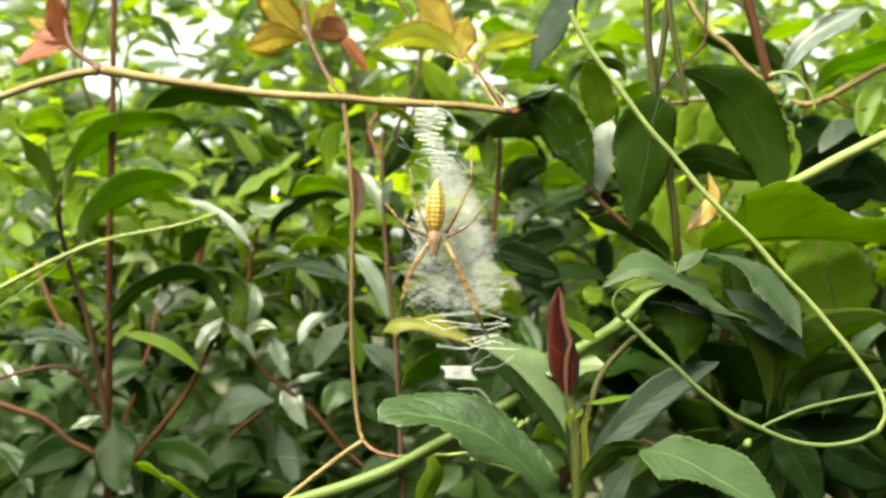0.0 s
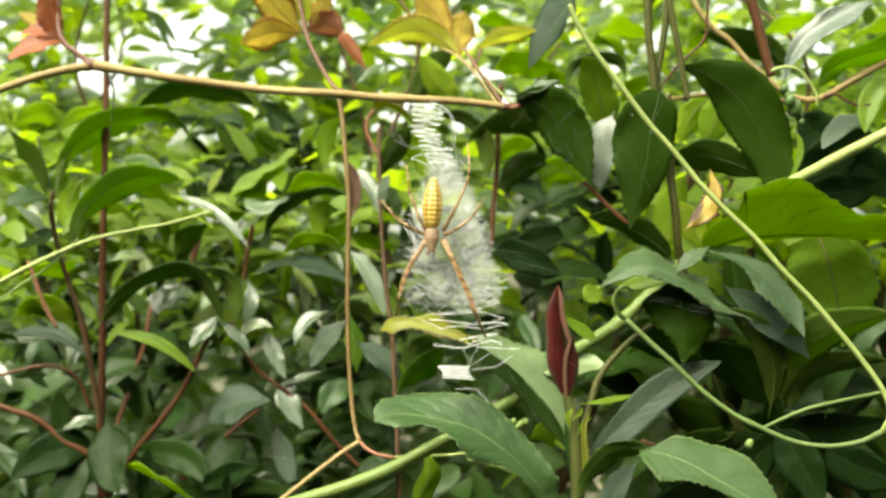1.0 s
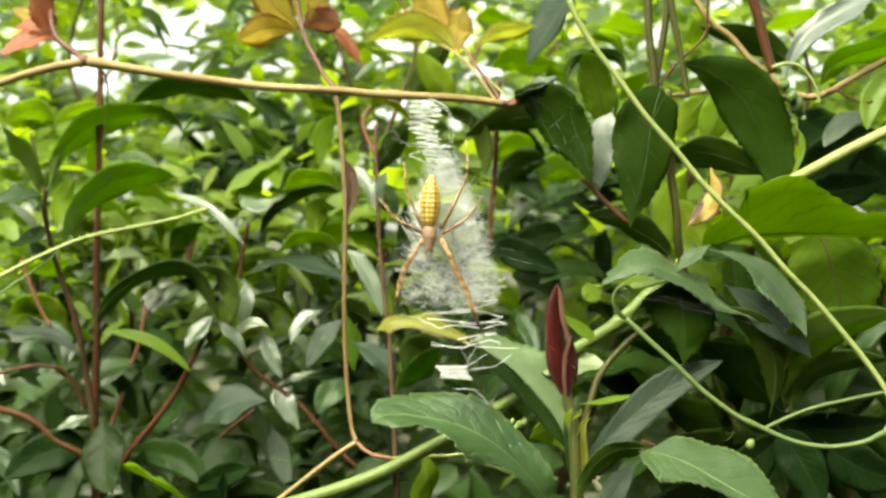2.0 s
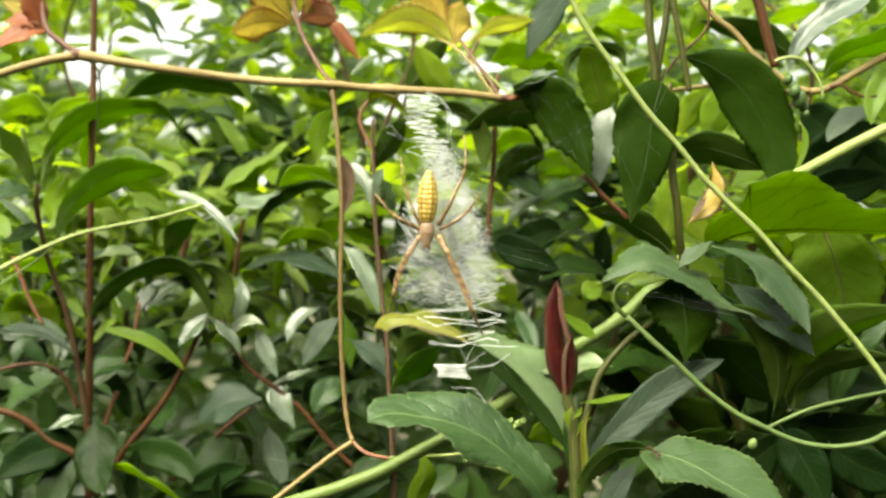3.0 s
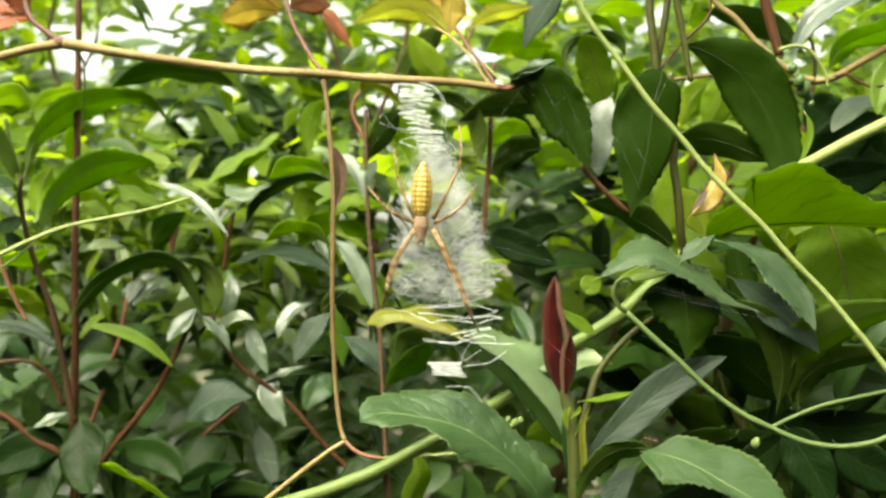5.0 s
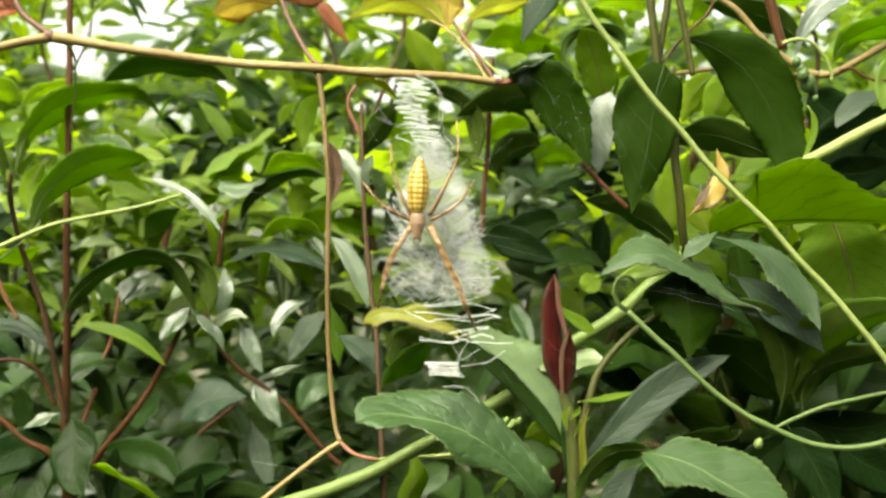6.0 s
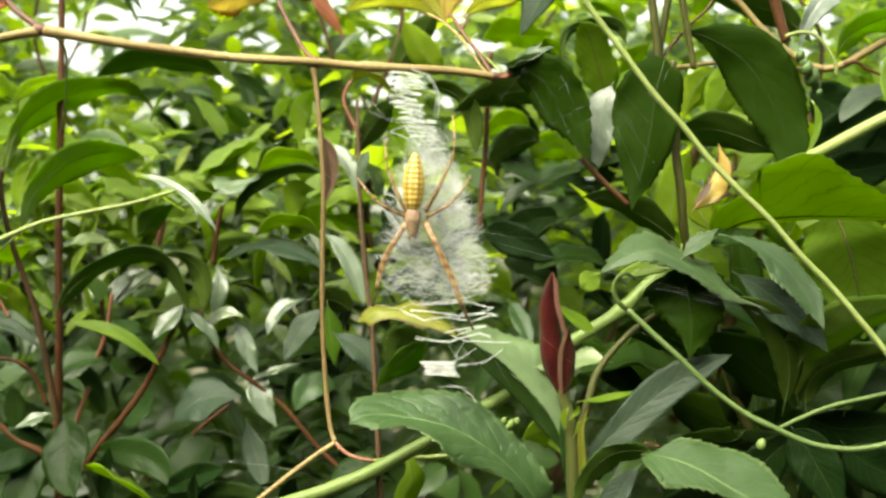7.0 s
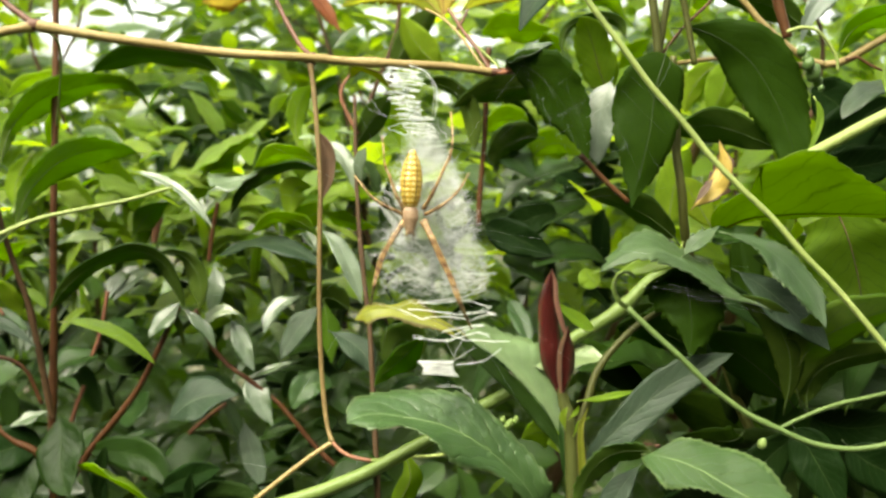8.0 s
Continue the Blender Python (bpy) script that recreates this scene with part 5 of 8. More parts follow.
stem(red_stemmed_shrub, 'branch', [(-0.1782, 0.0700, 0.9476), (-0.1557, 0.0708, 0.9579), (-0.1420, 0.0716, 0.9622), (-0.1283, 0.0724, 0.9648), (-0.1198, 0.0732, 0.9614), (-0.1148, 0.0740, 0.9509)], 0.00051, 0.00068, RED_STEM)
stem(red_stemmed_shrub, 'branch', [(-0.0740, 0.0730, 0.9795), (-0.0800, 0.0736, 0.9675), (-0.0859, 0.0742, 0.9563), (-0.0931, 0.0748, 0.9466), (-0.1011, 0.0754, 0.9370), (-0.1101, 0.0760, 0.9229)], 0.00077, 0.00112, RED_STEM)
stem(red_stemmed_shrub, 'branch', [(-0.1755, 0.0620, 0.9655), (-0.1537, 0.0633, 0.9570), (-0.1370, 0.0647, 0.9516), (-0.1290, 0.0660, 0.9484), (-0.1208, 0.0673, 0.9415), (-0.1141, 0.0687, 0.9376), (-0.1097, 0.0700, 0.9310)], 0.00099, 0.00110, RED_STEM)
stem(red_stemmed_shrub, 'twig', [(-0.1341, 0.0700, 0.9980), (-0.1313, 0.0700, 0.9908), (-0.1277, 0.0700, 0.9822), (-0.1246, 0.0700, 0.9771)], 0.00067, 0.00051, PINK_STEM)
stem(red_stemmed_shrub, 'twig', [(-0.0991, 0.0850, 0.9835), (-0.1002, 0.0850, 0.9764), (-0.1018, 0.0850, 0.9692), (-0.1039, 0.0850, 0.9639)], 0.00062, 0.00062, PINK_STEM)
stem(red_stemmed_shrub, 'twig', [(-0.1062, 0.0850, 0.9550), (-0.1084, 0.0850, 0.9496), (-0.1107, 0.0850, 0.9425)], 0.00070, 0.00070, PINK_STEM)
stem(red_stemmed_shrub, 'twig', [(-0.0861, 0.0950, 1.0061), (-0.0872, 0.0950, 1.0024), (-0.0879, 0.0950, 0.9982)], 0.00127, 0.00109, PINK_STEM)
stem(red_stemmed_shrub, 'twig', [(-0.0704, 0.0780, 0.9786), (-0.0668, 0.0780, 0.9699), (-0.0615, 0.0780, 0.9629), (-0.0545, 0.0780, 0.9578), (-0.0457, 0.0780, 0.9509), (-0.0352, 0.0780, 0.9388), (-0.0282, 0.0780, 0.9320)], 0.00069, 0.00078, RED_STEM)
stem(red_stemmed_shrub, 'twig', [(-0.0654, 0.0850, 1.0102), (-0.0671, 0.0850, 1.0013), (-0.0682, 0.0850, 0.9925)], 0.00070, 0.00079, RED_STEM)
stem(red_stemmed_shrub, 'twig', [(-0.0630, 0.0850, 0.9499), (-0.0720, 0.0850, 0.9428), (-0.0809, 0.0850, 0.9338), (-0.0881, 0.0850, 0.9267)], 0.00062, 0.00079, RED_STEM)
leaf(red_stemmed_shrub, (-0.1234, 0.0580, 1.0175), (-0.1276, 0.0540, 1.0172), (-0.1324, 0.0500, 1.0145), 0.0124, 60, 0, kinds=MATURE)
leaf(red_stemmed_shrub, (-0.0640, 0.0800, 1.0490), (-0.0828, 0.0775, 1.0533), (-0.1006, 0.0750, 1.0481), 0.0129, 115, 0, kinds=MATURE, fold=12)
leaf(red_stemmed_shrub, (-0.1294, 0.0750, 0.9785), (-0.1244, 0.0735, 0.9760), (-0.1180, 0.0720, 0.9727), 0.0051, 50, 0, kinds=MATURE)
leaf(red_stemmed_shrub, (-0.1040, 0.0660, 0.9756), (-0.0907, 0.0670, 0.9722), (-0.0795, 0.0680, 0.9634), 0.0043, 35, 0, kinds=YOUNG, fold=20, label='bright yellow-green narrow leaf')
leaf(red_stemmed_shrub, (-0.1149, 0.0640, 0.9850), (-0.1120, 0.0640, 0.9824), (-0.1094, 0.0640, 0.9794), 0.0031, 40, 0, kinds=YOUNG)
# Coloured near black for the shade at the shrub's foot.
leaf(red_stemmed_shrub, (-0.1132, 0.0700, 0.9395), (-0.1233, 0.0650, 0.9385), (-0.1348, 0.0600, 0.9309), 0.0132, 12, 0, kinds=SHADED)
leaf(red_stemmed_shrub, (-0.1010, 0.0750, 0.9371), (-0.0837, 0.0700, 0.9363), (-0.0755, 0.0650, 0.9289), 0.0104, 12, 0, kinds=DARK)
leaf(red_stemmed_shrub, (-0.0997, 0.0660, 0.9335), (-0.0901, 0.0630, 0.9308), (-0.0758, 0.0600, 0.9232), 0.0187, 110, 0, kinds=YOUNG)
leaf(red_stemmed_shrub, (-0.0684, 0.0850, 0.9392), (-0.0742, 0.0800, 0.9330), (-0.0782, 0.0750, 0.9235), 0.0139, 45, 0, kinds=DARK, peak=0.4)
leaf(red_stemmed_shrub, (-0.0560, 0.0850, 0.9889), (-0.0614, 0.0850, 0.9934), (-0.0664, 0.0850, 0.9925), 0.0106, 90, 0, kinds=YOUNG)
leaf(red_stemmed_shrub, (-0.1079, 0.1000, 1.0193), (-0.0988, 0.0950, 1.0171), (-0.0917, 0.0900, 1.0078), 0.0180, 130, 0, kinds=YOUNG)
leaf(red_stemmed_shrub, (-0.1201, 0.1000, 1.0147), (-0.1127, 0.0975, 1.0127), (-0.1071, 0.0950, 1.0067), 0.0135, 130, 0, kinds=YOUNG)
leaf(red_stemmed_shrub, (-0.1287, 0.1000, 1.0259), (-0.1324, 0.0975, 1.0164), (-0.1304, 0.0950, 1.0070), 0.0075, 130, 0, kinds=YOUNG)
leaf(red_stemmed_shrub, (-0.0881, 0.1000, 1.0053), (-0.0920, 0.0975, 1.0062), (-0.0954, 0.0950, 1.0015), 0.0082, 30, 0, kinds=YOUNG)
leaf(red_stemmed_shrub, (-0.0964, 0.0950, 0.9887), (-0.0988, 0.0925, 0.9860), (-0.1016, 0.0900, 0.9797), 0.0049, 45, 0, kinds=SILVER)
leaf(red_stemmed_shrub, (-0.0894, 0.0950, 0.9896), (-0.0942, 0.0925, 0.9860), (-0.0989, 0.0900, 0.9806), 0.0050, 55, 0, kinds=SILVER)
leaf(red_stemmed_shrub, (-0.0852, 0.1000, 0.9858), (-0.0870, 0.1000, 0.9849), (-0.0908, 0.1000, 0.9831), 0.0057, 30, 0, kinds=YOUNG)
leaf(red_stemmed_shrub, (-0.0915, 0.0900, 0.9707), (-0.0962, 0.0875, 0.9727), (-0.1018, 0.0850, 0.9710), 0.0090, 60, 0, kinds=MATURE)
leaf(red_stemmed_shrub, (-0.0889, 0.1000, 0.9701), (-0.0956, 0.0975, 0.9665), (-0.1004, 0.0950, 0.9630), 0.0126, 60, 0, kinds=DARK)
leaf(red_stemmed_shrub, (-0.1018, 0.0850, 0.9639), (-0.1108, 0.0825, 0.9623), (-0.1162, 0.0800, 0.9572), 0.0109, 60, 0, kinds=MATURE)
leaf(red_stemmed_shrub, (-0.1039, 0.1000, 0.9626), (-0.0956, 0.0975, 0.9592), (-0.0837, 0.0950, 0.9576), 0.0118, 60, 0, kinds=DARK)
leaf(red_stemmed_shrub, (-0.0969, 0.0900, 0.9455), (-0.0907, 0.0875, 0.9476), (-0.0864, 0.0850, 0.9533), 0.0117, 40, -20, kinds=MATURE)
leaf(red_stemmed_shrub, (-0.0845, 0.0850, 0.9409), (-0.0892, 0.0825, 0.9403), (-0.0955, 0.0800, 0.9363), 0.0043, 50, 0, kinds=MATURE)
leaf(red_stemmed_shrub, (-0.1279, 0.0800, 0.9642), (-0.1342, 0.0780, 0.9696), (-0.1360, 0.0760, 0.9645), 0.0066, 40, 0, kinds=MATURE)
leaf(red_stemmed_shrub, (-0.1314, 0.0800, 0.9571), (-0.1351, 0.0780, 0.9608), (-0.1369, 0.0760, 0.9645), 0.0029, 40, 0, kinds=MATURE)
leaf(red_stemmed_shrub, (-0.1278, 0.0800, 0.9554), (-0.1269, 0.0800, 0.9483), (-0.1259, 0.0800, 0.9413), 0.0066, 30, 0, kinds=DARK)
leaf(red_stemmed_shrub, (-0.1292, 0.0900, 0.9742), (-0.1347, 0.0875, 0.9815), (-0.1428, 0.0850, 0.9834), 0.0154, 130, 0, kinds=YOUNG)
leaf(red_stemmed_shrub, (-0.1234, 0.0580, 1.0083), (-0.1242, 0.0540, 1.0041), (-0.1290, 0.0500, 1.0024), 0.0076, 60, 0, kinds=DARK)
leaf(red_stemmed_shrub, (-0.1207, 0.0620, 1.0009), (-0.1237, 0.0610, 0.9993), (-0.1267, 0.0600, 1.0042), 0.0073, 60, 0, kinds=MATURE)
blade(red_stemmed_shrub, [(-0.1239, 0.0660, 1.0206), (-0.1219, 0.0690, 1.0312), (-0.1151, 0.0720, 1.0396), (-0.1037, 0.0750, 1.0441), (-0.0935, 0.0780, 1.0459), (-0.0883, 0.0810, 1.0430), (-0.0844, 0.0840, 1.0365)], (0.00, 3.59, 8.67, 8.97, 7.34, 1.84, 0.00), (0.00, 2.38, 5.37, 5.13, 2.99, 0.89, 0.00), 117, 0, kinds=FRESH, fold=12, teeth=18, bite=0.2, label='arching glossy green leaf')
blade(red_stemmed_shrub, [(-0.1177, 0.0620, 1.0022), (-0.1146, 0.0628, 1.0118), (-0.1066, 0.0636, 1.0204), (-0.0965, 0.0644, 1.0246), (-0.0885, 0.0652, 1.0249), (-0.0839, 0.0660, 1.0239)], (0.00, 2.80, 5.83, 6.94, 3.90, 0.00), (0.00, 2.79, 4.63, 4.73, 2.11, 0.00), 132, 0, kinds=FRESH, fold=8, teeth=16, bite=0.2, label='arching green leaf seen from beneath')
blade(red_stemmed_shrub, [(-0.1234, 0.0580, 1.0178), (-0.1244, 0.0553, 1.0252), (-0.1277, 0.0527, 1.0319), (-0.1320, 0.0500, 1.0376)], (0.00, 2.39, 3.35, 0.00), (0.00, 3.22, 5.45, 0.00), 118, 0, kinds=FRESH, fold=10, teeth=10, bite=0.2)
blade(red_stemmed_shrub, [(-0.1080, 0.0620, 0.9790), (-0.1033, 0.0633, 0.9859), (-0.0948, 0.0647, 0.9927), (-0.0848, 0.0660, 0.9958), (-0.0772, 0.0673, 0.9927), (-0.0730, 0.0687, 0.9851), (-0.0712, 0.0700, 0.9787)], (0.00, 4.40, 6.42, 7.54, 7.54, 2.51, 0.00), (0.00, 2.28, 3.31, 3.34, 3.15, 1.61, 0.00), 116, 0, kinds=MATURE, fold=12, label='dark arching leaf')
blade(red_stemmed_shrub, [(-0.0790, 0.0700, 0.9958), (-0.0718, 0.0695, 0.9944), (-0.0672, 0.0690, 0.9891), (-0.0663, 0.0685, 0.9822), (-0.0669, 0.0680, 0.9783)], (0.00, 6.04, 6.05, 1.88, 0.00), (0.00, 2.67, 2.92, 1.36, 0.00), 125, 0, kinds=MATURE, fold=10)
blade(red_stemmed_shrub, [(-0.1067, 0.0660, 0.9485), (-0.1045, 0.0625, 0.9429), (-0.1036, 0.0590, 0.9364), (-0.1013, 0.0555, 0.9317), (-0.0981, 0.0520, 0.9285)], (0.00, 6.28, 6.60, 4.33, 0.00), (0.00, 5.98, 6.25, 4.19, 0.00), 8, 0, kinds=DARK, fold=8, teeth=8, bite=0.12, label='broad green leaf hanging towards the viewer')
blade(red_stemmed_shrub, [(-0.1130, 0.0700, 0.9383), (-0.1164, 0.0667, 0.9333), (-0.1189, 0.0633, 0.9257), (-0.1196, 0.0600, 0.9185)], (0.00, 4.98, 5.35, 0.00), (0.00, 4.44, 4.69, 0.00), 8, 0, kinds=DARK, fold=10)
blade(red_stemmed_shrub, [(-0.1379, 0.0660, 0.9758), (-0.1278, 0.0640, 0.9766), (-0.1193, 0.0620, 0.9744), (-0.1106, 0.0600, 0.9685)], (0.00, 1.69, 1.62, 0.00), (0.00, 3.07, 2.25, 0.00), 52, 0, kinds=GREY, fold=10)
# Pale colour of this leaf and the next stands for reflected sky.
blade(red_stemmed_shrub, [(-0.0888, 0.0780, 1.0194), (-0.0808, 0.0765, 1.0170), (-0.0740, 0.0750, 1.0133), (-0.0690, 0.0735, 1.0087), (-0.0637, 0.0720, 1.0024)], (0.00, 1.65, 1.52, 1.43, 0.00), (0.00, 1.69, 1.43, 1.47, 0.00), 48, 0, kinds=SHEEN_PAINT, fold=10, label='narrow leaf with sky sheen painted as pale colour')
blade(red_stemmed_shrub, [(-0.0661, 0.0790, 1.0185), (-0.0631, 0.0785, 1.0170), (-0.0589, 0.0780, 1.0163), (-0.0543, 0.0775, 1.0176), (-0.0511, 0.0770, 1.0194)], (0.00, 1.48, 1.86, 1.44, 0.00), (0.00, 5.93, 8.63, 3.87, 0.00), 60, 0, kinds=SHEEN_PAINT, fold=10)
blade(red_stemmed_shrub, [(-0.0610, 0.0820, 1.0062), (-0.0572, 0.0795, 1.0128), (-0.0489, 0.0770, 1.0185), (-0.0397, 0.0745, 1.0207), (-0.0320, 0.0720, 1.0190)], (0.00, 2.62, 4.99, 4.85, 0.00), (0.00, 1.74, 2.26, 2.15, 0.00), 112, 0, kinds=MATURE, fold=14, label='dark arching leaf')
blade(red_stemmed_shrub, [(-0.0670, 0.0850, 0.9929), (-0.0589, 0.0825, 0.9965), (-0.0491, 0.0800, 0.9981), (-0.0398, 0.0775, 0.9958), (-0.0320, 0.0750, 0.9909)], (0.00, 3.86, 4.39, 3.44, 0.00), (0.00, 4.31, 5.92, 6.08, 0.00), 66, 0, kinds=GREY, fold=8, label='dark glossy arching leaf')
blade(red_stemmed_shrub, [(-0.0660, 0.0820, 0.9912), (-0.0649, 0.0807, 0.9871), (-0.0653, 0.0793, 0.9813), (-0.0661, 0.0780, 0.9757)], (0.00, 2.61, 2.55, 0.00), (0.00, 2.45, 2.29, 0.00), 44, 0, kinds=SILVER, fold=10)
blade(red_stemmed_shrub, [(-0.0724, 0.0720, 0.9790), (-0.0679, 0.0713, 0.9759), (-0.0647, 0.0707, 0.9723), (-0.0625, 0.0700, 0.9675)], (0.00, 1.41, 1.36, 0.00), (0.00, 2.48, 1.85, 0.00), 46, 0, kinds=SILVER, fold=10)
blade(red_stemmed_shrub, [(-0.0668, 0.0740, 0.9742), (-0.0640, 0.0733, 0.9774), (-0.0600, 0.0727, 0.9786), (-0.0560, 0.0720, 0.9774)], (0.00, 2.31, 1.71, 0.00), (0.00, 2.89, 2.46, 0.00), 48, 0, kinds=SHEEN_PAINT, fold=10)
blade(red_stemmed_shrub, [(-0.0593, 0.0760, 0.9755), (-0.0565, 0.0747, 0.9710), (-0.0543, 0.0733, 0.9656), (-0.0517, 0.0720, 0.9609)], (0.00, 2.58, 2.23, 0.00), (0.00, 2.87, 2.31, 0.00), 42, 0, kinds=SILVER, fold=10)
blade(red_stemmed_shrub, [(-0.0497, 0.0800, 0.9611), (-0.0522, 0.0780, 0.9564), (-0.0504, 0.0760, 0.9510), (-0.0465, 0.0740, 0.9447)], (0.00, 3.42, 3.11, 0.00), (0.00, 3.85, 3.55, 0.00), 40, 0, kinds=SILVER, fold=10)
blade(red_stemmed_shrub, [(-0.0412, 0.0800, 0.9630), (-0.0481, 0.0790, 0.9612), (-0.0547, 0.0780, 0.9578)], (0.00, 1.86, 0.00), (0.00, 1.30, 0.00), 50, 0, kinds=SILVER, fold=10)
blade(red_stemmed_shrub, [(-0.0391, 0.0780, 0.9823), (-0.0449, 0.0767, 0.9800), (-0.0482, 0.0753, 0.9755), (-0.0493, 0.0740, 0.9714)], (0.00, 2.21, 1.57, 0.00), (0.00, 2.85, 2.03, 0.00), 46, 0, kinds=SILVER, fold=10)
blade(red_stemmed_shrub, [(-0.0326, 0.0740, 0.9798), (-0.0376, 0.0727, 0.9752), (-0.0415, 0.0713, 0.9692), (-0.0437, 0.0700, 0.9645)], (0.00, 3.88, 2.99, 0.00), (0.00, 3.52, 2.69, 0.00), 40, 0, kinds=GREY, fold=10)
blade(red_stemmed_shrub, [(-0.0760, 0.0700, 0.9472), (-0.0707, 0.0690, 0.9518), (-0.0644, 0.0680, 0.9543), (-0.0590, 0.0670, 0.9548), (-0.0550, 0.0660, 0.9550)], (0.00, 5.64, 6.65, 2.28, 0.00), (0.00, 7.14, 7.83, 2.96, 0.00), 42, 0, kinds=GREY, fold=10)
blade(red_stemmed_shrub, [(-0.0737, 0.0730, 0.9808), (-0.0768, 0.0720, 0.9774), (-0.0800, 0.0710, 0.9740), (-0.0820, 0.0700, 0.9706)], (0.00, 3.58, 2.96, 0.00), (0.00, 2.73, 2.29, 0.00), 42, 0, kinds=SILVER, fold=10)
blade(red_stemmed_shrub, [(-0.1114, 0.0680, 0.9494), (-0.1159, 0.0670, 0.9480), (-0.1211, 0.0660, 0.9454)], (0.00, 3.15, 0.00), (0.00, 2.16, 0.00), 50, 0, kinds=SILVER, fold=10)
blade(red_stemmed_shrub, [(-0.0713, 0.0850, 1.0171), (-0.0653, 0.0850, 1.0239), (-0.0591, 0.0850, 1.0275), (-0.0533, 0.0850, 1.0300)], (0.00, 2.19, 2.16, 0.00), (0.00, 1.84, 1.54, 0.00), 135, 0, kinds=YOUNG, fold=10)
blade(red_stemmed_shrub, [(-0.0561, 0.0780, 0.9455), (-0.0538, 0.0753, 0.9393), (-0.0511, 0.0727, 0.9328), (-0.0483, 0.0700, 0.9261)], (0.00, 3.21, 2.82, 0.00), (0.00, 3.44, 3.07, 0.00), 24, 0, kinds=GREY, fold=10)
blade(red_stemmed_shrub, [(-0.1464, 0.0840, 1.0432), (-0.1402, 0.0847, 1.0469), (-0.1340, 0.0853, 1.0475), (-0.1287, 0.0860, 1.0434)], (0.00, 5.92, 7.69, 0.00), (0.00, 4.00, 4.41, 0.00), 120, 0, kinds=LIME_HEDGE, fold=8)
blade(red_stemmed_shrub, [(-0.1130, 0.0840, 1.0124), (-0.1088, 0.0850, 1.0114), (-0.1043, 0.0860, 1.0063)], (0.00, 2.49, 0.00), (0.00, 4.99, 0.00), 60, 0, kinds=LIME_HEDGE, fold=8)
blade(red_stemmed_shrub, [(-0.1026, 0.0840, 1.0189), (-0.0963, 0.0850, 1.0168), (-0.0885, 0.0860, 1.0125)], (0.00, 2.16, 0.00), (0.00, 7.43, 0.00), 60, 0, kinds=LIME_HEDGE, fold=8)
blade(red_stemmed_shrub, [(-0.1303, 0.0840, 1.0415), (-0.1254, 0.0847, 1.0466), (-0.1192, 0.0853, 1.0489), (-0.1120, 0.0860, 1.0497)], (0.00, 3.65, 3.84, 0.00), (0.00, 2.05, 1.86, 0.00), 120, 0, kinds=LIME_HEDGE, fold=8)
blade(red_stemmed_shrub, [(-0.0912, 0.0840, 1.0001), (-0.0871, 0.0850, 1.0063), (-0.0805, 0.0860, 1.0107)], (0.00, 5.10, 0.00), (0.00, 3.88, 0.00), 130, 0, kinds=YOUNG_DEEP, fold=8)
blade(red_stemmed_shrub, [(-0.1449, 0.0840, 1.0238), (-0.1394, 0.0850, 1.0206), (-0.1354, 0.0860, 1.0155)], (0.00, 1.34, 0.00), (0.00, 2.02, 0.00), 46, 0, kinds=SHEEN_PAINT, fold=8)
blade(red_stemmed_shrub, [(-0.1460, 0.0840, 1.0178), (-0.1387, 0.0850, 1.0124), (-0.1335, 0.0860, 1.0051)], (0.00, 1.66, 0.00), (0.00, 1.88, 0.00), 46, 0, kinds=SILVER, fold=8)
blade(red_stemmed_shrub, [(-0.0748, 0.0840, 1.0098), (-0.0707, 0.0850, 1.0142), (-0.0644, 0.0860, 1.0168)], (0.00, 3.72, 0.00), (0.00, 2.64, 0.00), 120, 0, kinds=YOUNG, fold=8)
blade(red_stemmed_shrub, [(-0.0295, 0.0840, 1.0162), (-0.0251, 0.0850, 1.0134), (-0.0173, 0.0860, 1.0127)], (0.00, 5.42, 0.00), (0.00, 3.51, 0.00), 120, 0, kinds=LIME_HEDGE, fold=8)
blade(red_stemmed_shrub, [(-0.0343, 0.0840, 1.0076), (-0.0269, 0.0850, 1.0051), (-0.0177, 0.0860, 1.0026)], (0.00, 6.64, 0.00), (0.00, 3.63, 0.00), 120, 0, kinds=YOUNG, fold=8)
blade(red_stemmed_shrub, [(-0.0602, 0.0840, 1.0256), (-0.0649, 0.0850, 1.0210), (-0.0721, 0.0860, 1.0204)], (0.00, 3.18, 0.00), (0.00, 4.29, 0.00), 120, 0, kinds=YOUNG, fold=8)
blade(red_stemmed_shrub, [(-0.1230, 0.0840, 0.9987), (-0.1326, 0.0850, 0.9951), (-0.1423, 0.0860, 0.9951)], (0.00, 4.72, 0.00), (0.00, 5.48, 0.00), 120, 0, kinds=YOUNG, fold=8)
blade(red_stemmed_shrub, [(-0.1120, 0.0840, 0.9984), (-0.1069, 0.0850, 1.0009), (-0.0999, 0.0860, 0.9995)], (0.00, 2.26, 0.00), (0.00, 5.37, 0.00), 56, 0, kinds=PALE, fold=8)
blade(red_stemmed_shrub, [(-0.0827, 0.0840, 0.9825), (-0.0803, 0.0850, 0.9857), (-0.0797, 0.0860, 0.9882)], (0.00, 2.23, 0.00), (0.00, 3.00, 0.00), 50, 0, kinds=PALE, fold=8)
blade(red_stemmed_shrub, [(-0.1322, 0.0840, 0.9824), (-0.1381, 0.0850, 0.9833), (-0.1450, 0.0860, 0.9805)], (0.00, 4.70, 0.00), (0.00, 5.76, 0.00), 130, 0, kinds=YOUNG, fold=8)
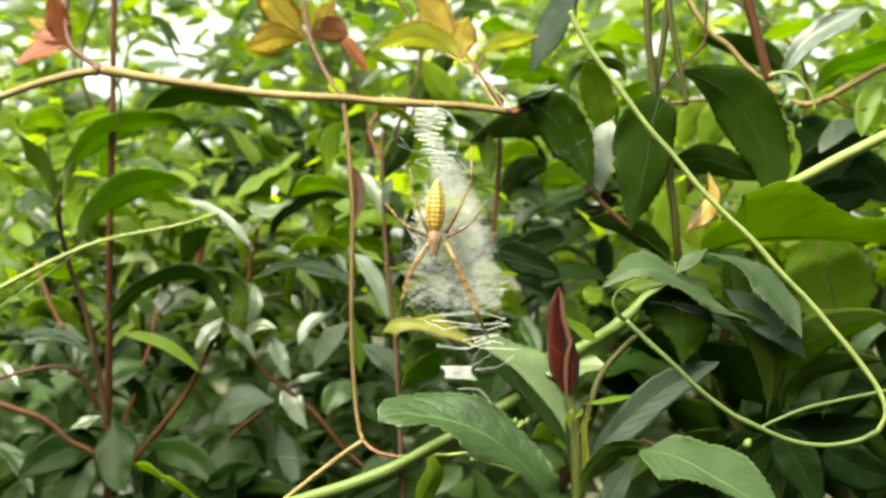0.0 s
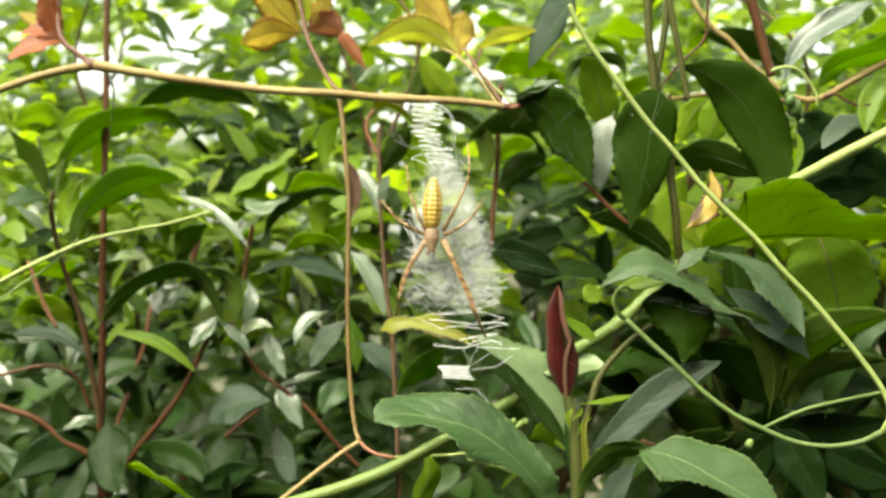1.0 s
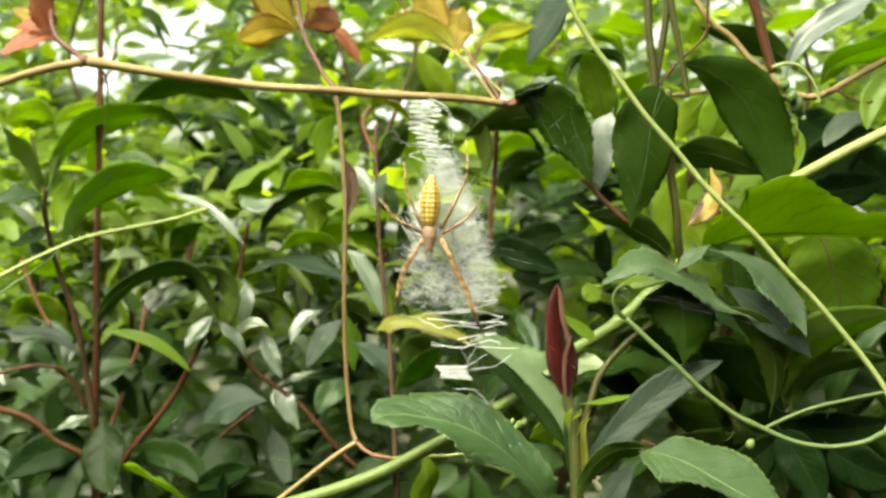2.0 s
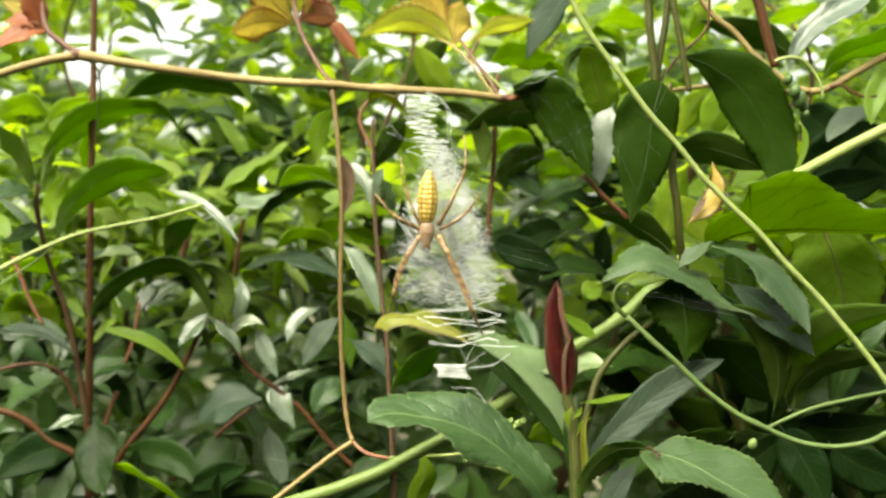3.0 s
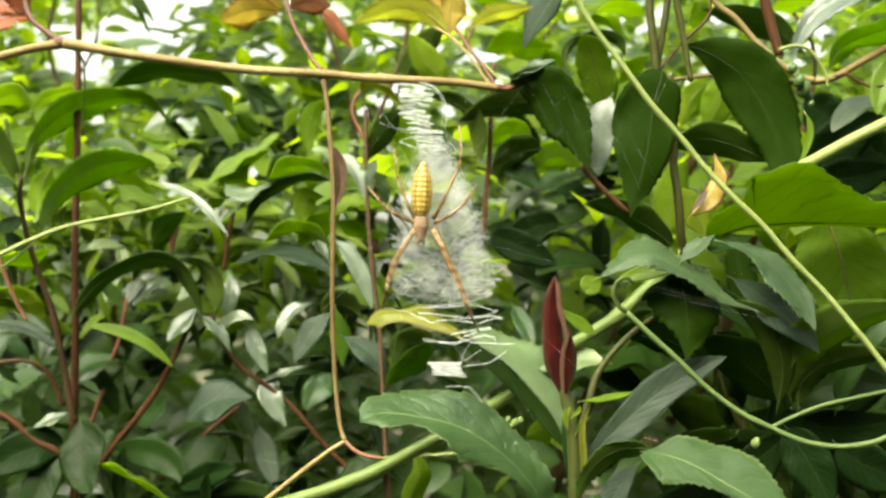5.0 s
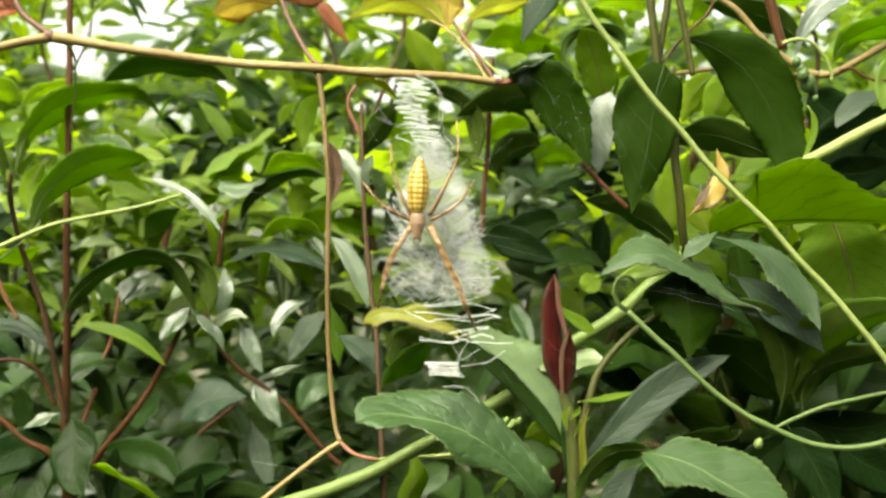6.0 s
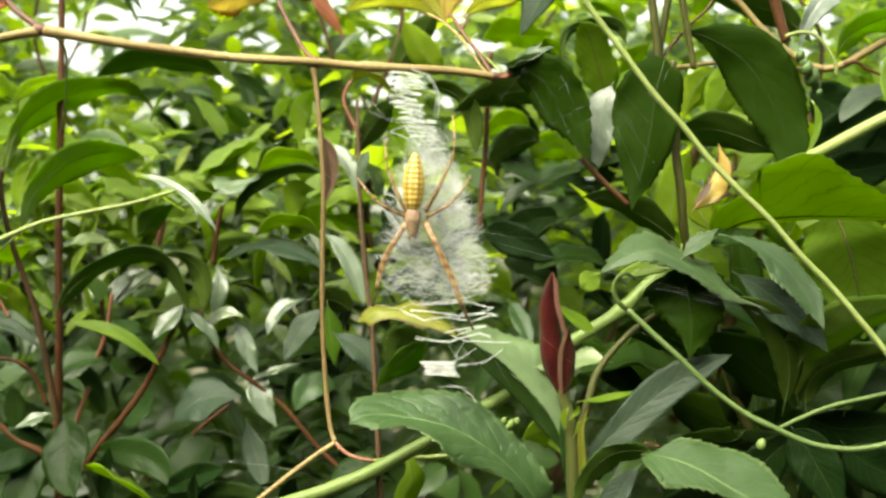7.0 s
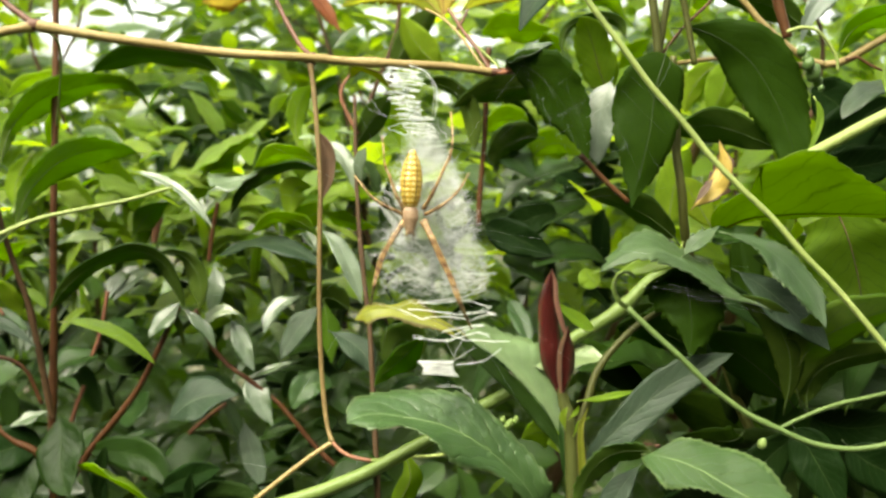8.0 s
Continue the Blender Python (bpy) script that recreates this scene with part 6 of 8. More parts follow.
blade(red_stemmed_shrub, [(-0.0974, 0.0840, 0.9897), (-0.1004, 0.0850, 0.9933), (-0.1063, 0.0860, 0.9951)], (0.00, 1.83, 0.00), (0.00, 1.55, 0.00), 48, 0, kinds=SILVER, fold=8)
blade(red_stemmed_shrub, [(-0.0484, 0.0840, 0.9951), (-0.0422, 0.0850, 0.9915), (-0.0378, 0.0860, 0.9861)], (0.00, 4.24, 0.00), (0.00, 2.71, 0.00), 130, 0, kinds=YOUNG, fold=8)
blade(red_stemmed_shrub, [(-0.0557, 0.0840, 1.0346), (-0.0604, 0.0850, 1.0374), (-0.0652, 0.0860, 1.0412)], (0.00, 3.87, 0.00), (0.00, 4.75, 0.00), 130, 0, kinds=YOUNG_DEEP, fold=8)
blade(red_stemmed_shrub, [(-0.0647, 0.0840, 1.0409), (-0.0677, 0.0850, 1.0456), (-0.0707, 0.0860, 1.0485)], (0.00, 3.73, 0.00), (0.00, 5.39, 0.00), 120, 0, kinds=YOUNG, fold=8)
blade(red_stemmed_shrub, [(-0.0295, 0.0840, 0.9862), (-0.0332, 0.0850, 0.9835), (-0.0397, 0.0860, 0.9843)], (0.00, 5.12, 0.00), (0.00, 7.35, 0.00), 120, 0, kinds=YOUNG_DEEP, fold=8)
blade(red_stemmed_shrub, [(-0.0733, 0.0820, 1.0187), (-0.0689, 0.0827, 1.0234), (-0.0628, 0.0833, 1.0277), (-0.0548, 0.0840, 1.0310)], (0.00, 2.10, 2.30, 0.00), (0.00, 6.67, 6.46, 0.00), 60, 0, kinds=LIME_HEDGE, fold=8)
blade(red_stemmed_shrub, [(-0.0793, 0.0830, 1.0191), (-0.0746, 0.0837, 1.0188), (-0.0702, 0.0843, 1.0163), (-0.0676, 0.0850, 1.0138)], (0.00, 3.15, 3.44, 0.00), (0.00, 5.39, 5.39, 0.00), 70, 0, kinds=LIME_HEDGE, fold=8)
blade(red_stemmed_shrub, [(-0.1014, 0.0820, 1.0191), (-0.0961, 0.0827, 1.0167), (-0.0909, 0.0833, 1.0140), (-0.0874, 0.0840, 1.0117)], (0.00, 3.06, 2.67, 0.00), (0.00, 10.77, 8.62, 0.00), 70, 0, kinds=LIME_HEDGE, fold=8)
blade(red_stemmed_shrub, [(-0.1138, 0.0825, 1.0138), (-0.1096, 0.0832, 1.0120), (-0.1065, 0.0838, 1.0092), (-0.1058, 0.0845, 1.0063)], (0.00, 3.80, 2.37, 0.00), (0.00, 7.54, 4.80, 0.00), 70, 0, kinds=LIME_HEDGE, fold=8)
blade(red_stemmed_shrub, [(-0.0908, 0.0820, 1.0209), (-0.0880, 0.0827, 1.0224), (-0.0842, 0.0833, 1.0249), (-0.0807, 0.0840, 1.0243)], (0.00, 2.69, 6.46, 0.00), (0.00, 3.77, 6.46, 0.00), 80, 0, kinds=LIME_HEDGE, fold=8)
blade(red_stemmed_shrub, [(-0.0886, 0.0900, 1.0363), (-0.0863, 0.0910, 1.0340), (-0.0847, 0.0920, 1.0310)], (0.00, 5.39, 0.00), (0.00, 5.39, 0.00), 80, 0, kinds=LIME_HEDGE, fold=8)
# upright shrub
stem(upright_shrub, 'main_stem', [(-0.0223, 0.0700, 1.0401), (-0.0216, 0.0671, 1.0229), (-0.0206, 0.0643, 1.0060), (-0.0188, 0.0614, 0.9894), (-0.0168, 0.0586, 0.9747), (-0.0157, 0.0557, 0.9603), (-0.0146, 0.0529, 0.9446), (-0.0135, 0.0500, 0.9260), (-0.0125, 0.0510, 0.9110), (-0.0115, 0.0530, 0.8860), (-0.0105, 0.0560, 0.8260), (-0.0095, 0.0600, 0.6760), (-0.0015, 0.0700, 0.3000), (-0.0035, 0.0700, -0.0100)], 0.00059, 0.00095, DARK_STEM, nodes=(0.2, 0.5))
stem(upright_shrub, 'branch', [(0.0160, 0.0700, 1.0535), (0.0153, 0.0700, 1.0416), (0.0147, 0.0700, 1.0264), (0.0136, 0.0700, 1.0146), (0.0130, 0.0700, 1.0028)], 0.00076, 0.00076, RED_STEM)
stem(upright_shrub, 'branch', [(-0.0214, 0.0700, 1.0291), (-0.0240, 0.0700, 1.0342), (-0.0262, 0.0700, 1.0393), (-0.0254, 0.0700, 1.0435), (-0.0223, 0.0700, 1.0473)], 0.00059, 0.00051, PINK_STEM)
leaf(upright_shrub, (-0.0236, 0.0900, 1.0364), (-0.0119, 0.0900, 1.0355), (-0.0083, 0.0900, 1.0229), 0.0103, 140, 0, kinds=YOUNG, label='bright leaf behind the web')
leaf(upright_shrub, (0.0011, 0.1000, 1.0527), (-0.0057, 0.1000, 1.0591), (-0.0113, 0.1000, 1.0687), 0.0108, 140, 0, kinds=YOUNG)
leaf(upright_shrub, (-0.0145, 0.1100, 1.0548), (-0.0082, 0.1100, 1.0651), (-0.0007, 0.1100, 1.0732), 0.0096, 150, 0, kinds=MATURE)
leaf(upright_shrub, (-0.0182, 0.1200, 1.0641), (-0.0114, 0.1200, 1.0625), (-0.0036, 0.1200, 1.0582), 0.0099, 140, 0, kinds=FRESH)
leaf(upright_shrub, (-0.0328, 0.0850, 1.0075), (-0.0382, 0.0850, 1.0058), (-0.0453, 0.0850, 0.9996), 0.0104, 130, 0, kinds=YOUNG)
# These two put the darkness behind the web into near-black leaf colour.
leaf(upright_shrub, (0.0150, 0.0780, 1.0030), (0.0235, 0.0765, 0.9995), (0.0346, 0.0750, 0.9944), 0.0103, -5, 0, kinds=SHADED)
leaf(upright_shrub, (0.0357, 0.0800, 1.0065), (0.0270, 0.0790, 1.0047), (0.0167, 0.0780, 0.9978), 0.0104, -5, 0, kinds=SHADED)
leaf(upright_shrub, (-0.0225, 0.0800, 1.0117), (-0.0286, 0.0800, 1.0126), (-0.0339, 0.0800, 1.0083), 0.0094, 60, 0, kinds=YOUNG)
leaf(upright_shrub, (-0.0028, 0.0700, 1.0437), (0.0083, 0.0680, 1.0389), (0.0120, 0.0660, 1.0240), 0.0088, 115, 0, kinds=MATURE)
leaf(upright_shrub, (-0.0251, 0.0800, 0.9786), (-0.0317, 0.0775, 0.9822), (-0.0357, 0.0750, 0.9788), 0.0097, 140, 0, kinds=MATURE)
leaf(upright_shrub, (-0.0035, 0.0700, 0.9656), (-0.0085, 0.0680, 0.9708), (-0.0133, 0.0660, 0.9643), 0.0123, 140, 0, kinds=MATURE)
leaf(upright_shrub, (-0.0296, 0.0750, 0.9565), (-0.0362, 0.0725, 0.9567), (-0.0400, 0.0700, 0.9502), 0.0093, 40, 20, kinds=MATURE)
leaf(upright_shrub, (-0.0250, 0.0800, 0.9595), (-0.0282, 0.0775, 0.9545), (-0.0244, 0.0750, 0.9480), 0.0076, 40, 0, kinds=DARK)
leaf(upright_shrub, (-0.0310, 0.0850, 0.9642), (-0.0377, 0.0825, 0.9679), (-0.0435, 0.0800, 0.9646), 0.0118, 60, 0, kinds=DARK)
leaf(upright_shrub, (-0.0135, 0.0500, 0.9387), (-0.0196, 0.0475, 0.9375), (-0.0272, 0.0450, 0.9316), 0.0099, 50, 0, kinds=DARK)
leaf(upright_shrub, (0.0219, 0.0800, 0.9813), (0.0252, 0.0750, 0.9756), (0.0276, 0.0700, 0.9691), 0.0060, 40, 0, kinds=MATURE)
leaf(upright_shrub, (0.0495, 0.0800, 0.9926), (0.0390, 0.0775, 0.9952), (0.0286, 0.0750, 0.9909), 0.0122, 60, 0, kinds=DARK)
leaf(upright_shrub, (0.0202, 0.0850, 0.9943), (0.0271, 0.0825, 0.9908), (0.0357, 0.0800, 0.9857), 0.0096, 50, 0, kinds=DARK)
leaf(upright_shrub, (0.0447, 0.0850, 1.0101), (0.0358, 0.0825, 1.0074), (0.0271, 0.0800, 1.0013), 0.0098, 50, 0, kinds=DARK)
leaf(upright_shrub, (0.0149, 0.0900, 1.0068), (0.0220, 0.0875, 1.0032), (0.0307, 0.0850, 1.0049), 0.0102, 50, 0, kinds=DARK)
leaf(upright_shrub, (0.0149, 0.0900, 1.0282), (0.0220, 0.0875, 1.0244), (0.0290, 0.0850, 1.0172), 0.0143, 60, 0, kinds=MATURE)
leaf(upright_shrub, (0.0275, 0.0950, 1.0160), (0.0346, 0.0925, 1.0194), (0.0433, 0.0900, 1.0210), 0.0137, 60, 0, kinds=MATURE)
leaf(upright_shrub, (0.0184, 0.0850, 1.0190), (0.0149, 0.0825, 1.0240), (0.0106, 0.0800, 1.0256), 0.0105, 60, 0, kinds=SILVER)
leaf(upright_shrub, (0.0307, 0.0850, 1.0295), (0.0219, 0.0825, 1.0275), (0.0167, 0.0800, 1.0204), 0.0131, 130, 0, kinds=MATURE)
leaf(upright_shrub, (0.0292, 0.0900, 1.0246), (0.0361, 0.0875, 1.0279), (0.0430, 0.0850, 1.0242), 0.0129, 130, 0, kinds=YOUNG)
leaf(upright_shrub, (0.0274, 0.0900, 1.0335), (0.0202, 0.0875, 1.0351), (0.0149, 0.0850, 1.0313), 0.0105, 130, 0, kinds=YOUNG)
# The next three leaves are coloured pale for the sky they reflect.
blade(upright_shrub, [(-0.0323, 0.0720, 1.0273), (-0.0277, 0.0707, 1.0244), (-0.0242, 0.0693, 1.0198), (-0.0220, 0.0680, 1.0129)], (0.00, 2.98, 2.42, 0.00), (0.00, 2.33, 1.73, 0.00), 46, 0, kinds=SHEEN_PAINT, fold=10, label='waxy leaf with sky sheen painted as pale colour')
blade(upright_shrub, [(-0.0193, 0.0600, 1.0145), (-0.0200, 0.0593, 1.0187), (-0.0190, 0.0587, 1.0220), (-0.0177, 0.0580, 1.0243)], (0.00, 1.50, 1.58, 0.00), (0.00, 1.58, 1.92, 0.00), 40, 0, kinds=SHEEN_PAINT, fold=10)
blade(upright_shrub, [(-0.0314, 0.0680, 1.0016), (-0.0272, 0.0670, 0.9977), (-0.0238, 0.0660, 0.9924), (-0.0211, 0.0650, 0.9863), (-0.0195, 0.0640, 0.9806)], (0.00, 2.51, 2.94, 1.70, 0.00), (0.00, 2.31, 2.92, 1.96, 0.00), 46, 10, kinds=SHEEN_PAINT, fold=12, label='pale leaf behind the hanging stem')
blade(upright_shrub, [(-0.0335, 0.0780, 1.0218), (-0.0404, 0.0767, 1.0242), (-0.0472, 0.0753, 1.0238), (-0.0523, 0.0740, 1.0199)], (0.00, 3.51, 3.65, 0.00), (0.00, 5.13, 5.66, 0.00), 120, 0, kinds=YOUNG, fold=10)
blade(upright_shrub, [(-0.0488, 0.0820, 1.0350), (-0.0468, 0.0810, 1.0392), (-0.0427, 0.0800, 1.0426)], (0.00, 1.83, 0.00), (0.00, 1.96, 0.00), 130, 0, kinds=LIME_HEDGE, fold=10)
blade(upright_shrub, [(-0.0406, 0.0800, 1.0273), (-0.0411, 0.0800, 1.0341), (-0.0395, 0.0800, 1.0403), (-0.0360, 0.0800, 1.0450)], (0.00, 2.65, 2.96, 0.00), (0.00, 2.56, 3.16, 0.00), 140, 0, kinds=YOUNG, fold=10)
blade(upright_shrub, [(-0.0234, 0.0700, 1.0236), (-0.0197, 0.0707, 1.0302), (-0.0156, 0.0713, 1.0358), (-0.0119, 0.0720, 1.0408)], (0.00, 3.66, 4.18, 0.00), (0.00, 2.63, 3.90, 0.00), 135, 0, kinds=MATURE, fold=10)
blade(upright_shrub, [(-0.0224, 0.0580, 1.0433), (-0.0199, 0.0567, 1.0454), (-0.0143, 0.0553, 1.0428), (-0.0072, 0.0540, 1.0370)], (0.00, 3.77, 4.85, 0.00), (0.00, 2.37, 3.42, 0.00), 100, 0, kinds=OLIVE, fold=16)
blade(upright_shrub, [(-0.0310, 0.0700, 0.9810), (-0.0296, 0.0690, 0.9729), (-0.0286, 0.0680, 0.9636)], (0.00, 3.39, 0.00), (0.00, 3.42, 0.00), 140, 0, kinds=YOUNG_DEEP, fold=10)
blade(upright_shrub, [(-0.0276, 0.0600, 0.9734), (-0.0235, 0.0590, 0.9715), (-0.0190, 0.0580, 0.9683), (-0.0163, 0.0570, 0.9646), (-0.0152, 0.0560, 0.9613)], (0.00, 2.14, 4.11, 1.65, 0.00), (0.00, 3.12, 4.47, 2.54, 0.00), 46, 0, kinds=GREY, fold=10)
blade(upright_shrub, [(-0.0361, 0.0800, 1.0149), (-0.0409, 0.0800, 1.0142), (-0.0427, 0.0800, 1.0084), (-0.0420, 0.0800, 1.0054)], (0.00, 4.54, 2.15, 0.00), (0.00, 4.72, 1.78, 0.00), 130, 0, kinds=YOUNG, fold=10)
blade(upright_shrub, [(-0.0341, 0.0820, 1.0001), (-0.0398, 0.0807, 1.0043), (-0.0476, 0.0793, 1.0054), (-0.0548, 0.0780, 1.0004)], (0.00, 3.15, 3.13, 0.00), (0.00, 5.60, 4.60, 0.00), 120, 0, kinds=YOUNG, fold=10)
blade(upright_shrub, [(-0.0318, 0.0680, 1.0096), (-0.0296, 0.0673, 1.0164), (-0.0302, 0.0667, 1.0241), (-0.0332, 0.0660, 1.0305)], (0.00, 1.87, 2.79, 0.00), (0.00, 2.34, 2.95, 0.00), 15, 0, kinds=BROWN, fold=34, label='brown withered curled leaf')
blade(upright_shrub, [(-0.0051, 0.0300, 0.9460), (-0.0033, 0.0300, 0.9392), (-0.0059, 0.0300, 0.9331), (-0.0069, 0.0300, 0.9256)], (0.00, 2.53, 2.44, 0.00), (0.00, 3.13, 3.31, 0.00), 148, 0, kinds=YOUNG, fold=16)
blade(upright_shrub, [(-0.0009, 0.0500, 0.9734), (-0.0065, 0.0500, 0.9677), (-0.0122, 0.0500, 0.9628), (-0.0146, 0.0500, 0.9596)], (0.00, 3.13, 1.73, 0.00), (0.00, 5.67, 2.57, 0.00), 140, 0, kinds=YOUNG_DEEP, fold=10)


def fill_leaves(parent, count, seed, box, size, kinds, lifts):
    """Small leaves on the outer twigs of a shrub, between its larger ones."""
    rng = random.Random(seed)
    for k in range(count):
        base = np.array([rng.uniform(*box[0]), rng.uniform(*box[1]), rng.uniform(*box[2])])
        base[1] += 0.28 * (base[2] - 0.94)
        long = rng.uniform(*size)
        turn = rng.uniform(0, 6.283)
        way = unit(np.array([math.cos(turn), rng.uniform(-0.7, 0.2), 0.75 * math.sin(turn) - 0.15]))
        tip = base + way * long
        mid = (base + tip) / 2 + np.array([0, 0, long * rng.uniform(0.02, 0.16)])
        surface, rib = leaf_mesh(base, mid, tip, long * rng.uniform(0.25, 0.40), rng.choice(lifts) + rng.uniform(-12, 12), rng.uniform(-40, 40), kinds=rng.choice(kinds), fold=rng.uniform(8, 34), peak=rng.uniform(0.38, 0.52), seed=seed + k)
        part("leaf", surface, parent)


# Darker kinds in these sets put shade between the twigs into leaf colour.
fill_leaves(red_stemmed_shrub, 190, 31, ((-0.17, -0.02), (0.088, 0.116), (0.915, 0.985)), (0.009, 0.020), (MATURE, SILVER, DARK, SHADED, DARK, MATURE), (25, 40, 55, 65, 80, 130))
# Foot of the shrub: its shade is a cluster of near-black leaves.
fill_leaves(red_stemmed_shrub, 24, 37, ((-0.10, -0.025), (0.066, 0.080), (0.902, 0.930)), (0.014, 0.024), (SHADED, SHADED, SHADED), (-15, 0, 15, 150))
fill_leaves(red_stemmed_shrub, 170, 32, ((-0.17, -0.015), (0.088, 0.112), (0.972, 1.035)), (0.009, 0.020), (YOUNG, LIME_HEDGE, SILVER, YOUNG, PALE), (40, 50, 65, 75, 150))
fill_leaves(upright_shrub, 110, 33, ((-0.03, 0.07), (0.084, 0.11), (0.95, 1.035)), (0.011, 0.023), (DARK, MATURE, DARK, SHADED, SHADED, SILVER), (10, 30, 50, 65, 80, 130))
fill_leaves(red_stemmed_shrub, 45, 35, ((-0.098, -0.045), (0.10, 0.125), (1.026, 1.05)), (0.010, 0.018), (MATURE, DARK, SHADED, FRESH), (0, 20, 40, 150))
fill_leaves(red_stemmed_shrub, 95, 36, ((-0.155, -0.034), (0.084, 0.1), (0.985, 1.018)), (0.011, 0.021), (YOUNG, PALE, LIME_HEDGE, SILVER, YOUNG), (50, 60, 70, 80))
# Shade under the broad leaves is painted with these dark kinds.
fill_leaves(broadleaf_shrub, 40, 34, ((0.06, 0.16), (0.05, 0.08), (0.92, 0.985)), (0.022, 0.036), (SHADED, SHADED, DARK), (-20, -10, 150, 165))


def berry(parent, place, r, mat, name="berry"):
    """A small bud, a little longer than wide, with a pointed end."""
    bm = bmesh.new()
    bmesh.ops.create_uvsphere(bm, u_segments=12, v_segments=8, radius=r)
    for v in bm.verts:
        v.co.z *= 1.15 + (0.25 if v.co.z > r * 0.9 else 0)
    bm.transform(Matrix.Translation(place) @ pose(0, 0, 0, 15, 20, 0))
    mesh = bpy.data.meshes.new(name)
    bm.to_mesh(mesh)
    bm.free()
    mesh.materials.append(mat)
    mesh.polygons.foreach_set("use_smooth", np.ones(len(mesh.polygons), dtype=bool))
    return part(name, mesh, parent)


BERRY = stem_material("green_berry", (0.06, 0.11, 0.03), (0.10, 0.16, 0.05), 0.4)
FLOWER_BUD = stem_material("flower_bud", (0.20, 0.29, 0.08), (0.28, 0.36, 0.13), 0.5)
berry(climbing_vine, (0.0949, 0.0360, 1.0459), 0.00122, BERRY)
berry(climbing_vine, (0.0966, 0.0360, 1.0426), 0.00152, BERRY)
berry(climbing_vine, (0.0983, 0.0380, 1.0406), 0.00199, BERRY)
berry(climbing_vine, (0.0997, 0.0360, 1.0366), 0.00076, BERRY)
berry(climbing_vine, (0.0970, 0.0400, 1.0448), 0.00108, BERRY)
berry(climbing_vine, (0.1000, 0.0400, 1.0389), 0.00123, BERRY)
berry(climbing_vine, (0.0196, 0.0260, 0.9541), 0.00084, FLOWER_BUD, 'flower_bud')
berry(climbing_vine, (0.0214, 0.0260, 0.9534), 0.00098, FLOWER_BUD, 'flower_bud')
berry(climbing_vine, (0.0228, 0.0260, 0.9541), 0.00084, FLOWER_BUD, 'flower_bud')
berry(climbing_vine, (0.0206, 0.0250, 0.9528), 0.00069, FLOWER_BUD, 'flower_bud')
berry(climbing_vine, (0.0836, 0.0300, 0.9481), 0.00119, FLOWER_BUD, 'flower_bud')


# ---- the hedge behind ----
def scatter(count, seed, box, size, droop, allow):
    rng = random.Random(seed)
    found = []
    while len(found) < count:
        p = np.array([rng.uniform(*box[0]), rng.uniform(*box[1]), rng.uniform(*box[2])])
        keep = rng.random()
        if keep > allow(p):
            continue
        turn = rng.uniform(0, 6.283)
        way = np.array([math.cos(turn), math.sin(turn) * 0.8 - 0.3, rng.uniform(-0.75, 0.55)])
        normal = np.array([rng.gauss(0, 0.45), rng.gauss(-0.55, 0.45), 0.9])
        long = rng.uniform(*size)
        found.append((p, way, normal, long, long * rng.uniform(0.36, 0.5), rng.uniform(-droop, 0.05)))
    return found


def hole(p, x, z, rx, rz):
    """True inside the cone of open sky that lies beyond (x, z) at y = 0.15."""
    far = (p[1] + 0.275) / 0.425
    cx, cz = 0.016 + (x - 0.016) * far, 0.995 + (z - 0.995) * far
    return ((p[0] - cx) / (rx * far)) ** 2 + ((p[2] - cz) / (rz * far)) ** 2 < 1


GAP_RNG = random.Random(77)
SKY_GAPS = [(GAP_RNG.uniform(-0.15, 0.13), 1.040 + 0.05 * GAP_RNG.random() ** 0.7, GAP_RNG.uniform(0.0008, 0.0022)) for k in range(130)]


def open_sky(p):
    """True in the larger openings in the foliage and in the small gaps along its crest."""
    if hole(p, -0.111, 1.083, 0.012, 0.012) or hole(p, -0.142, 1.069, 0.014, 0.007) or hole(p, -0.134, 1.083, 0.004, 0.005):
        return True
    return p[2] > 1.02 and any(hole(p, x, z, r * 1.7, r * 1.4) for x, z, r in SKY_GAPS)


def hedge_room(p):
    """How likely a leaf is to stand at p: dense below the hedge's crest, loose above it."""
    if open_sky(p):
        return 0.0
    crest = 1.06 + 0.02 * noise.noise(Vector(p) * 12) + 0.38 * (p[1] - 0.16)
    thin = min(1.0, max(0.48 + 6 * max(0.0, p[0] + 0.02), 1.0 - (p[2] - 0.965) / 0.05))
    return thin if p[2] < crest else 0.0


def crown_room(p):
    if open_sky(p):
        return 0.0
    return 0.8 if noise.noise(Vector(p) * 26) > -0.1 else 0.15


hedge = thing("hedge_shrub", (0.0, 0.2, 0.0), "dense evergreen hedge shrub with small glossy dark leaves", "shrub", "hedge shrubs")
hedge_side = [thing("hedge_shrub", (x, 0.2, 0.0), "dense evergreen hedge shrub with small glossy dark leaves", "shrub", "hedge shrubs") for x in (-0.62, 0.62)]


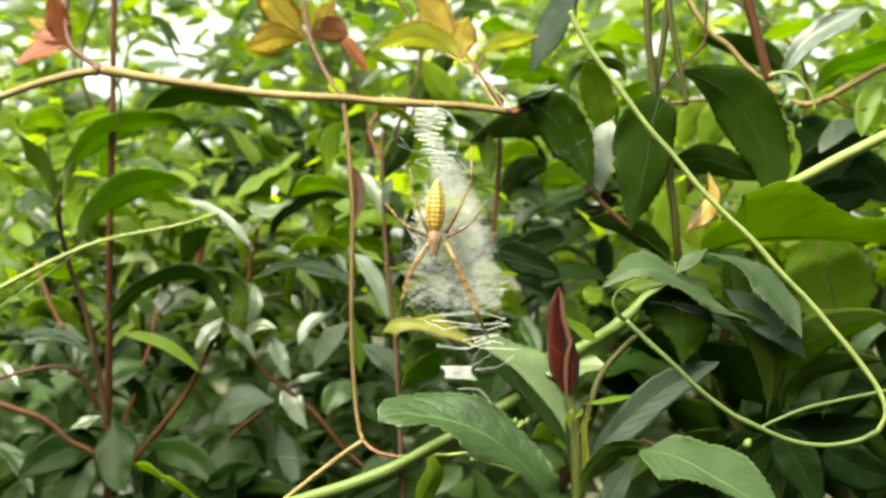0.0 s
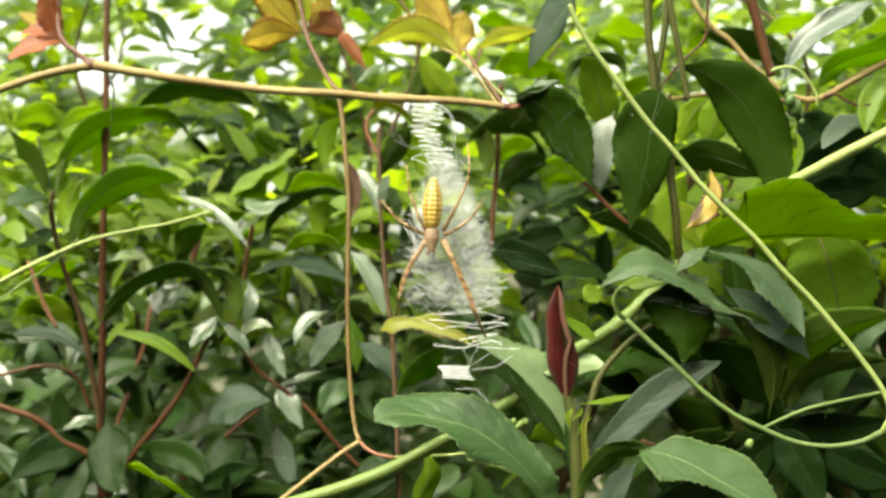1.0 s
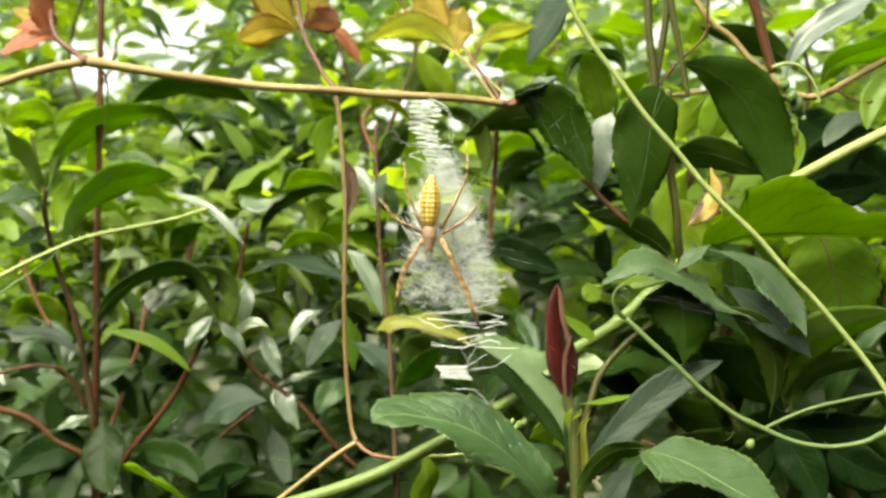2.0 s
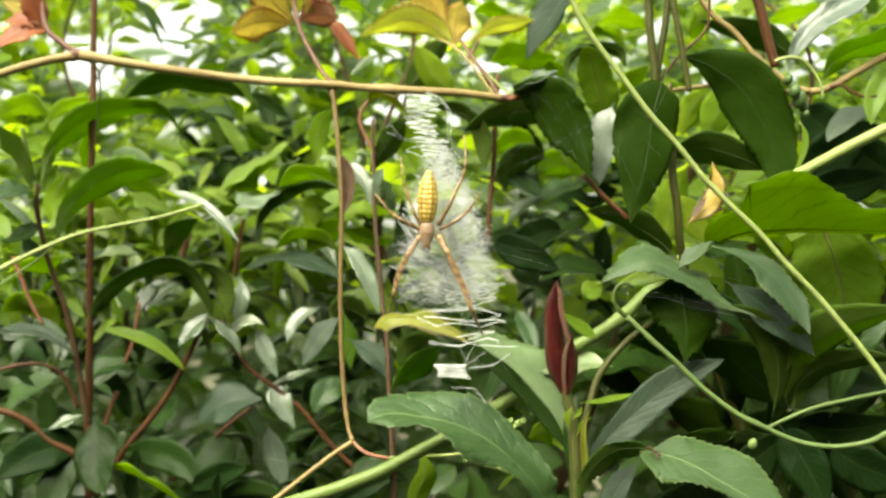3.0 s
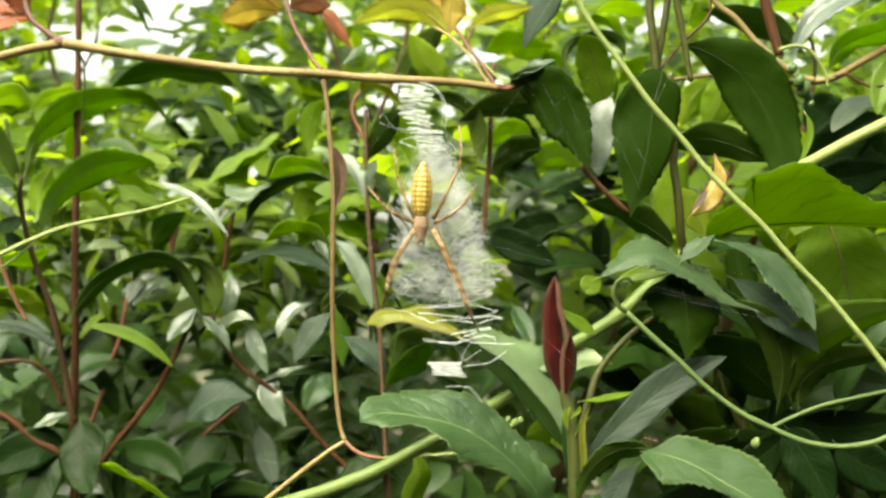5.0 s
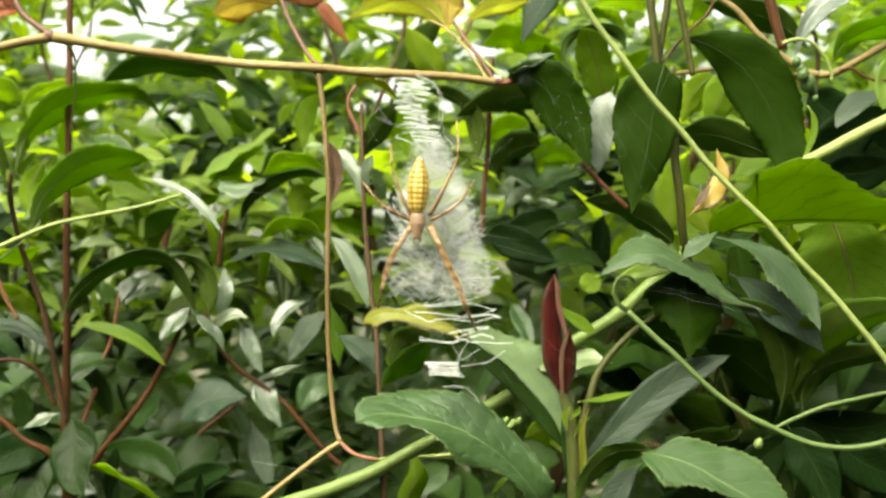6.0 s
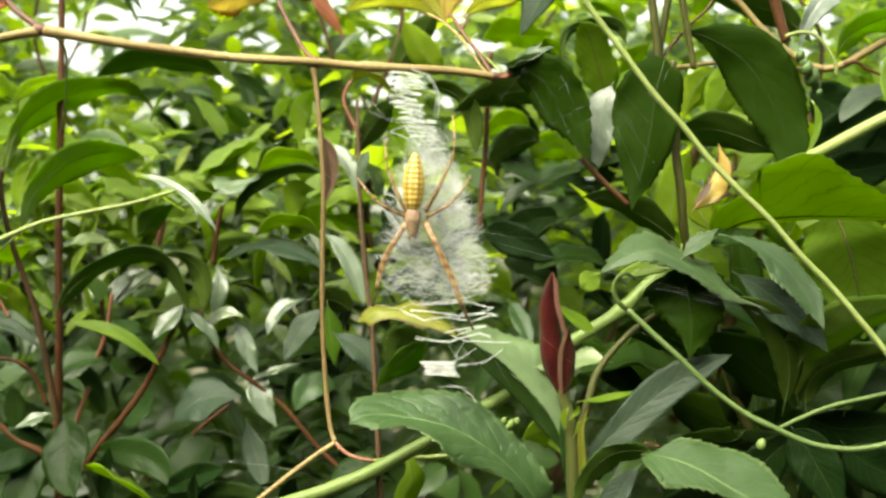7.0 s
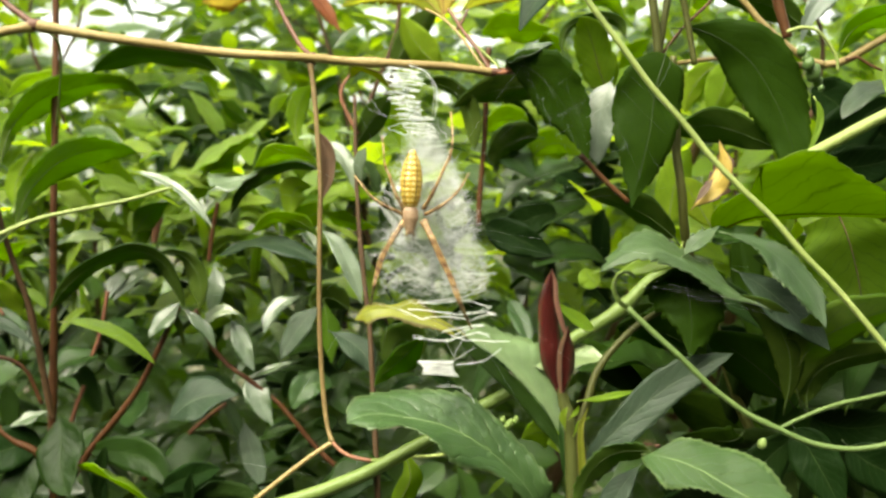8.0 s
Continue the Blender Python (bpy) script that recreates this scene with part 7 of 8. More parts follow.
def build_hedge():
    rng = random.Random(5)
    for k in range(7):
        x, y = rng.uniform(-0.2, 0.2), rng.uniform(0.16, 0.3)
        stem(hedge, "trunk", [(x, y, -0.01), (x + rng.uniform(-0.02, 0.02), y, 0.4), (x + rng.uniform(-0.05, 0.05), y - 0.02, 0.8), (x + rng.uniform(-0.08, 0.08), y - 0.03, 1.06)], 0.008, 0.0015, DARK_STEM)
    for side in hedge_side:
        for k in range(3):
            x, y = side.location.x + rng.uniform(-0.25, 0.25), rng.uniform(0.15, 0.35)
            stem(side, "trunk", [(x, y, -0.01), (x + 0.02, y, 0.5), (x + rng.uniform(-0.1, 0.1), y, 1.0)], 0.01, 0.002, DARK_STEM)
    near = scatter(290, 11, ((-0.19, 0.22), (0.09, 0.135), (0.86, 1.06)), (0.013, 0.026), 0.5, hedge_room)
    for row in near:
        swarm("leaf", hedge, [row], HEDGE_YOUNG if row[0][2] > 0.97 + 0.25 * max(0, row[0][0]) and rng.random() < 0.7 else HEDGE, kind="")
    rows = scatter(7600, 12, ((-0.3, 0.33), (0.13, 0.34), (0.82, 1.12)), (0.009, 0.020), 0.5, hedge_room)
    fresh = [row[0][2] > 0.965 + 0.25 * max(0, row[0][0]) and rng.random() < 0.6 for row in rows]
    swarm("foliage", hedge, [row for row, new_growth in zip(rows, fresh) if not new_growth], HEDGE)
    swarm("young_foliage", hedge, [row for row, new_growth in zip(rows, fresh) if new_growth], HEDGE_YOUNG)
    rows = scatter(4400, 16, ((-0.5, 0.5), (0.34, 0.75), (0.70, 1.24)), (0.030, 0.050), 0.5, hedge_room)
    fresh = [row[0][2] > 1.0 + 0.25 * max(0, row[0][0]) and rng.random() < 0.65 for row in rows]
    swarm("foliage", hedge, [row for row, new_growth in zip(rows, fresh) if not new_growth], HEDGE)
    swarm("young_foliage", hedge, [row for row, new_growth in zip(rows, fresh) if new_growth], HEDGE_YOUNG)
    swarm("foliage", hedge, scatter(1000, 13, ((-0.3, 0.3), (0.06, 0.42), (0.02, 0.87)), (0.03, 0.05), 0.5, lambda p: 1.0), HEDGE)
    swarm("foliage", hedge, scatter(1800, 17, ((-0.26, 0.26), (0.12, 0.34), (1.03, 1.16)), (0.008, 0.019), 0.4, crown_room), HEDGE)
    for k in range(9):
        x, y, z = rng.uniform(-0.2, 0.2), rng.uniform(0.11, 0.2), rng.uniform(1.0, 1.04)
        stem(hedge, "twig", [(x, y, z - 0.06), (x + rng.uniform(-0.01, 0.01), y, z), (x + rng.uniform(-0.03, 0.03), y, z + 0.05), (x + rng.uniform(-0.05, 0.05), y + 0.01, z + 0.09)], 0.0011, 0.0005, DARK_STEM, sides=6)
    swarm("young_foliage", hedge, scatter(3300, 14, ((-0.26, 0.26), (0.12, 0.34), (1.03, 1.18)), (0.007, 0.018), 0.4, crown_room), HEDGE_YOUNG)
    swarm("young_foliage", hedge, scatter(520, 15, ((-0.19, 0.2), (0.095, 0.15), (0.985, 1.06)), (0.009, 0.020), 0.4, hedge_room), HEDGE_YOUNG)
    swarm("foliage", hedge, scatter(60, 18, ((-0.20, -0.03), (0.12, 0.24), (1.04, 1.13)), (0.009, 0.020), 0.4, crown_room), HEDGE)
    swarm("young_foliage", hedge, scatter(190, 19, ((-0.20, -0.03), (0.12, 0.24), (1.035, 1.13)), (0.008, 0.019), 0.4, crown_room), HEDGE_YOUNG)
    for side in hedge_side:
        x = side.location.x
        swarm("foliage", side, scatter(900, 20 + int(x > 0), ((x - 0.33, x + 0.33), (0.03, 0.45), (0.02, 1.06)), (0.04, 0.06), 0.5, lambda p: 1.0), HEDGE)


build_hedge()


# ---- the web ----
def silk_material():
    mat, tree, bsdf = shader("silk", 0.45)
    bsdf.inputs["Base Color"].default_value = (0.86, 0.88, 0.86, 1)
    thin = tree.nodes.new("ShaderNodeBsdfTranslucent")
    thin.inputs["Color"].default_value = (0.86, 0.9, 0.86, 1)
    both = tree.nodes.new("ShaderNodeMixShader")
    both.inputs[0].default_value = 0.4
    tree.links.new(bsdf.outputs[0], both.inputs[1])
    tree.links.new(thin.outputs[0], both.inputs[2])
    tree.links.new(both.outputs[0], tree.nodes["Material Output"].inputs["Surface"])
    return mat


SILK = silk_material()
HUB = Vector((-0.0008, 0.0012, 1.0030))
web = thing("spider_web", HUB, "white lacy silk web with zigzag bands, hung between vine and leaves", "spider web")


def silk(name, lines, sides=3, label="", kind=""):
    """Threads as thin tubes in one mesh; lines: rows of points (mm from the hub) and radius (mm)."""
    verts, faces = [], []
    for points, r in lines:
        line = [(HUB.x + x / 1000, HUB.y + y / 1000, HUB.z + z / 1000) for x, y, z in points]
        v, q = tube_data(line, [r / 1000] * len(line), sides)
        faces += [tuple(k + len(verts) for k in face) for face in q]
        verts += v
    ob = part(name, mesh_from(name, verts, faces, [SILK]), web, label)
    return tagged(ob, kind=kind) if kind else ob


def stroke(points, r, label=""):
    """One thread with a slight tremble, points in mm from the hub."""
    rng = random.Random(int(abs(points[0][0]) * 97 + abs(points[-1][1]) * 131))
    dense = spline([(x, rng.gauss(0, 0.2), z) for x, z in points], 6)
    strands = []
    for k in range(3 if r > 0.05 else 2):
        drift = np.array([rng.gauss(0, 0.3), 0, rng.gauss(0, 0.22)]) if k else np.zeros(3)
        line = [p + drift * math.sin(0.5 + 3.0 * i / len(dense) + k) + np.array([rng.gauss(0, 0.13), rng.gauss(0, 0.06), rng.gauss(0, 0.13)]) for i, p in enumerate(dense)]
        strands.append((spline(line[::2], 3), r * (1.0, 0.55, 0.4)[k]))
    silk("zigzag_band" if r > 0.06 else "loose_thread", strands, label=label or ("open white zigzag silk band" if r > 0.06 else ""))


def swings(rng, rows, wobble):
    """A strand that swings from edge to edge; rows of (left, right, height) in mm."""
    points = []
    for left, right, z in rows:
        wide = right - left
        for share, drop in ((0.0, 0.0), (0.5, -0.45), (1.0, -1.25), (0.5, -1.2)):
            points.append((left + share * wide + rng.gauss(0, wobble), rng.gauss(0, 0.2), z + drop + rng.gauss(0, wobble * 0.5)))
    return spline(points, 4)


def build_web():
    rng = random.Random(3)
    top = [(-5.3 + 0.15 * (k % 3), 1.2 + 1.3 * math.sin(k * 0.9), 34.2 - k * 1.35) for k in range(5)]
    top += [(-5.2 + 0.8 * k, 1.5 + 0.25 * k, 27.4 - k * 1.25) for k in range(4)]
    for k in range(4):
        silk("zigzag_band", [(swings(rng, top, 0.42), 0.085 - 0.012 * k)], label="dense white zigzag silk band")
    knot = [(-3.0 + 0.5 * k, 4.6 + 0.25 * k, 23.6 - k * 0.95) for k in range(5)]
    for k in range(3):
        silk("zigzag_band", [(swings(rng, knot, 0.5), 0.07)], label="dense white zigzag silk band")
    stroke([(9.7, -12.8), (12.1, -12.5), (14.4, -12.3), (18.9, -12.3)], 0.080)
    stroke([(2.1, -18.7), (5.9, -18.4), (9.3, -17.8), (12.8, -17.0), (16.6, -15.6), (13.0, -15.9), (10.3, -15.5)], 0.080)
    stroke([(1.0, -18.5), (5.9, -18.9), (11.1, -18.1), (14.8, -19.1), (17.6, -19.8), (14.4, -21.0), (10.8, -20.7)], 0.080)
    stroke([(-1.0, -20.2), (4.5, -20.6), (10.0, -21.4), (15.2, -20.9), (18.7, -21.5), (16.1, -21.7), (13.6, -22.8)], 0.094)
    stroke([(-3.0, -20.3), (2.1, -22.2), (7.5, -21.8), (13.0, -22.8)], 0.075)
    stroke([(6.7, -25.4), (11.4, -24.3), (16.2, -23.9), (13.0, -24.7), (9.7, -25.7)], 0.103)
    stroke([(0.3, -26.6), (4.5, -27.2), (8.1, -27.4), (12.2, -26.1), (15.2, -25.5), (17.1, -26.3)], 0.103)
    stroke([(8.4, -26.2), (13.9, -27.3), (21.7, -27.4)], 0.075)
    stroke([(12.1, -24.6), (11.1, -27.3), (9.7, -30.0), (8.9, -31.8)], 0.047)
    stroke([(9.7, -32.8), (15.2, -32.0), (18.5, -30.3), (19.9, -29.2)], 0.052)
    stroke([(9.2, -32.2), (11.8, -30.3), (13.9, -28.7)], 0.042)
    stroke([(5.6, -37.7), (10.0, -37.7), (12.8, -39.2), (13.9, -41.3)], 0.047)
    stroke([(9.5, -31.1), (8.5, -29.5), (7.5, -27.3)], 0.028)
    stroke([(-0.7, 34.7), (2.9, 33.1), (5.4, 29.5), (5.5, 26.2), (5.1, 23.3)], 0.052)
    stroke([(-0.7, 35.0), (3.4, 32.2), (4.9, 28.7), (4.5, 23.7)], 0.033)
    stroke([(4.0, 23.5), (-0.7, 22.1), (-5.5, 20.7), (-3.2, 19.5), (-1.5, 18.8)], 0.056)
    stroke([(5.5, 23.2), (5.9, 20.7), (7.5, 19.3), (8.1, 17.6)], 0.033)
    stroke([(-10.6, 25.7), (-9.2, 27.0), (-6.7, 23.7), (-2.6, 23.3)], 0.017)
    stroke([(-10.3, 25.1), (-7.8, 24.0), (-5.1, 22.9), (-2.1, 22.4)], 0.017)
    stroke([(-6.7, -13.6), (-4.8, -11.9), (-3.6, -13.6), (-5.6, -15.5), (-6.9, -13.9)], 0.033)
    stroke([(-7.3, -16.6), (-5.6, -16.2), (-3.2, -14.4), (-1.8, -13.0), (0.1, -15.2), (2.6, -14.7)], 0.033)
    stroke([(-5.6, -15.0), (-7.0, -16.1), (-8.1, -17.0)], 0.028)
    stroke([(1.1, -13.0), (4.0, -10.8), (6.7, -9.7), (11.1, -11.1)], 0.033)
    stroke([(-3.0, -18.1), (-0.7, -16.1), (1.8, -16.9), (4.5, -15.8), (7.5, -16.3)], 0.033)
    stroke([(-1.6, -17.4), (0.7, -19.1), (3.7, -18.1)], 0.028)
    stroke([(2.5, -11.9), (1.8, -13.6), (3.4, -15.2), (5.9, -14.4)], 0.028)
    stroke([(-7.8, -19.1), (-3.7, -19.9), (-0.7, -18.8), (3.2, -19.6)], 0.028)
    stroke([(7.3, -15.0), (11.1, -14.0), (14.4, -14.1), (16.9, -13.0)], 0.047)
    stroke([(8.6, -10.6), (12.8, -10.0), (15.8, -10.8), (18.5, -10.0)], 0.042)
    stroke([(7.5, -7.8), (11.7, -8.6), (15.2, -7.5), (17.4, -8.4)], 0.037)
    stroke([(25.1, 34.7), (29.9, 24.4), (35.0, 14.8)], 0.00396)
    stroke([(28.5, 34.0), (33.3, 23.7), (37.7, 14.8)], 0.00396)
    stroke([(33.3, 33.3), (36.8, 24.4), (39.4, 16.2)], 0.00396)
    stroke([(46.8, 29.2), (51.4, 24.0), (56.4, 18.9)], 0.00396)
    stroke([(46.4, 25.4), (51.2, 18.0), (55.6, 10.7)], 0.00396)
    stroke([(45.7, 21.3), (48.7, 14.8), (51.4, 8.4)], 0.00396)
    stroke([(49.1, 31.6), (53.9, 27.6), (58.3, 23.7)], 0.00396)
    stroke([(58.9, 36.6), (56.9, 33.1), (54.9, 28.8)], 0.0072)
    stroke([(30.3, 22.1), (36.1, 25.1), (42.1, 28.7)], 0.00432)
    stroke([(40.2, -13.7), (49.8, -14.7), (58.0, -15.8), (66.3, -18.2), (79.3, -21.3)], 0.00576)
    stroke([(-43.5, -55.0), (-33.9, -56.1), (-22.6, -57.8)], 0.00576)
    stroke([(20.3, 5.6), (32.0, 6.7), (44.3, 8.4)], 0.00288)
    stroke([(20.3, 15.5), (29.9, 20.7), (40.2, 27.2)], 0.00288)
    patch = []
    for k in range(30):
        share = k / 29
        z = -31.9 - 3.0 * share + rng.gauss(0, 0.1)
        pinch = 0.7 * math.sin(math.pi * share)
        sag = 0.5 * math.sin(math.pi * share) * (1 if share < 0.5 else -1)
        left = 1.1 + 1.2 * share + pinch + rng.gauss(0, 0.12)
        patch.append((spline([(left, rng.gauss(0, 0.1), z), (5.2, 0.1, z - sag * 0.4 + rng.gauss(0, 0.08)), (9.2 + 1.4 * share - pinch + rng.gauss(0, 0.2), rng.gauss(0, 0.1), z - 0.5 * share)], 5), 0.085))
    silk("silk_patch", patch, label="small thick white silk patch")
    lace, haze = [], []
    for k in range(1000):
        z = rng.uniform(-14.5, 21)
        left = float(np.interp(z, (-15, -8, 2, 12, 21), (-6.5, -9.2, -7.8, -5.2, -1.5)))
        right = float(np.interp(z, (-15, -8, 2, 12, 21), (17.0, 17.0, 14.2, 10.6, 5.8)))
        middle = left + (right - left) * rng.betavariate(2.0, 1.35)
        swing = rng.uniform(1.0, 4.2) * min(1, (right - left) / 18)
        lean = rng.gauss(0.15, 0.5) if middle > 3 else rng.gauss(-0.25, 0.6)
        points, side, drop = [], rng.choice((-1, 1)), 0.0
        for n in range(rng.randint(3, 7)):
            x = middle + side * swing * rng.uniform(0.5, 1.1)
            x = min(right + rng.gauss(0, 0.8), max(left + rng.gauss(0, 0.8), x))
            points.append((x, rng.gauss(0, 0.35), z - drop + lean * (x - middle) + rng.gauss(0, 0.25)))
            drop += rng.uniform(0.15, 1.1)
            side = -side
            middle += rng.gauss(0, 0.5)
        fine = rng.random() < 0.82
        (haze if fine else lace).append((spline(points, 5), rng.uniform(0.009, 0.016) if fine else rng.uniform(0.024, 0.040)))
    silk("lace", lace, label="wispy white silk lace", kind="stuff")
    silk("lace", haze, label="fine hazy white silk lace", kind="stuff")
    for angle, far, back in ((8, 75, 40), (-8, 80, 20), (-14, 85, 12), (20, 70, 35), (32, 66, 36), (45, 60, 42), (58, 52, 45), (75, 42, 44), (100, 42, 44), (118, 48, 44), (136, 60, 42), (152, 75, 44), (168, 90, 50), (184, 95, 50), (200, 95, 45), (218, 85, 30), (236, 70, 20), (256, 60, 15), (282, 52, 8), (300, 56, 5), (318, 62, 8), (334, 72, 10)):
        a = radians(angle)
        silk("radial_thread", [(spline([(5 * math.cos(a), 0, 5 * math.sin(a)), (far * 0.5 * math.cos(a), back * 0.3, far * 0.5 * math.sin(a) - 0.4), (far * math.cos(a), back, far * math.sin(a))], 6), 0.0055)])


build_web()


# ---- the spider ----
def spider_materials():
    made = []
    mat, tree, bsdf = shader("spider_abdomen", 0.4)
    uv = tree.nodes.new("ShaderNodeUVMap")
    split = tree.nodes.new("ShaderNodeSeparateXYZ")
    tree.links.new(uv.outputs[0], split.inputs[0])
    wob = node(tree, "ShaderNodeTexNoise", Scale=14.0, Detail=2.0)
    tree.links.new(uv.outputs[0], wob.inputs["Vector"])
    phase = math_node(tree, "MULTIPLY_ADD", split.outputs[0], 11.0, math_node(tree, "MULTIPLY", wob.outputs["Fac"], 0.7))
    wave = math_node(tree, "ABSOLUTE", math_node(tree, "MULTIPLY_ADD", math_node(tree, "FRACT", phase), 2.0, -1.0))
    bands = ramp(tree, wave, [(0.0, (0.24, 0.135, 0.016)), (0.2, (0.32, 0.195, 0.022)), (0.42, (0.42, 0.28, 0.035)), (1.0, (0.48, 0.36, 0.09))]).outputs[0]
    off = math_node(tree, "ABSOLUTE", math_node(tree, "MULTIPLY_ADD", split.outputs[1], 2.0, -1.0))
    edge = ramp(tree, math_node(tree, "ADD", off, math_node(tree, "MULTIPLY", wave, 0.06)), [(0.50, (0, 0, 0)), (0.56, (1, 1, 1)), (0.63, (1, 1, 1)), (0.69, (0, 0, 0))]).outputs[0]
    pairs = ramp(tree, math_node(tree, "ABSOLUTE", math_node(tree, "SUBTRACT", off, 0.26)), [(0.04, (1, 1, 1)), (0.13, (0, 0, 0))]).outputs[0]
    pale = math_node(tree, "MULTIPLY", pairs, ramp(tree, wave, [(0.5, (0, 0, 0)), (0.75, (1, 1, 1))]).outputs[0])
    bands = mix(tree, math_node(tree, "MULTIPLY", pale, 0.75), bands, (0.68, 0.60, 0.34))
    body = mix(tree, math_node(tree, "MULTIPLY", edge, 0.8), bands, (0.11, 0.07, 0.025))
    tree.links.new(body, bsdf.inputs["Base Color"])
    bump = node(tree, "ShaderNodeBump", Strength=0.35, Distance=0.0003)
    tree.links.new(wave, bump.inputs["Height"])
    tree.links.new(bump.outputs[0], bsdf.inputs["Normal"])
    bsdf.inputs["Subsurface Weight"].default_value = 0.15
    bsdf.inputs["Subsurface Radius"].default_value = (0.001, 0.0006, 0.0002)
    made.append(mat)
    mat, tree, bsdf = shader("spider_carapace", 0.5)
    place = tree.nodes.new("ShaderNodeNewGeometry")
    fine = node(tree, "ShaderNodeTexNoise", Scale=1600.0, Detail=3.0)
    tree.links.new(place.outputs["Position"], fine.inputs["Vector"])
    tree.links.new(ramp(tree, fine.outputs["Fac"], [(0.3, (0.20, 0.12, 0.065)), (0.7, (0.32, 0.22, 0.14))]).outputs[0], bsdf.inputs["Base Color"])
    made.append(mat)
    mat, tree, bsdf = shader("spider_leg", 0.45)
    uv = tree.nodes.new("ShaderNodeUVMap")
    split = tree.nodes.new("ShaderNodeSeparateXYZ")
    tree.links.new(uv.outputs[0], split.inputs[0])
    wob = node(tree, "ShaderNodeTexNoise", Scale=40.0, Detail=2.0)
    tree.links.new(uv.outputs[0], wob.inputs["Vector"])
    saw = math_node(tree, "FRACT", math_node(tree, "MULTIPLY_ADD", split.outputs[0], 9.0, wob.outputs["Fac"]))
    rings = ramp(tree, saw, [(0.0, (0.32, 0.20, 0.075)), (0.42, (0.36, 0.24, 0.10)), (0.54, (0.11, 0.045, 0.02)), (0.86, (0.09, 0.04, 0.02)), (0.95, (0.38, 0.24, 0.08))]).outputs[0]
    place = tree.nodes.new("ShaderNodeNewGeometry")
    blots = node(tree, "ShaderNodeTexNoise", Scale=800.0, Detail=3.0)
    tree.links.new(place.outputs["Position"], blots.inputs["Vector"])
    plain = ramp(tree, blots.outputs["Fac"], [(0.38, (0.085, 0.045, 0.018)), (0.5, (0.22, 0.13, 0.05)), (0.64, (0.36, 0.26, 0.13))]).outputs[0]
    rings = mix(tree, ramp(tree, blots.outputs["Fac"], [(0.42, (0, 0, 0)), (0.6, (1, 1, 1))]).outputs[0], rings, plain)
    outer = ramp(tree, split.outputs[0], [(0.22, (0, 0, 0)), (0.42, (1, 1, 1))]).outputs[0]
    tree.links.new(mix(tree, outer, plain, rings), bsdf.inputs["Base Color"])
    made.append(mat)
    return made


ABDOMEN, CARAPACE, LEG = spider_materials()
spider = thing("spider", (-0.0008, -0.003, 1.003), "slender juvenile spider with yellow banded abdomen, head down in its web", "spider")


def swollen(name, start, end, profile, squash, mat, bumps=0.0):
    """A body of revolution from start to end with the given radii, a little flattened front to back."""
    start, end = np.array(start), np.array(end)
    axis = unit(end - start)
    side = unit(np.cross(axis, (0, 1, 0)))
    out = np.cross(side, axis)
    rows, sides = 28, 24
    verts, uvs, faces = [], [], []
    for i in range(rows + 1):
        u = i / rows
        r = float(np.interp(u, [p[0] for p in profile], [p[1] for p in profile]))
        r *= 1 + bumps * math.sin(u * 11 * 6.283)
        for k in range(sides):
            a = 2 * math.pi * k / sides
            verts.append(start + (end - start) * u + side * r * math.cos(a) + out * squash * r * math.sin(a))
            uvs.append((u, 0.5 + 0.5 * math.cos(a)))
    for i in range(rows):
        for k in range(sides):
            j = (k + 1) % sides
            faces.append((i * sides + k, i * sides + j, (i + 1) * sides + j, (i + 1) * sides + k))
    faces.append(tuple(range(sides))[::-1])
    faces.append(tuple(rows * sides + k for k in range(sides)))
    return part(name, mesh_from(name, verts, faces, [mat], None, uvs), spider)


def spider_leg(points, r):
    """A jointed leg: thick thigh, thinner towards the claw, with knees at the points."""
    line = spline(points, 5)
    share = np.linspace(0, 1, len(line))
    radii = r * (1.0 - 0.72 * share**0.8) * (1 + 0.12 * np.cos(share * (len(points) - 1) * 6.283))
    split = int(len(line) * 0.68)
    rng = random.Random(int(r * 1e7) + int(abs(points[-1][0]) * 1e6))
    whole = None
    for name, first, last in (("leg", 0, split + 1), ("tarsus", split, len(line))):
        verts, faces = tube_data(line[first:last], radii[first:last], 8)
        uvs = [(s, k / 8) for s in share[first:last] for k in range(8)]
        for k in range(30 if name == "leg" else 16):
            i = rng.randrange(first + 1, last - 1)
            along = unit(line[i + 1] - line[i])
            out = unit(np.cross(along, np.array([rng.gauss(0, 1) for c in range(3)])))
            v, q = tube_data([line[i], line[i] + out * (radii[i] + 0.0002) + along * 0.0002, line[i] + out * (radii[i] + 0.00045) + along * 0.0005], [0.00004, 0.00003, 0.00001], 3)
            faces += [tuple(n + len(verts) for n in face) for face in q]
            verts += v
            uvs += [(share[i], 0.5)] * len(v)
        whole = part(name, mesh_from(name, verts, faces, [LEG], None, uvs), whole or spider)
    return whole


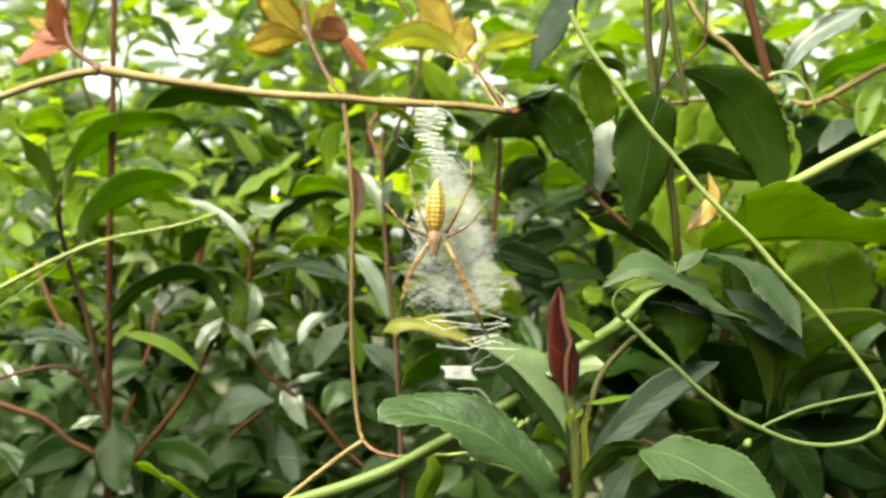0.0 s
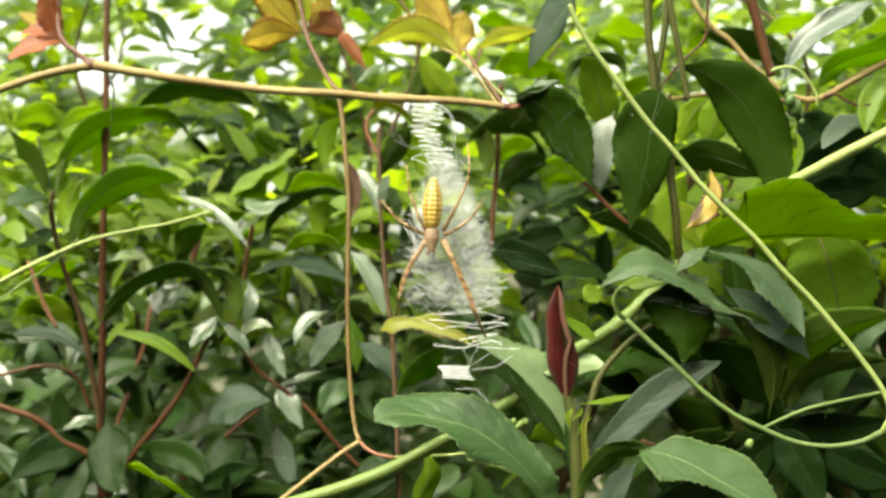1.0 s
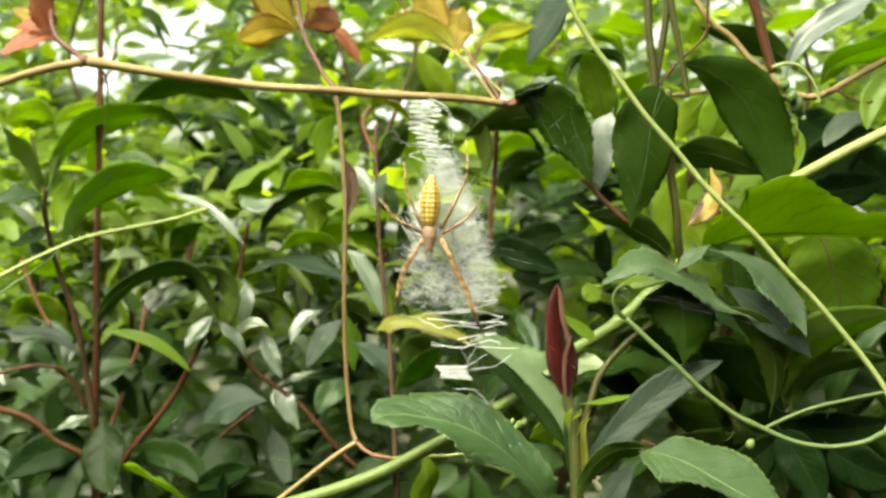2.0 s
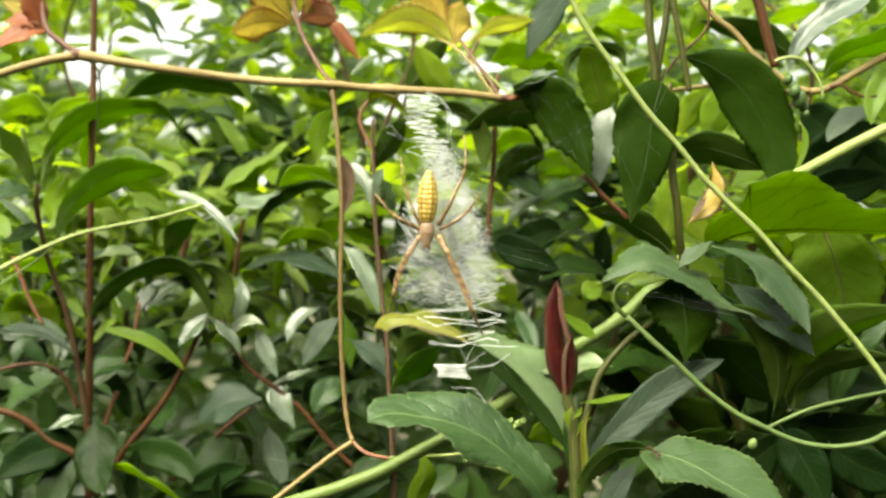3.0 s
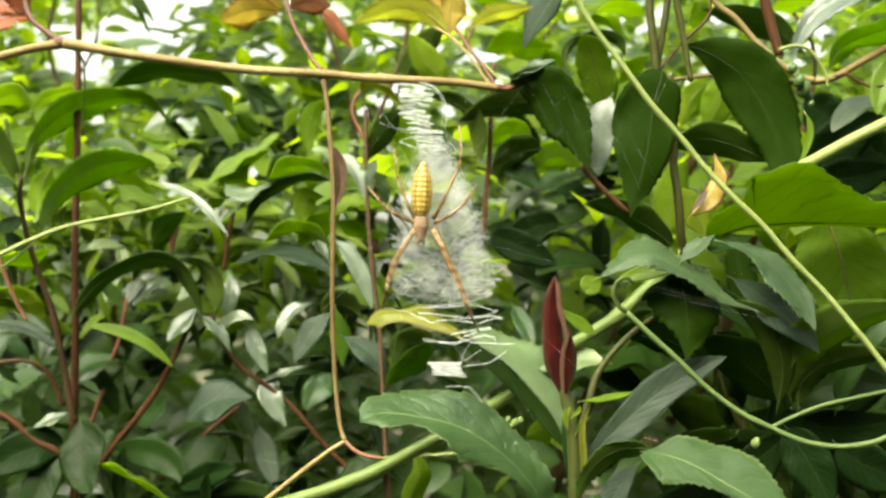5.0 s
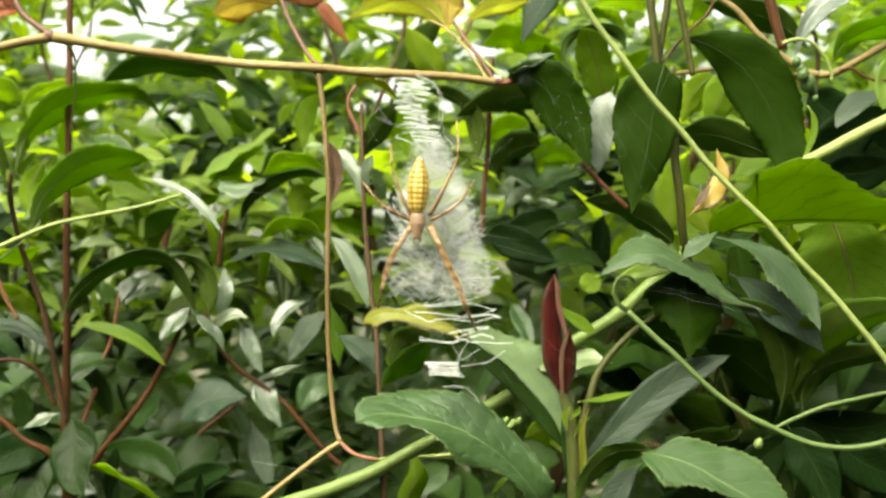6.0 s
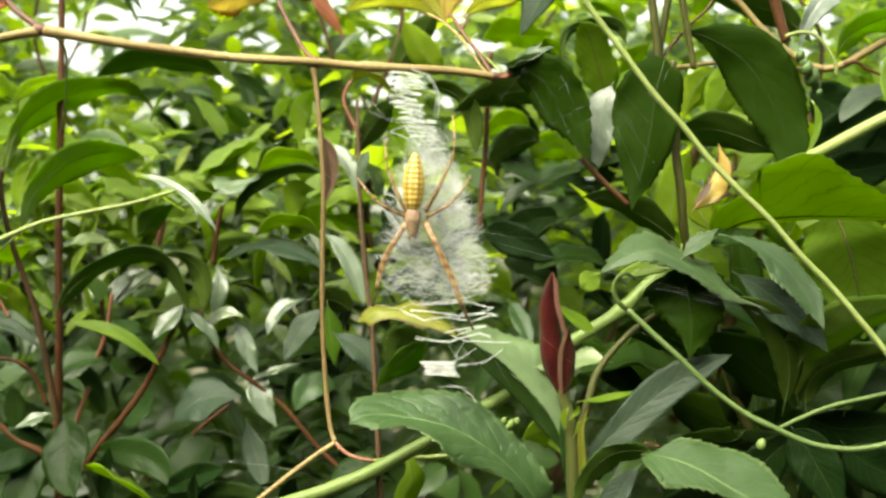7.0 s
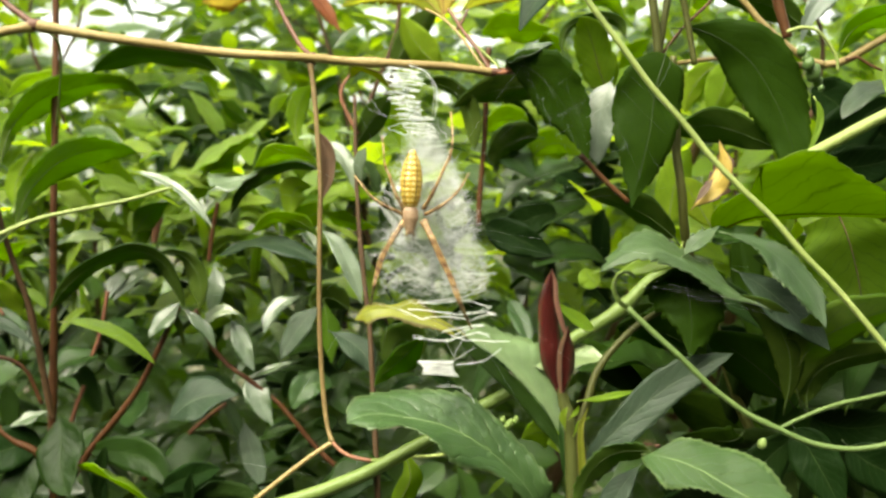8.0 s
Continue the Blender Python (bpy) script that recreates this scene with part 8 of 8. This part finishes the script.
def build_spider():
    b = -0.0042
    swollen("abdomen", (-0.0009, b, 1.0052), (-0.0003, b, 1.0182), [(0, 0.0008), (0.06, 0.0016), (0.2, 0.0022), (0.45, 0.00255), (0.7, 0.0021), (0.88, 0.0013), (0.96, 0.0008), (1, 0.0004)], 0.85, ABDOMEN, 0.012)
    chest = swollen("cephalothorax", (-0.0008, b, 1.0062), (-0.0010, b + 0.0004, 0.9996), [(0, 0.0009), (0.2, 0.0017), (0.45, 0.0019), (0.7, 0.0014), (0.9, 0.0010), (1, 0.0006)], 0.7, CARAPACE)
    for s in (-1, 1):
        line = spline([(-0.0009 + s * 0.0006, b, 1.0002), (-0.0009 + s * 0.0008, b - 0.0003, 0.9994), (-0.0009 + s * 0.0005, b, 0.9988)], 5)
        verts, faces = tube_data(line, np.linspace(0.00028, 0.00018, len(line)), 6)
        part("palp", mesh_from("palp", verts, faces, [LEG], None, [(0.2, 0.2)] * len(verts)), chest)
    for s in (-1, 1):
        bm = bmesh.new()
        bmesh.ops.create_uvsphere(bm, u_segments=8, v_segments=6, radius=0.00022, matrix=Matrix.Translation((-0.0010 + s * 0.00035, b - 0.0006, 0.99985)))
        mesh = bpy.data.meshes.new("eye")
        bm.to_mesh(mesh)
        bm.free()
        mesh.materials.append(DARK_STEM)
        part("eye", mesh, chest, "dark bead eye")


build_spider()
spider_leg([(-0.0022, -0.0040, 1.0048), (-0.0039, -0.0057, 1.0083), (-0.0053, -0.0057, 1.0123), (-0.0063, -0.0057, 1.0146), (-0.0067, -0.0057, 1.0183), (-0.0076, 0.0010, 1.0218)], 0.00048)
spider_leg([(-0.0023, -0.0040, 1.0039), (-0.0063, -0.0057, 1.0058), (-0.0095, -0.0057, 1.0080), (-0.0114, -0.0057, 1.0103), (-0.0138, 0.0010, 1.0128)], 0.00048)
spider_leg([(0.0020, -0.0040, 1.0051), (0.0042, -0.0057, 1.0087), (0.0065, -0.0057, 1.0136), (0.0081, -0.0057, 1.0172), (0.0085, -0.0057, 1.0209), (0.0079, 0.0010, 1.0272)], 0.00054)
spider_leg([(0.0023, -0.0040, 1.0039), (0.0061, -0.0057, 1.0058), (0.0093, -0.0057, 1.0085), (0.0108, -0.0057, 1.0106), (0.0120, 0.0010, 1.0134)], 0.00048)
spider_leg([(-0.0023, -0.0040, 1.0026), (-0.0050, -0.0057, 0.9984), (-0.0070, -0.0057, 0.9951), (-0.0082, -0.0057, 0.9916), (-0.0089, -0.0057, 0.9879), (-0.0103, 0.0010, 0.9836)], 0.00052)
spider_leg([(-0.0022, -0.0040, 1.0022), (-0.0045, -0.0057, 0.9984), (-0.0064, -0.0057, 0.9950), (-0.0078, -0.0057, 0.9910), (-0.0087, -0.0057, 0.9879), (-0.0101, 0.0010, 0.9839)], 0.00046)
spider_leg([(0.0018, -0.0040, 1.0024), (0.0039, -0.0057, 0.9984), (0.0057, -0.0057, 0.9942), (0.0078, -0.0057, 0.9899), (0.0098, -0.0057, 0.9846), (0.0122, 0.0010, 0.9790)], 0.00064)
spider_leg([(0.0022, -0.0040, 1.0028), (0.0044, -0.0057, 0.9984), (0.0064, -0.0057, 0.9942), (0.0085, -0.0057, 0.9899), (0.0105, -0.0057, 0.9842), (0.0126, 0.0010, 0.9783)], 0.00059)

# ---- the ant ----
ANT_MAT = stem_material("ant_body", (0.045, 0.020, 0.011), (0.09, 0.042, 0.022), 0.3, 2000.0)
ant = thing("ant", (0, 0, 0), "small brown ant walking over a pale green leaf", "ant")


def build_ant():
    for name, x, rx, ry, rz in (("head", 0.0014, 0.00048, 0.00042, 0.00038), ("thorax", 0.0004, 0.0007, 0.00034, 0.00036), ("waist", -0.0004, 0.0002, 0.00014, 0.00022), ("gaster", -0.0013, 0.00082, 0.00055, 0.0005)):
        bm = bmesh.new()
        bmesh.ops.create_uvsphere(bm, u_segments=12, v_segments=8, radius=1.0)
        bm.transform(Matrix.Translation((x, 0, 0.0005)) @ Matrix.Diagonal((rx, ry, rz, 1)))
        mesh = bpy.data.meshes.new(name)
        bm.to_mesh(mesh)
        bm.free()
        mesh.materials.append(ANT_MAT)
        mesh.polygons.foreach_set("use_smooth", np.ones(len(mesh.polygons), dtype=bool))
        part(name, mesh, ant)
    for s in (-1, 1):
        v, q = tube_data(spline([(0.0017, s * 0.0002, 0.0006), (0.0021, s * 0.0007, 0.0009), (0.0028, s * 0.0008, 0.0006)], 4), [0.00006] * 9, 5)
        part("antenna", mesh_from("antenna", v, q, [ANT_MAT]), ant)
    legs = []
    for x, reach in ((0.0008, 0.0009), (0.0004, 0.0001), (0.0001, -0.0010)):
        for s in (-1, 1):
            v, q = tube_data(spline([(x, s * 0.0002, 0.0004), (x + reach * 0.5, s * 0.0009, 0.0008), (x + reach, s * 0.0017, 0.0)], 4), np.linspace(0.00009, 0.00005, 9), 5)
            legs.append(part("leg", mesh_from("leg", v, q, [ANT_MAT]), ant))
    return legs


ANT_LEGS = build_ant()


def on_leaf(place, heading):
    """The ant's pose on the slanting leaf, by its heading in degrees from +x towards +z."""
    up = Vector((-0.0390, -0.7281, 0.6843)).normalized()
    ahead = Vector((math.cos(radians(heading)), 0, math.sin(radians(heading))))
    ahead = (ahead - up * ahead.dot(up)).normalized()
    turn = Matrix((ahead, up.cross(ahead), up)).transposed().to_4x4()
    return Matrix.Translation(place) @ turn


def motions():
    hidden, crest = (0.0545, 0.0150, 0.9500), (0.0538, 0.0085, 0.9527)
    rows = [
        (0, hidden, -30), (2.2, hidden, -30), (2.6, crest, -40),
        (2.8, (0.0523, 0.0045, 0.9519), -50),
        (2.9, (0.0532, 0.0033, 0.9507), -55),
        (3, (0.0540, 0.0015, 0.9500), -50),
        (3.1, (0.0545, 0.0015, 0.9500), -60),
        (3.2, (0.0545, 0.0014, 0.9499), -75),
        (3.3, (0.0543, 0.0013, 0.9497), -80),
        (3.4, (0.0546, 0.0009, 0.9493), -75),
        (3.5, (0.0550, -0.0000, 0.9484), -70),
        (3.6, (0.0561, -0.0005, 0.9479), -45),
        (3.7, (0.0572, -0.0012, 0.9473), -35),
        (3.8, (0.0595, -0.0020, 0.9465), -25),
        (3.9, (0.0625, -0.0029, 0.9457), -20),
        (4, (0.0640, -0.0032, 0.9455), 10),
        (4.1, (0.0631, -0.0028, 0.9458), 80),
        (4.2, (0.0619, -0.0017, 0.9470), 140),
        (4.3, (0.0593, -0.0002, 0.9484), 148),
        (4.4, (0.0565, 0.0014, 0.9500), 148),
        (4.5, (0.0524, 0.0047, 0.9521), 145),
        (4.7, crest, 150), (5.2, hidden, 160), (8, hidden, 160),
    ]
    walk(ant, [(t, on_leaf(place, heading)) for t, place, heading in rows])
    for k, leg in enumerate(ANT_LEGS):
        swing = [(0, pose(0, 0, 0))] + [(2.5 + 0.1 * n, pose(0, 0, 0, 0, 0, 14 if (n + k) % 2 else -14)) for n in range(25)] + [(8, pose(0, 0, 0))]
        walk(leg, swing)


motions()
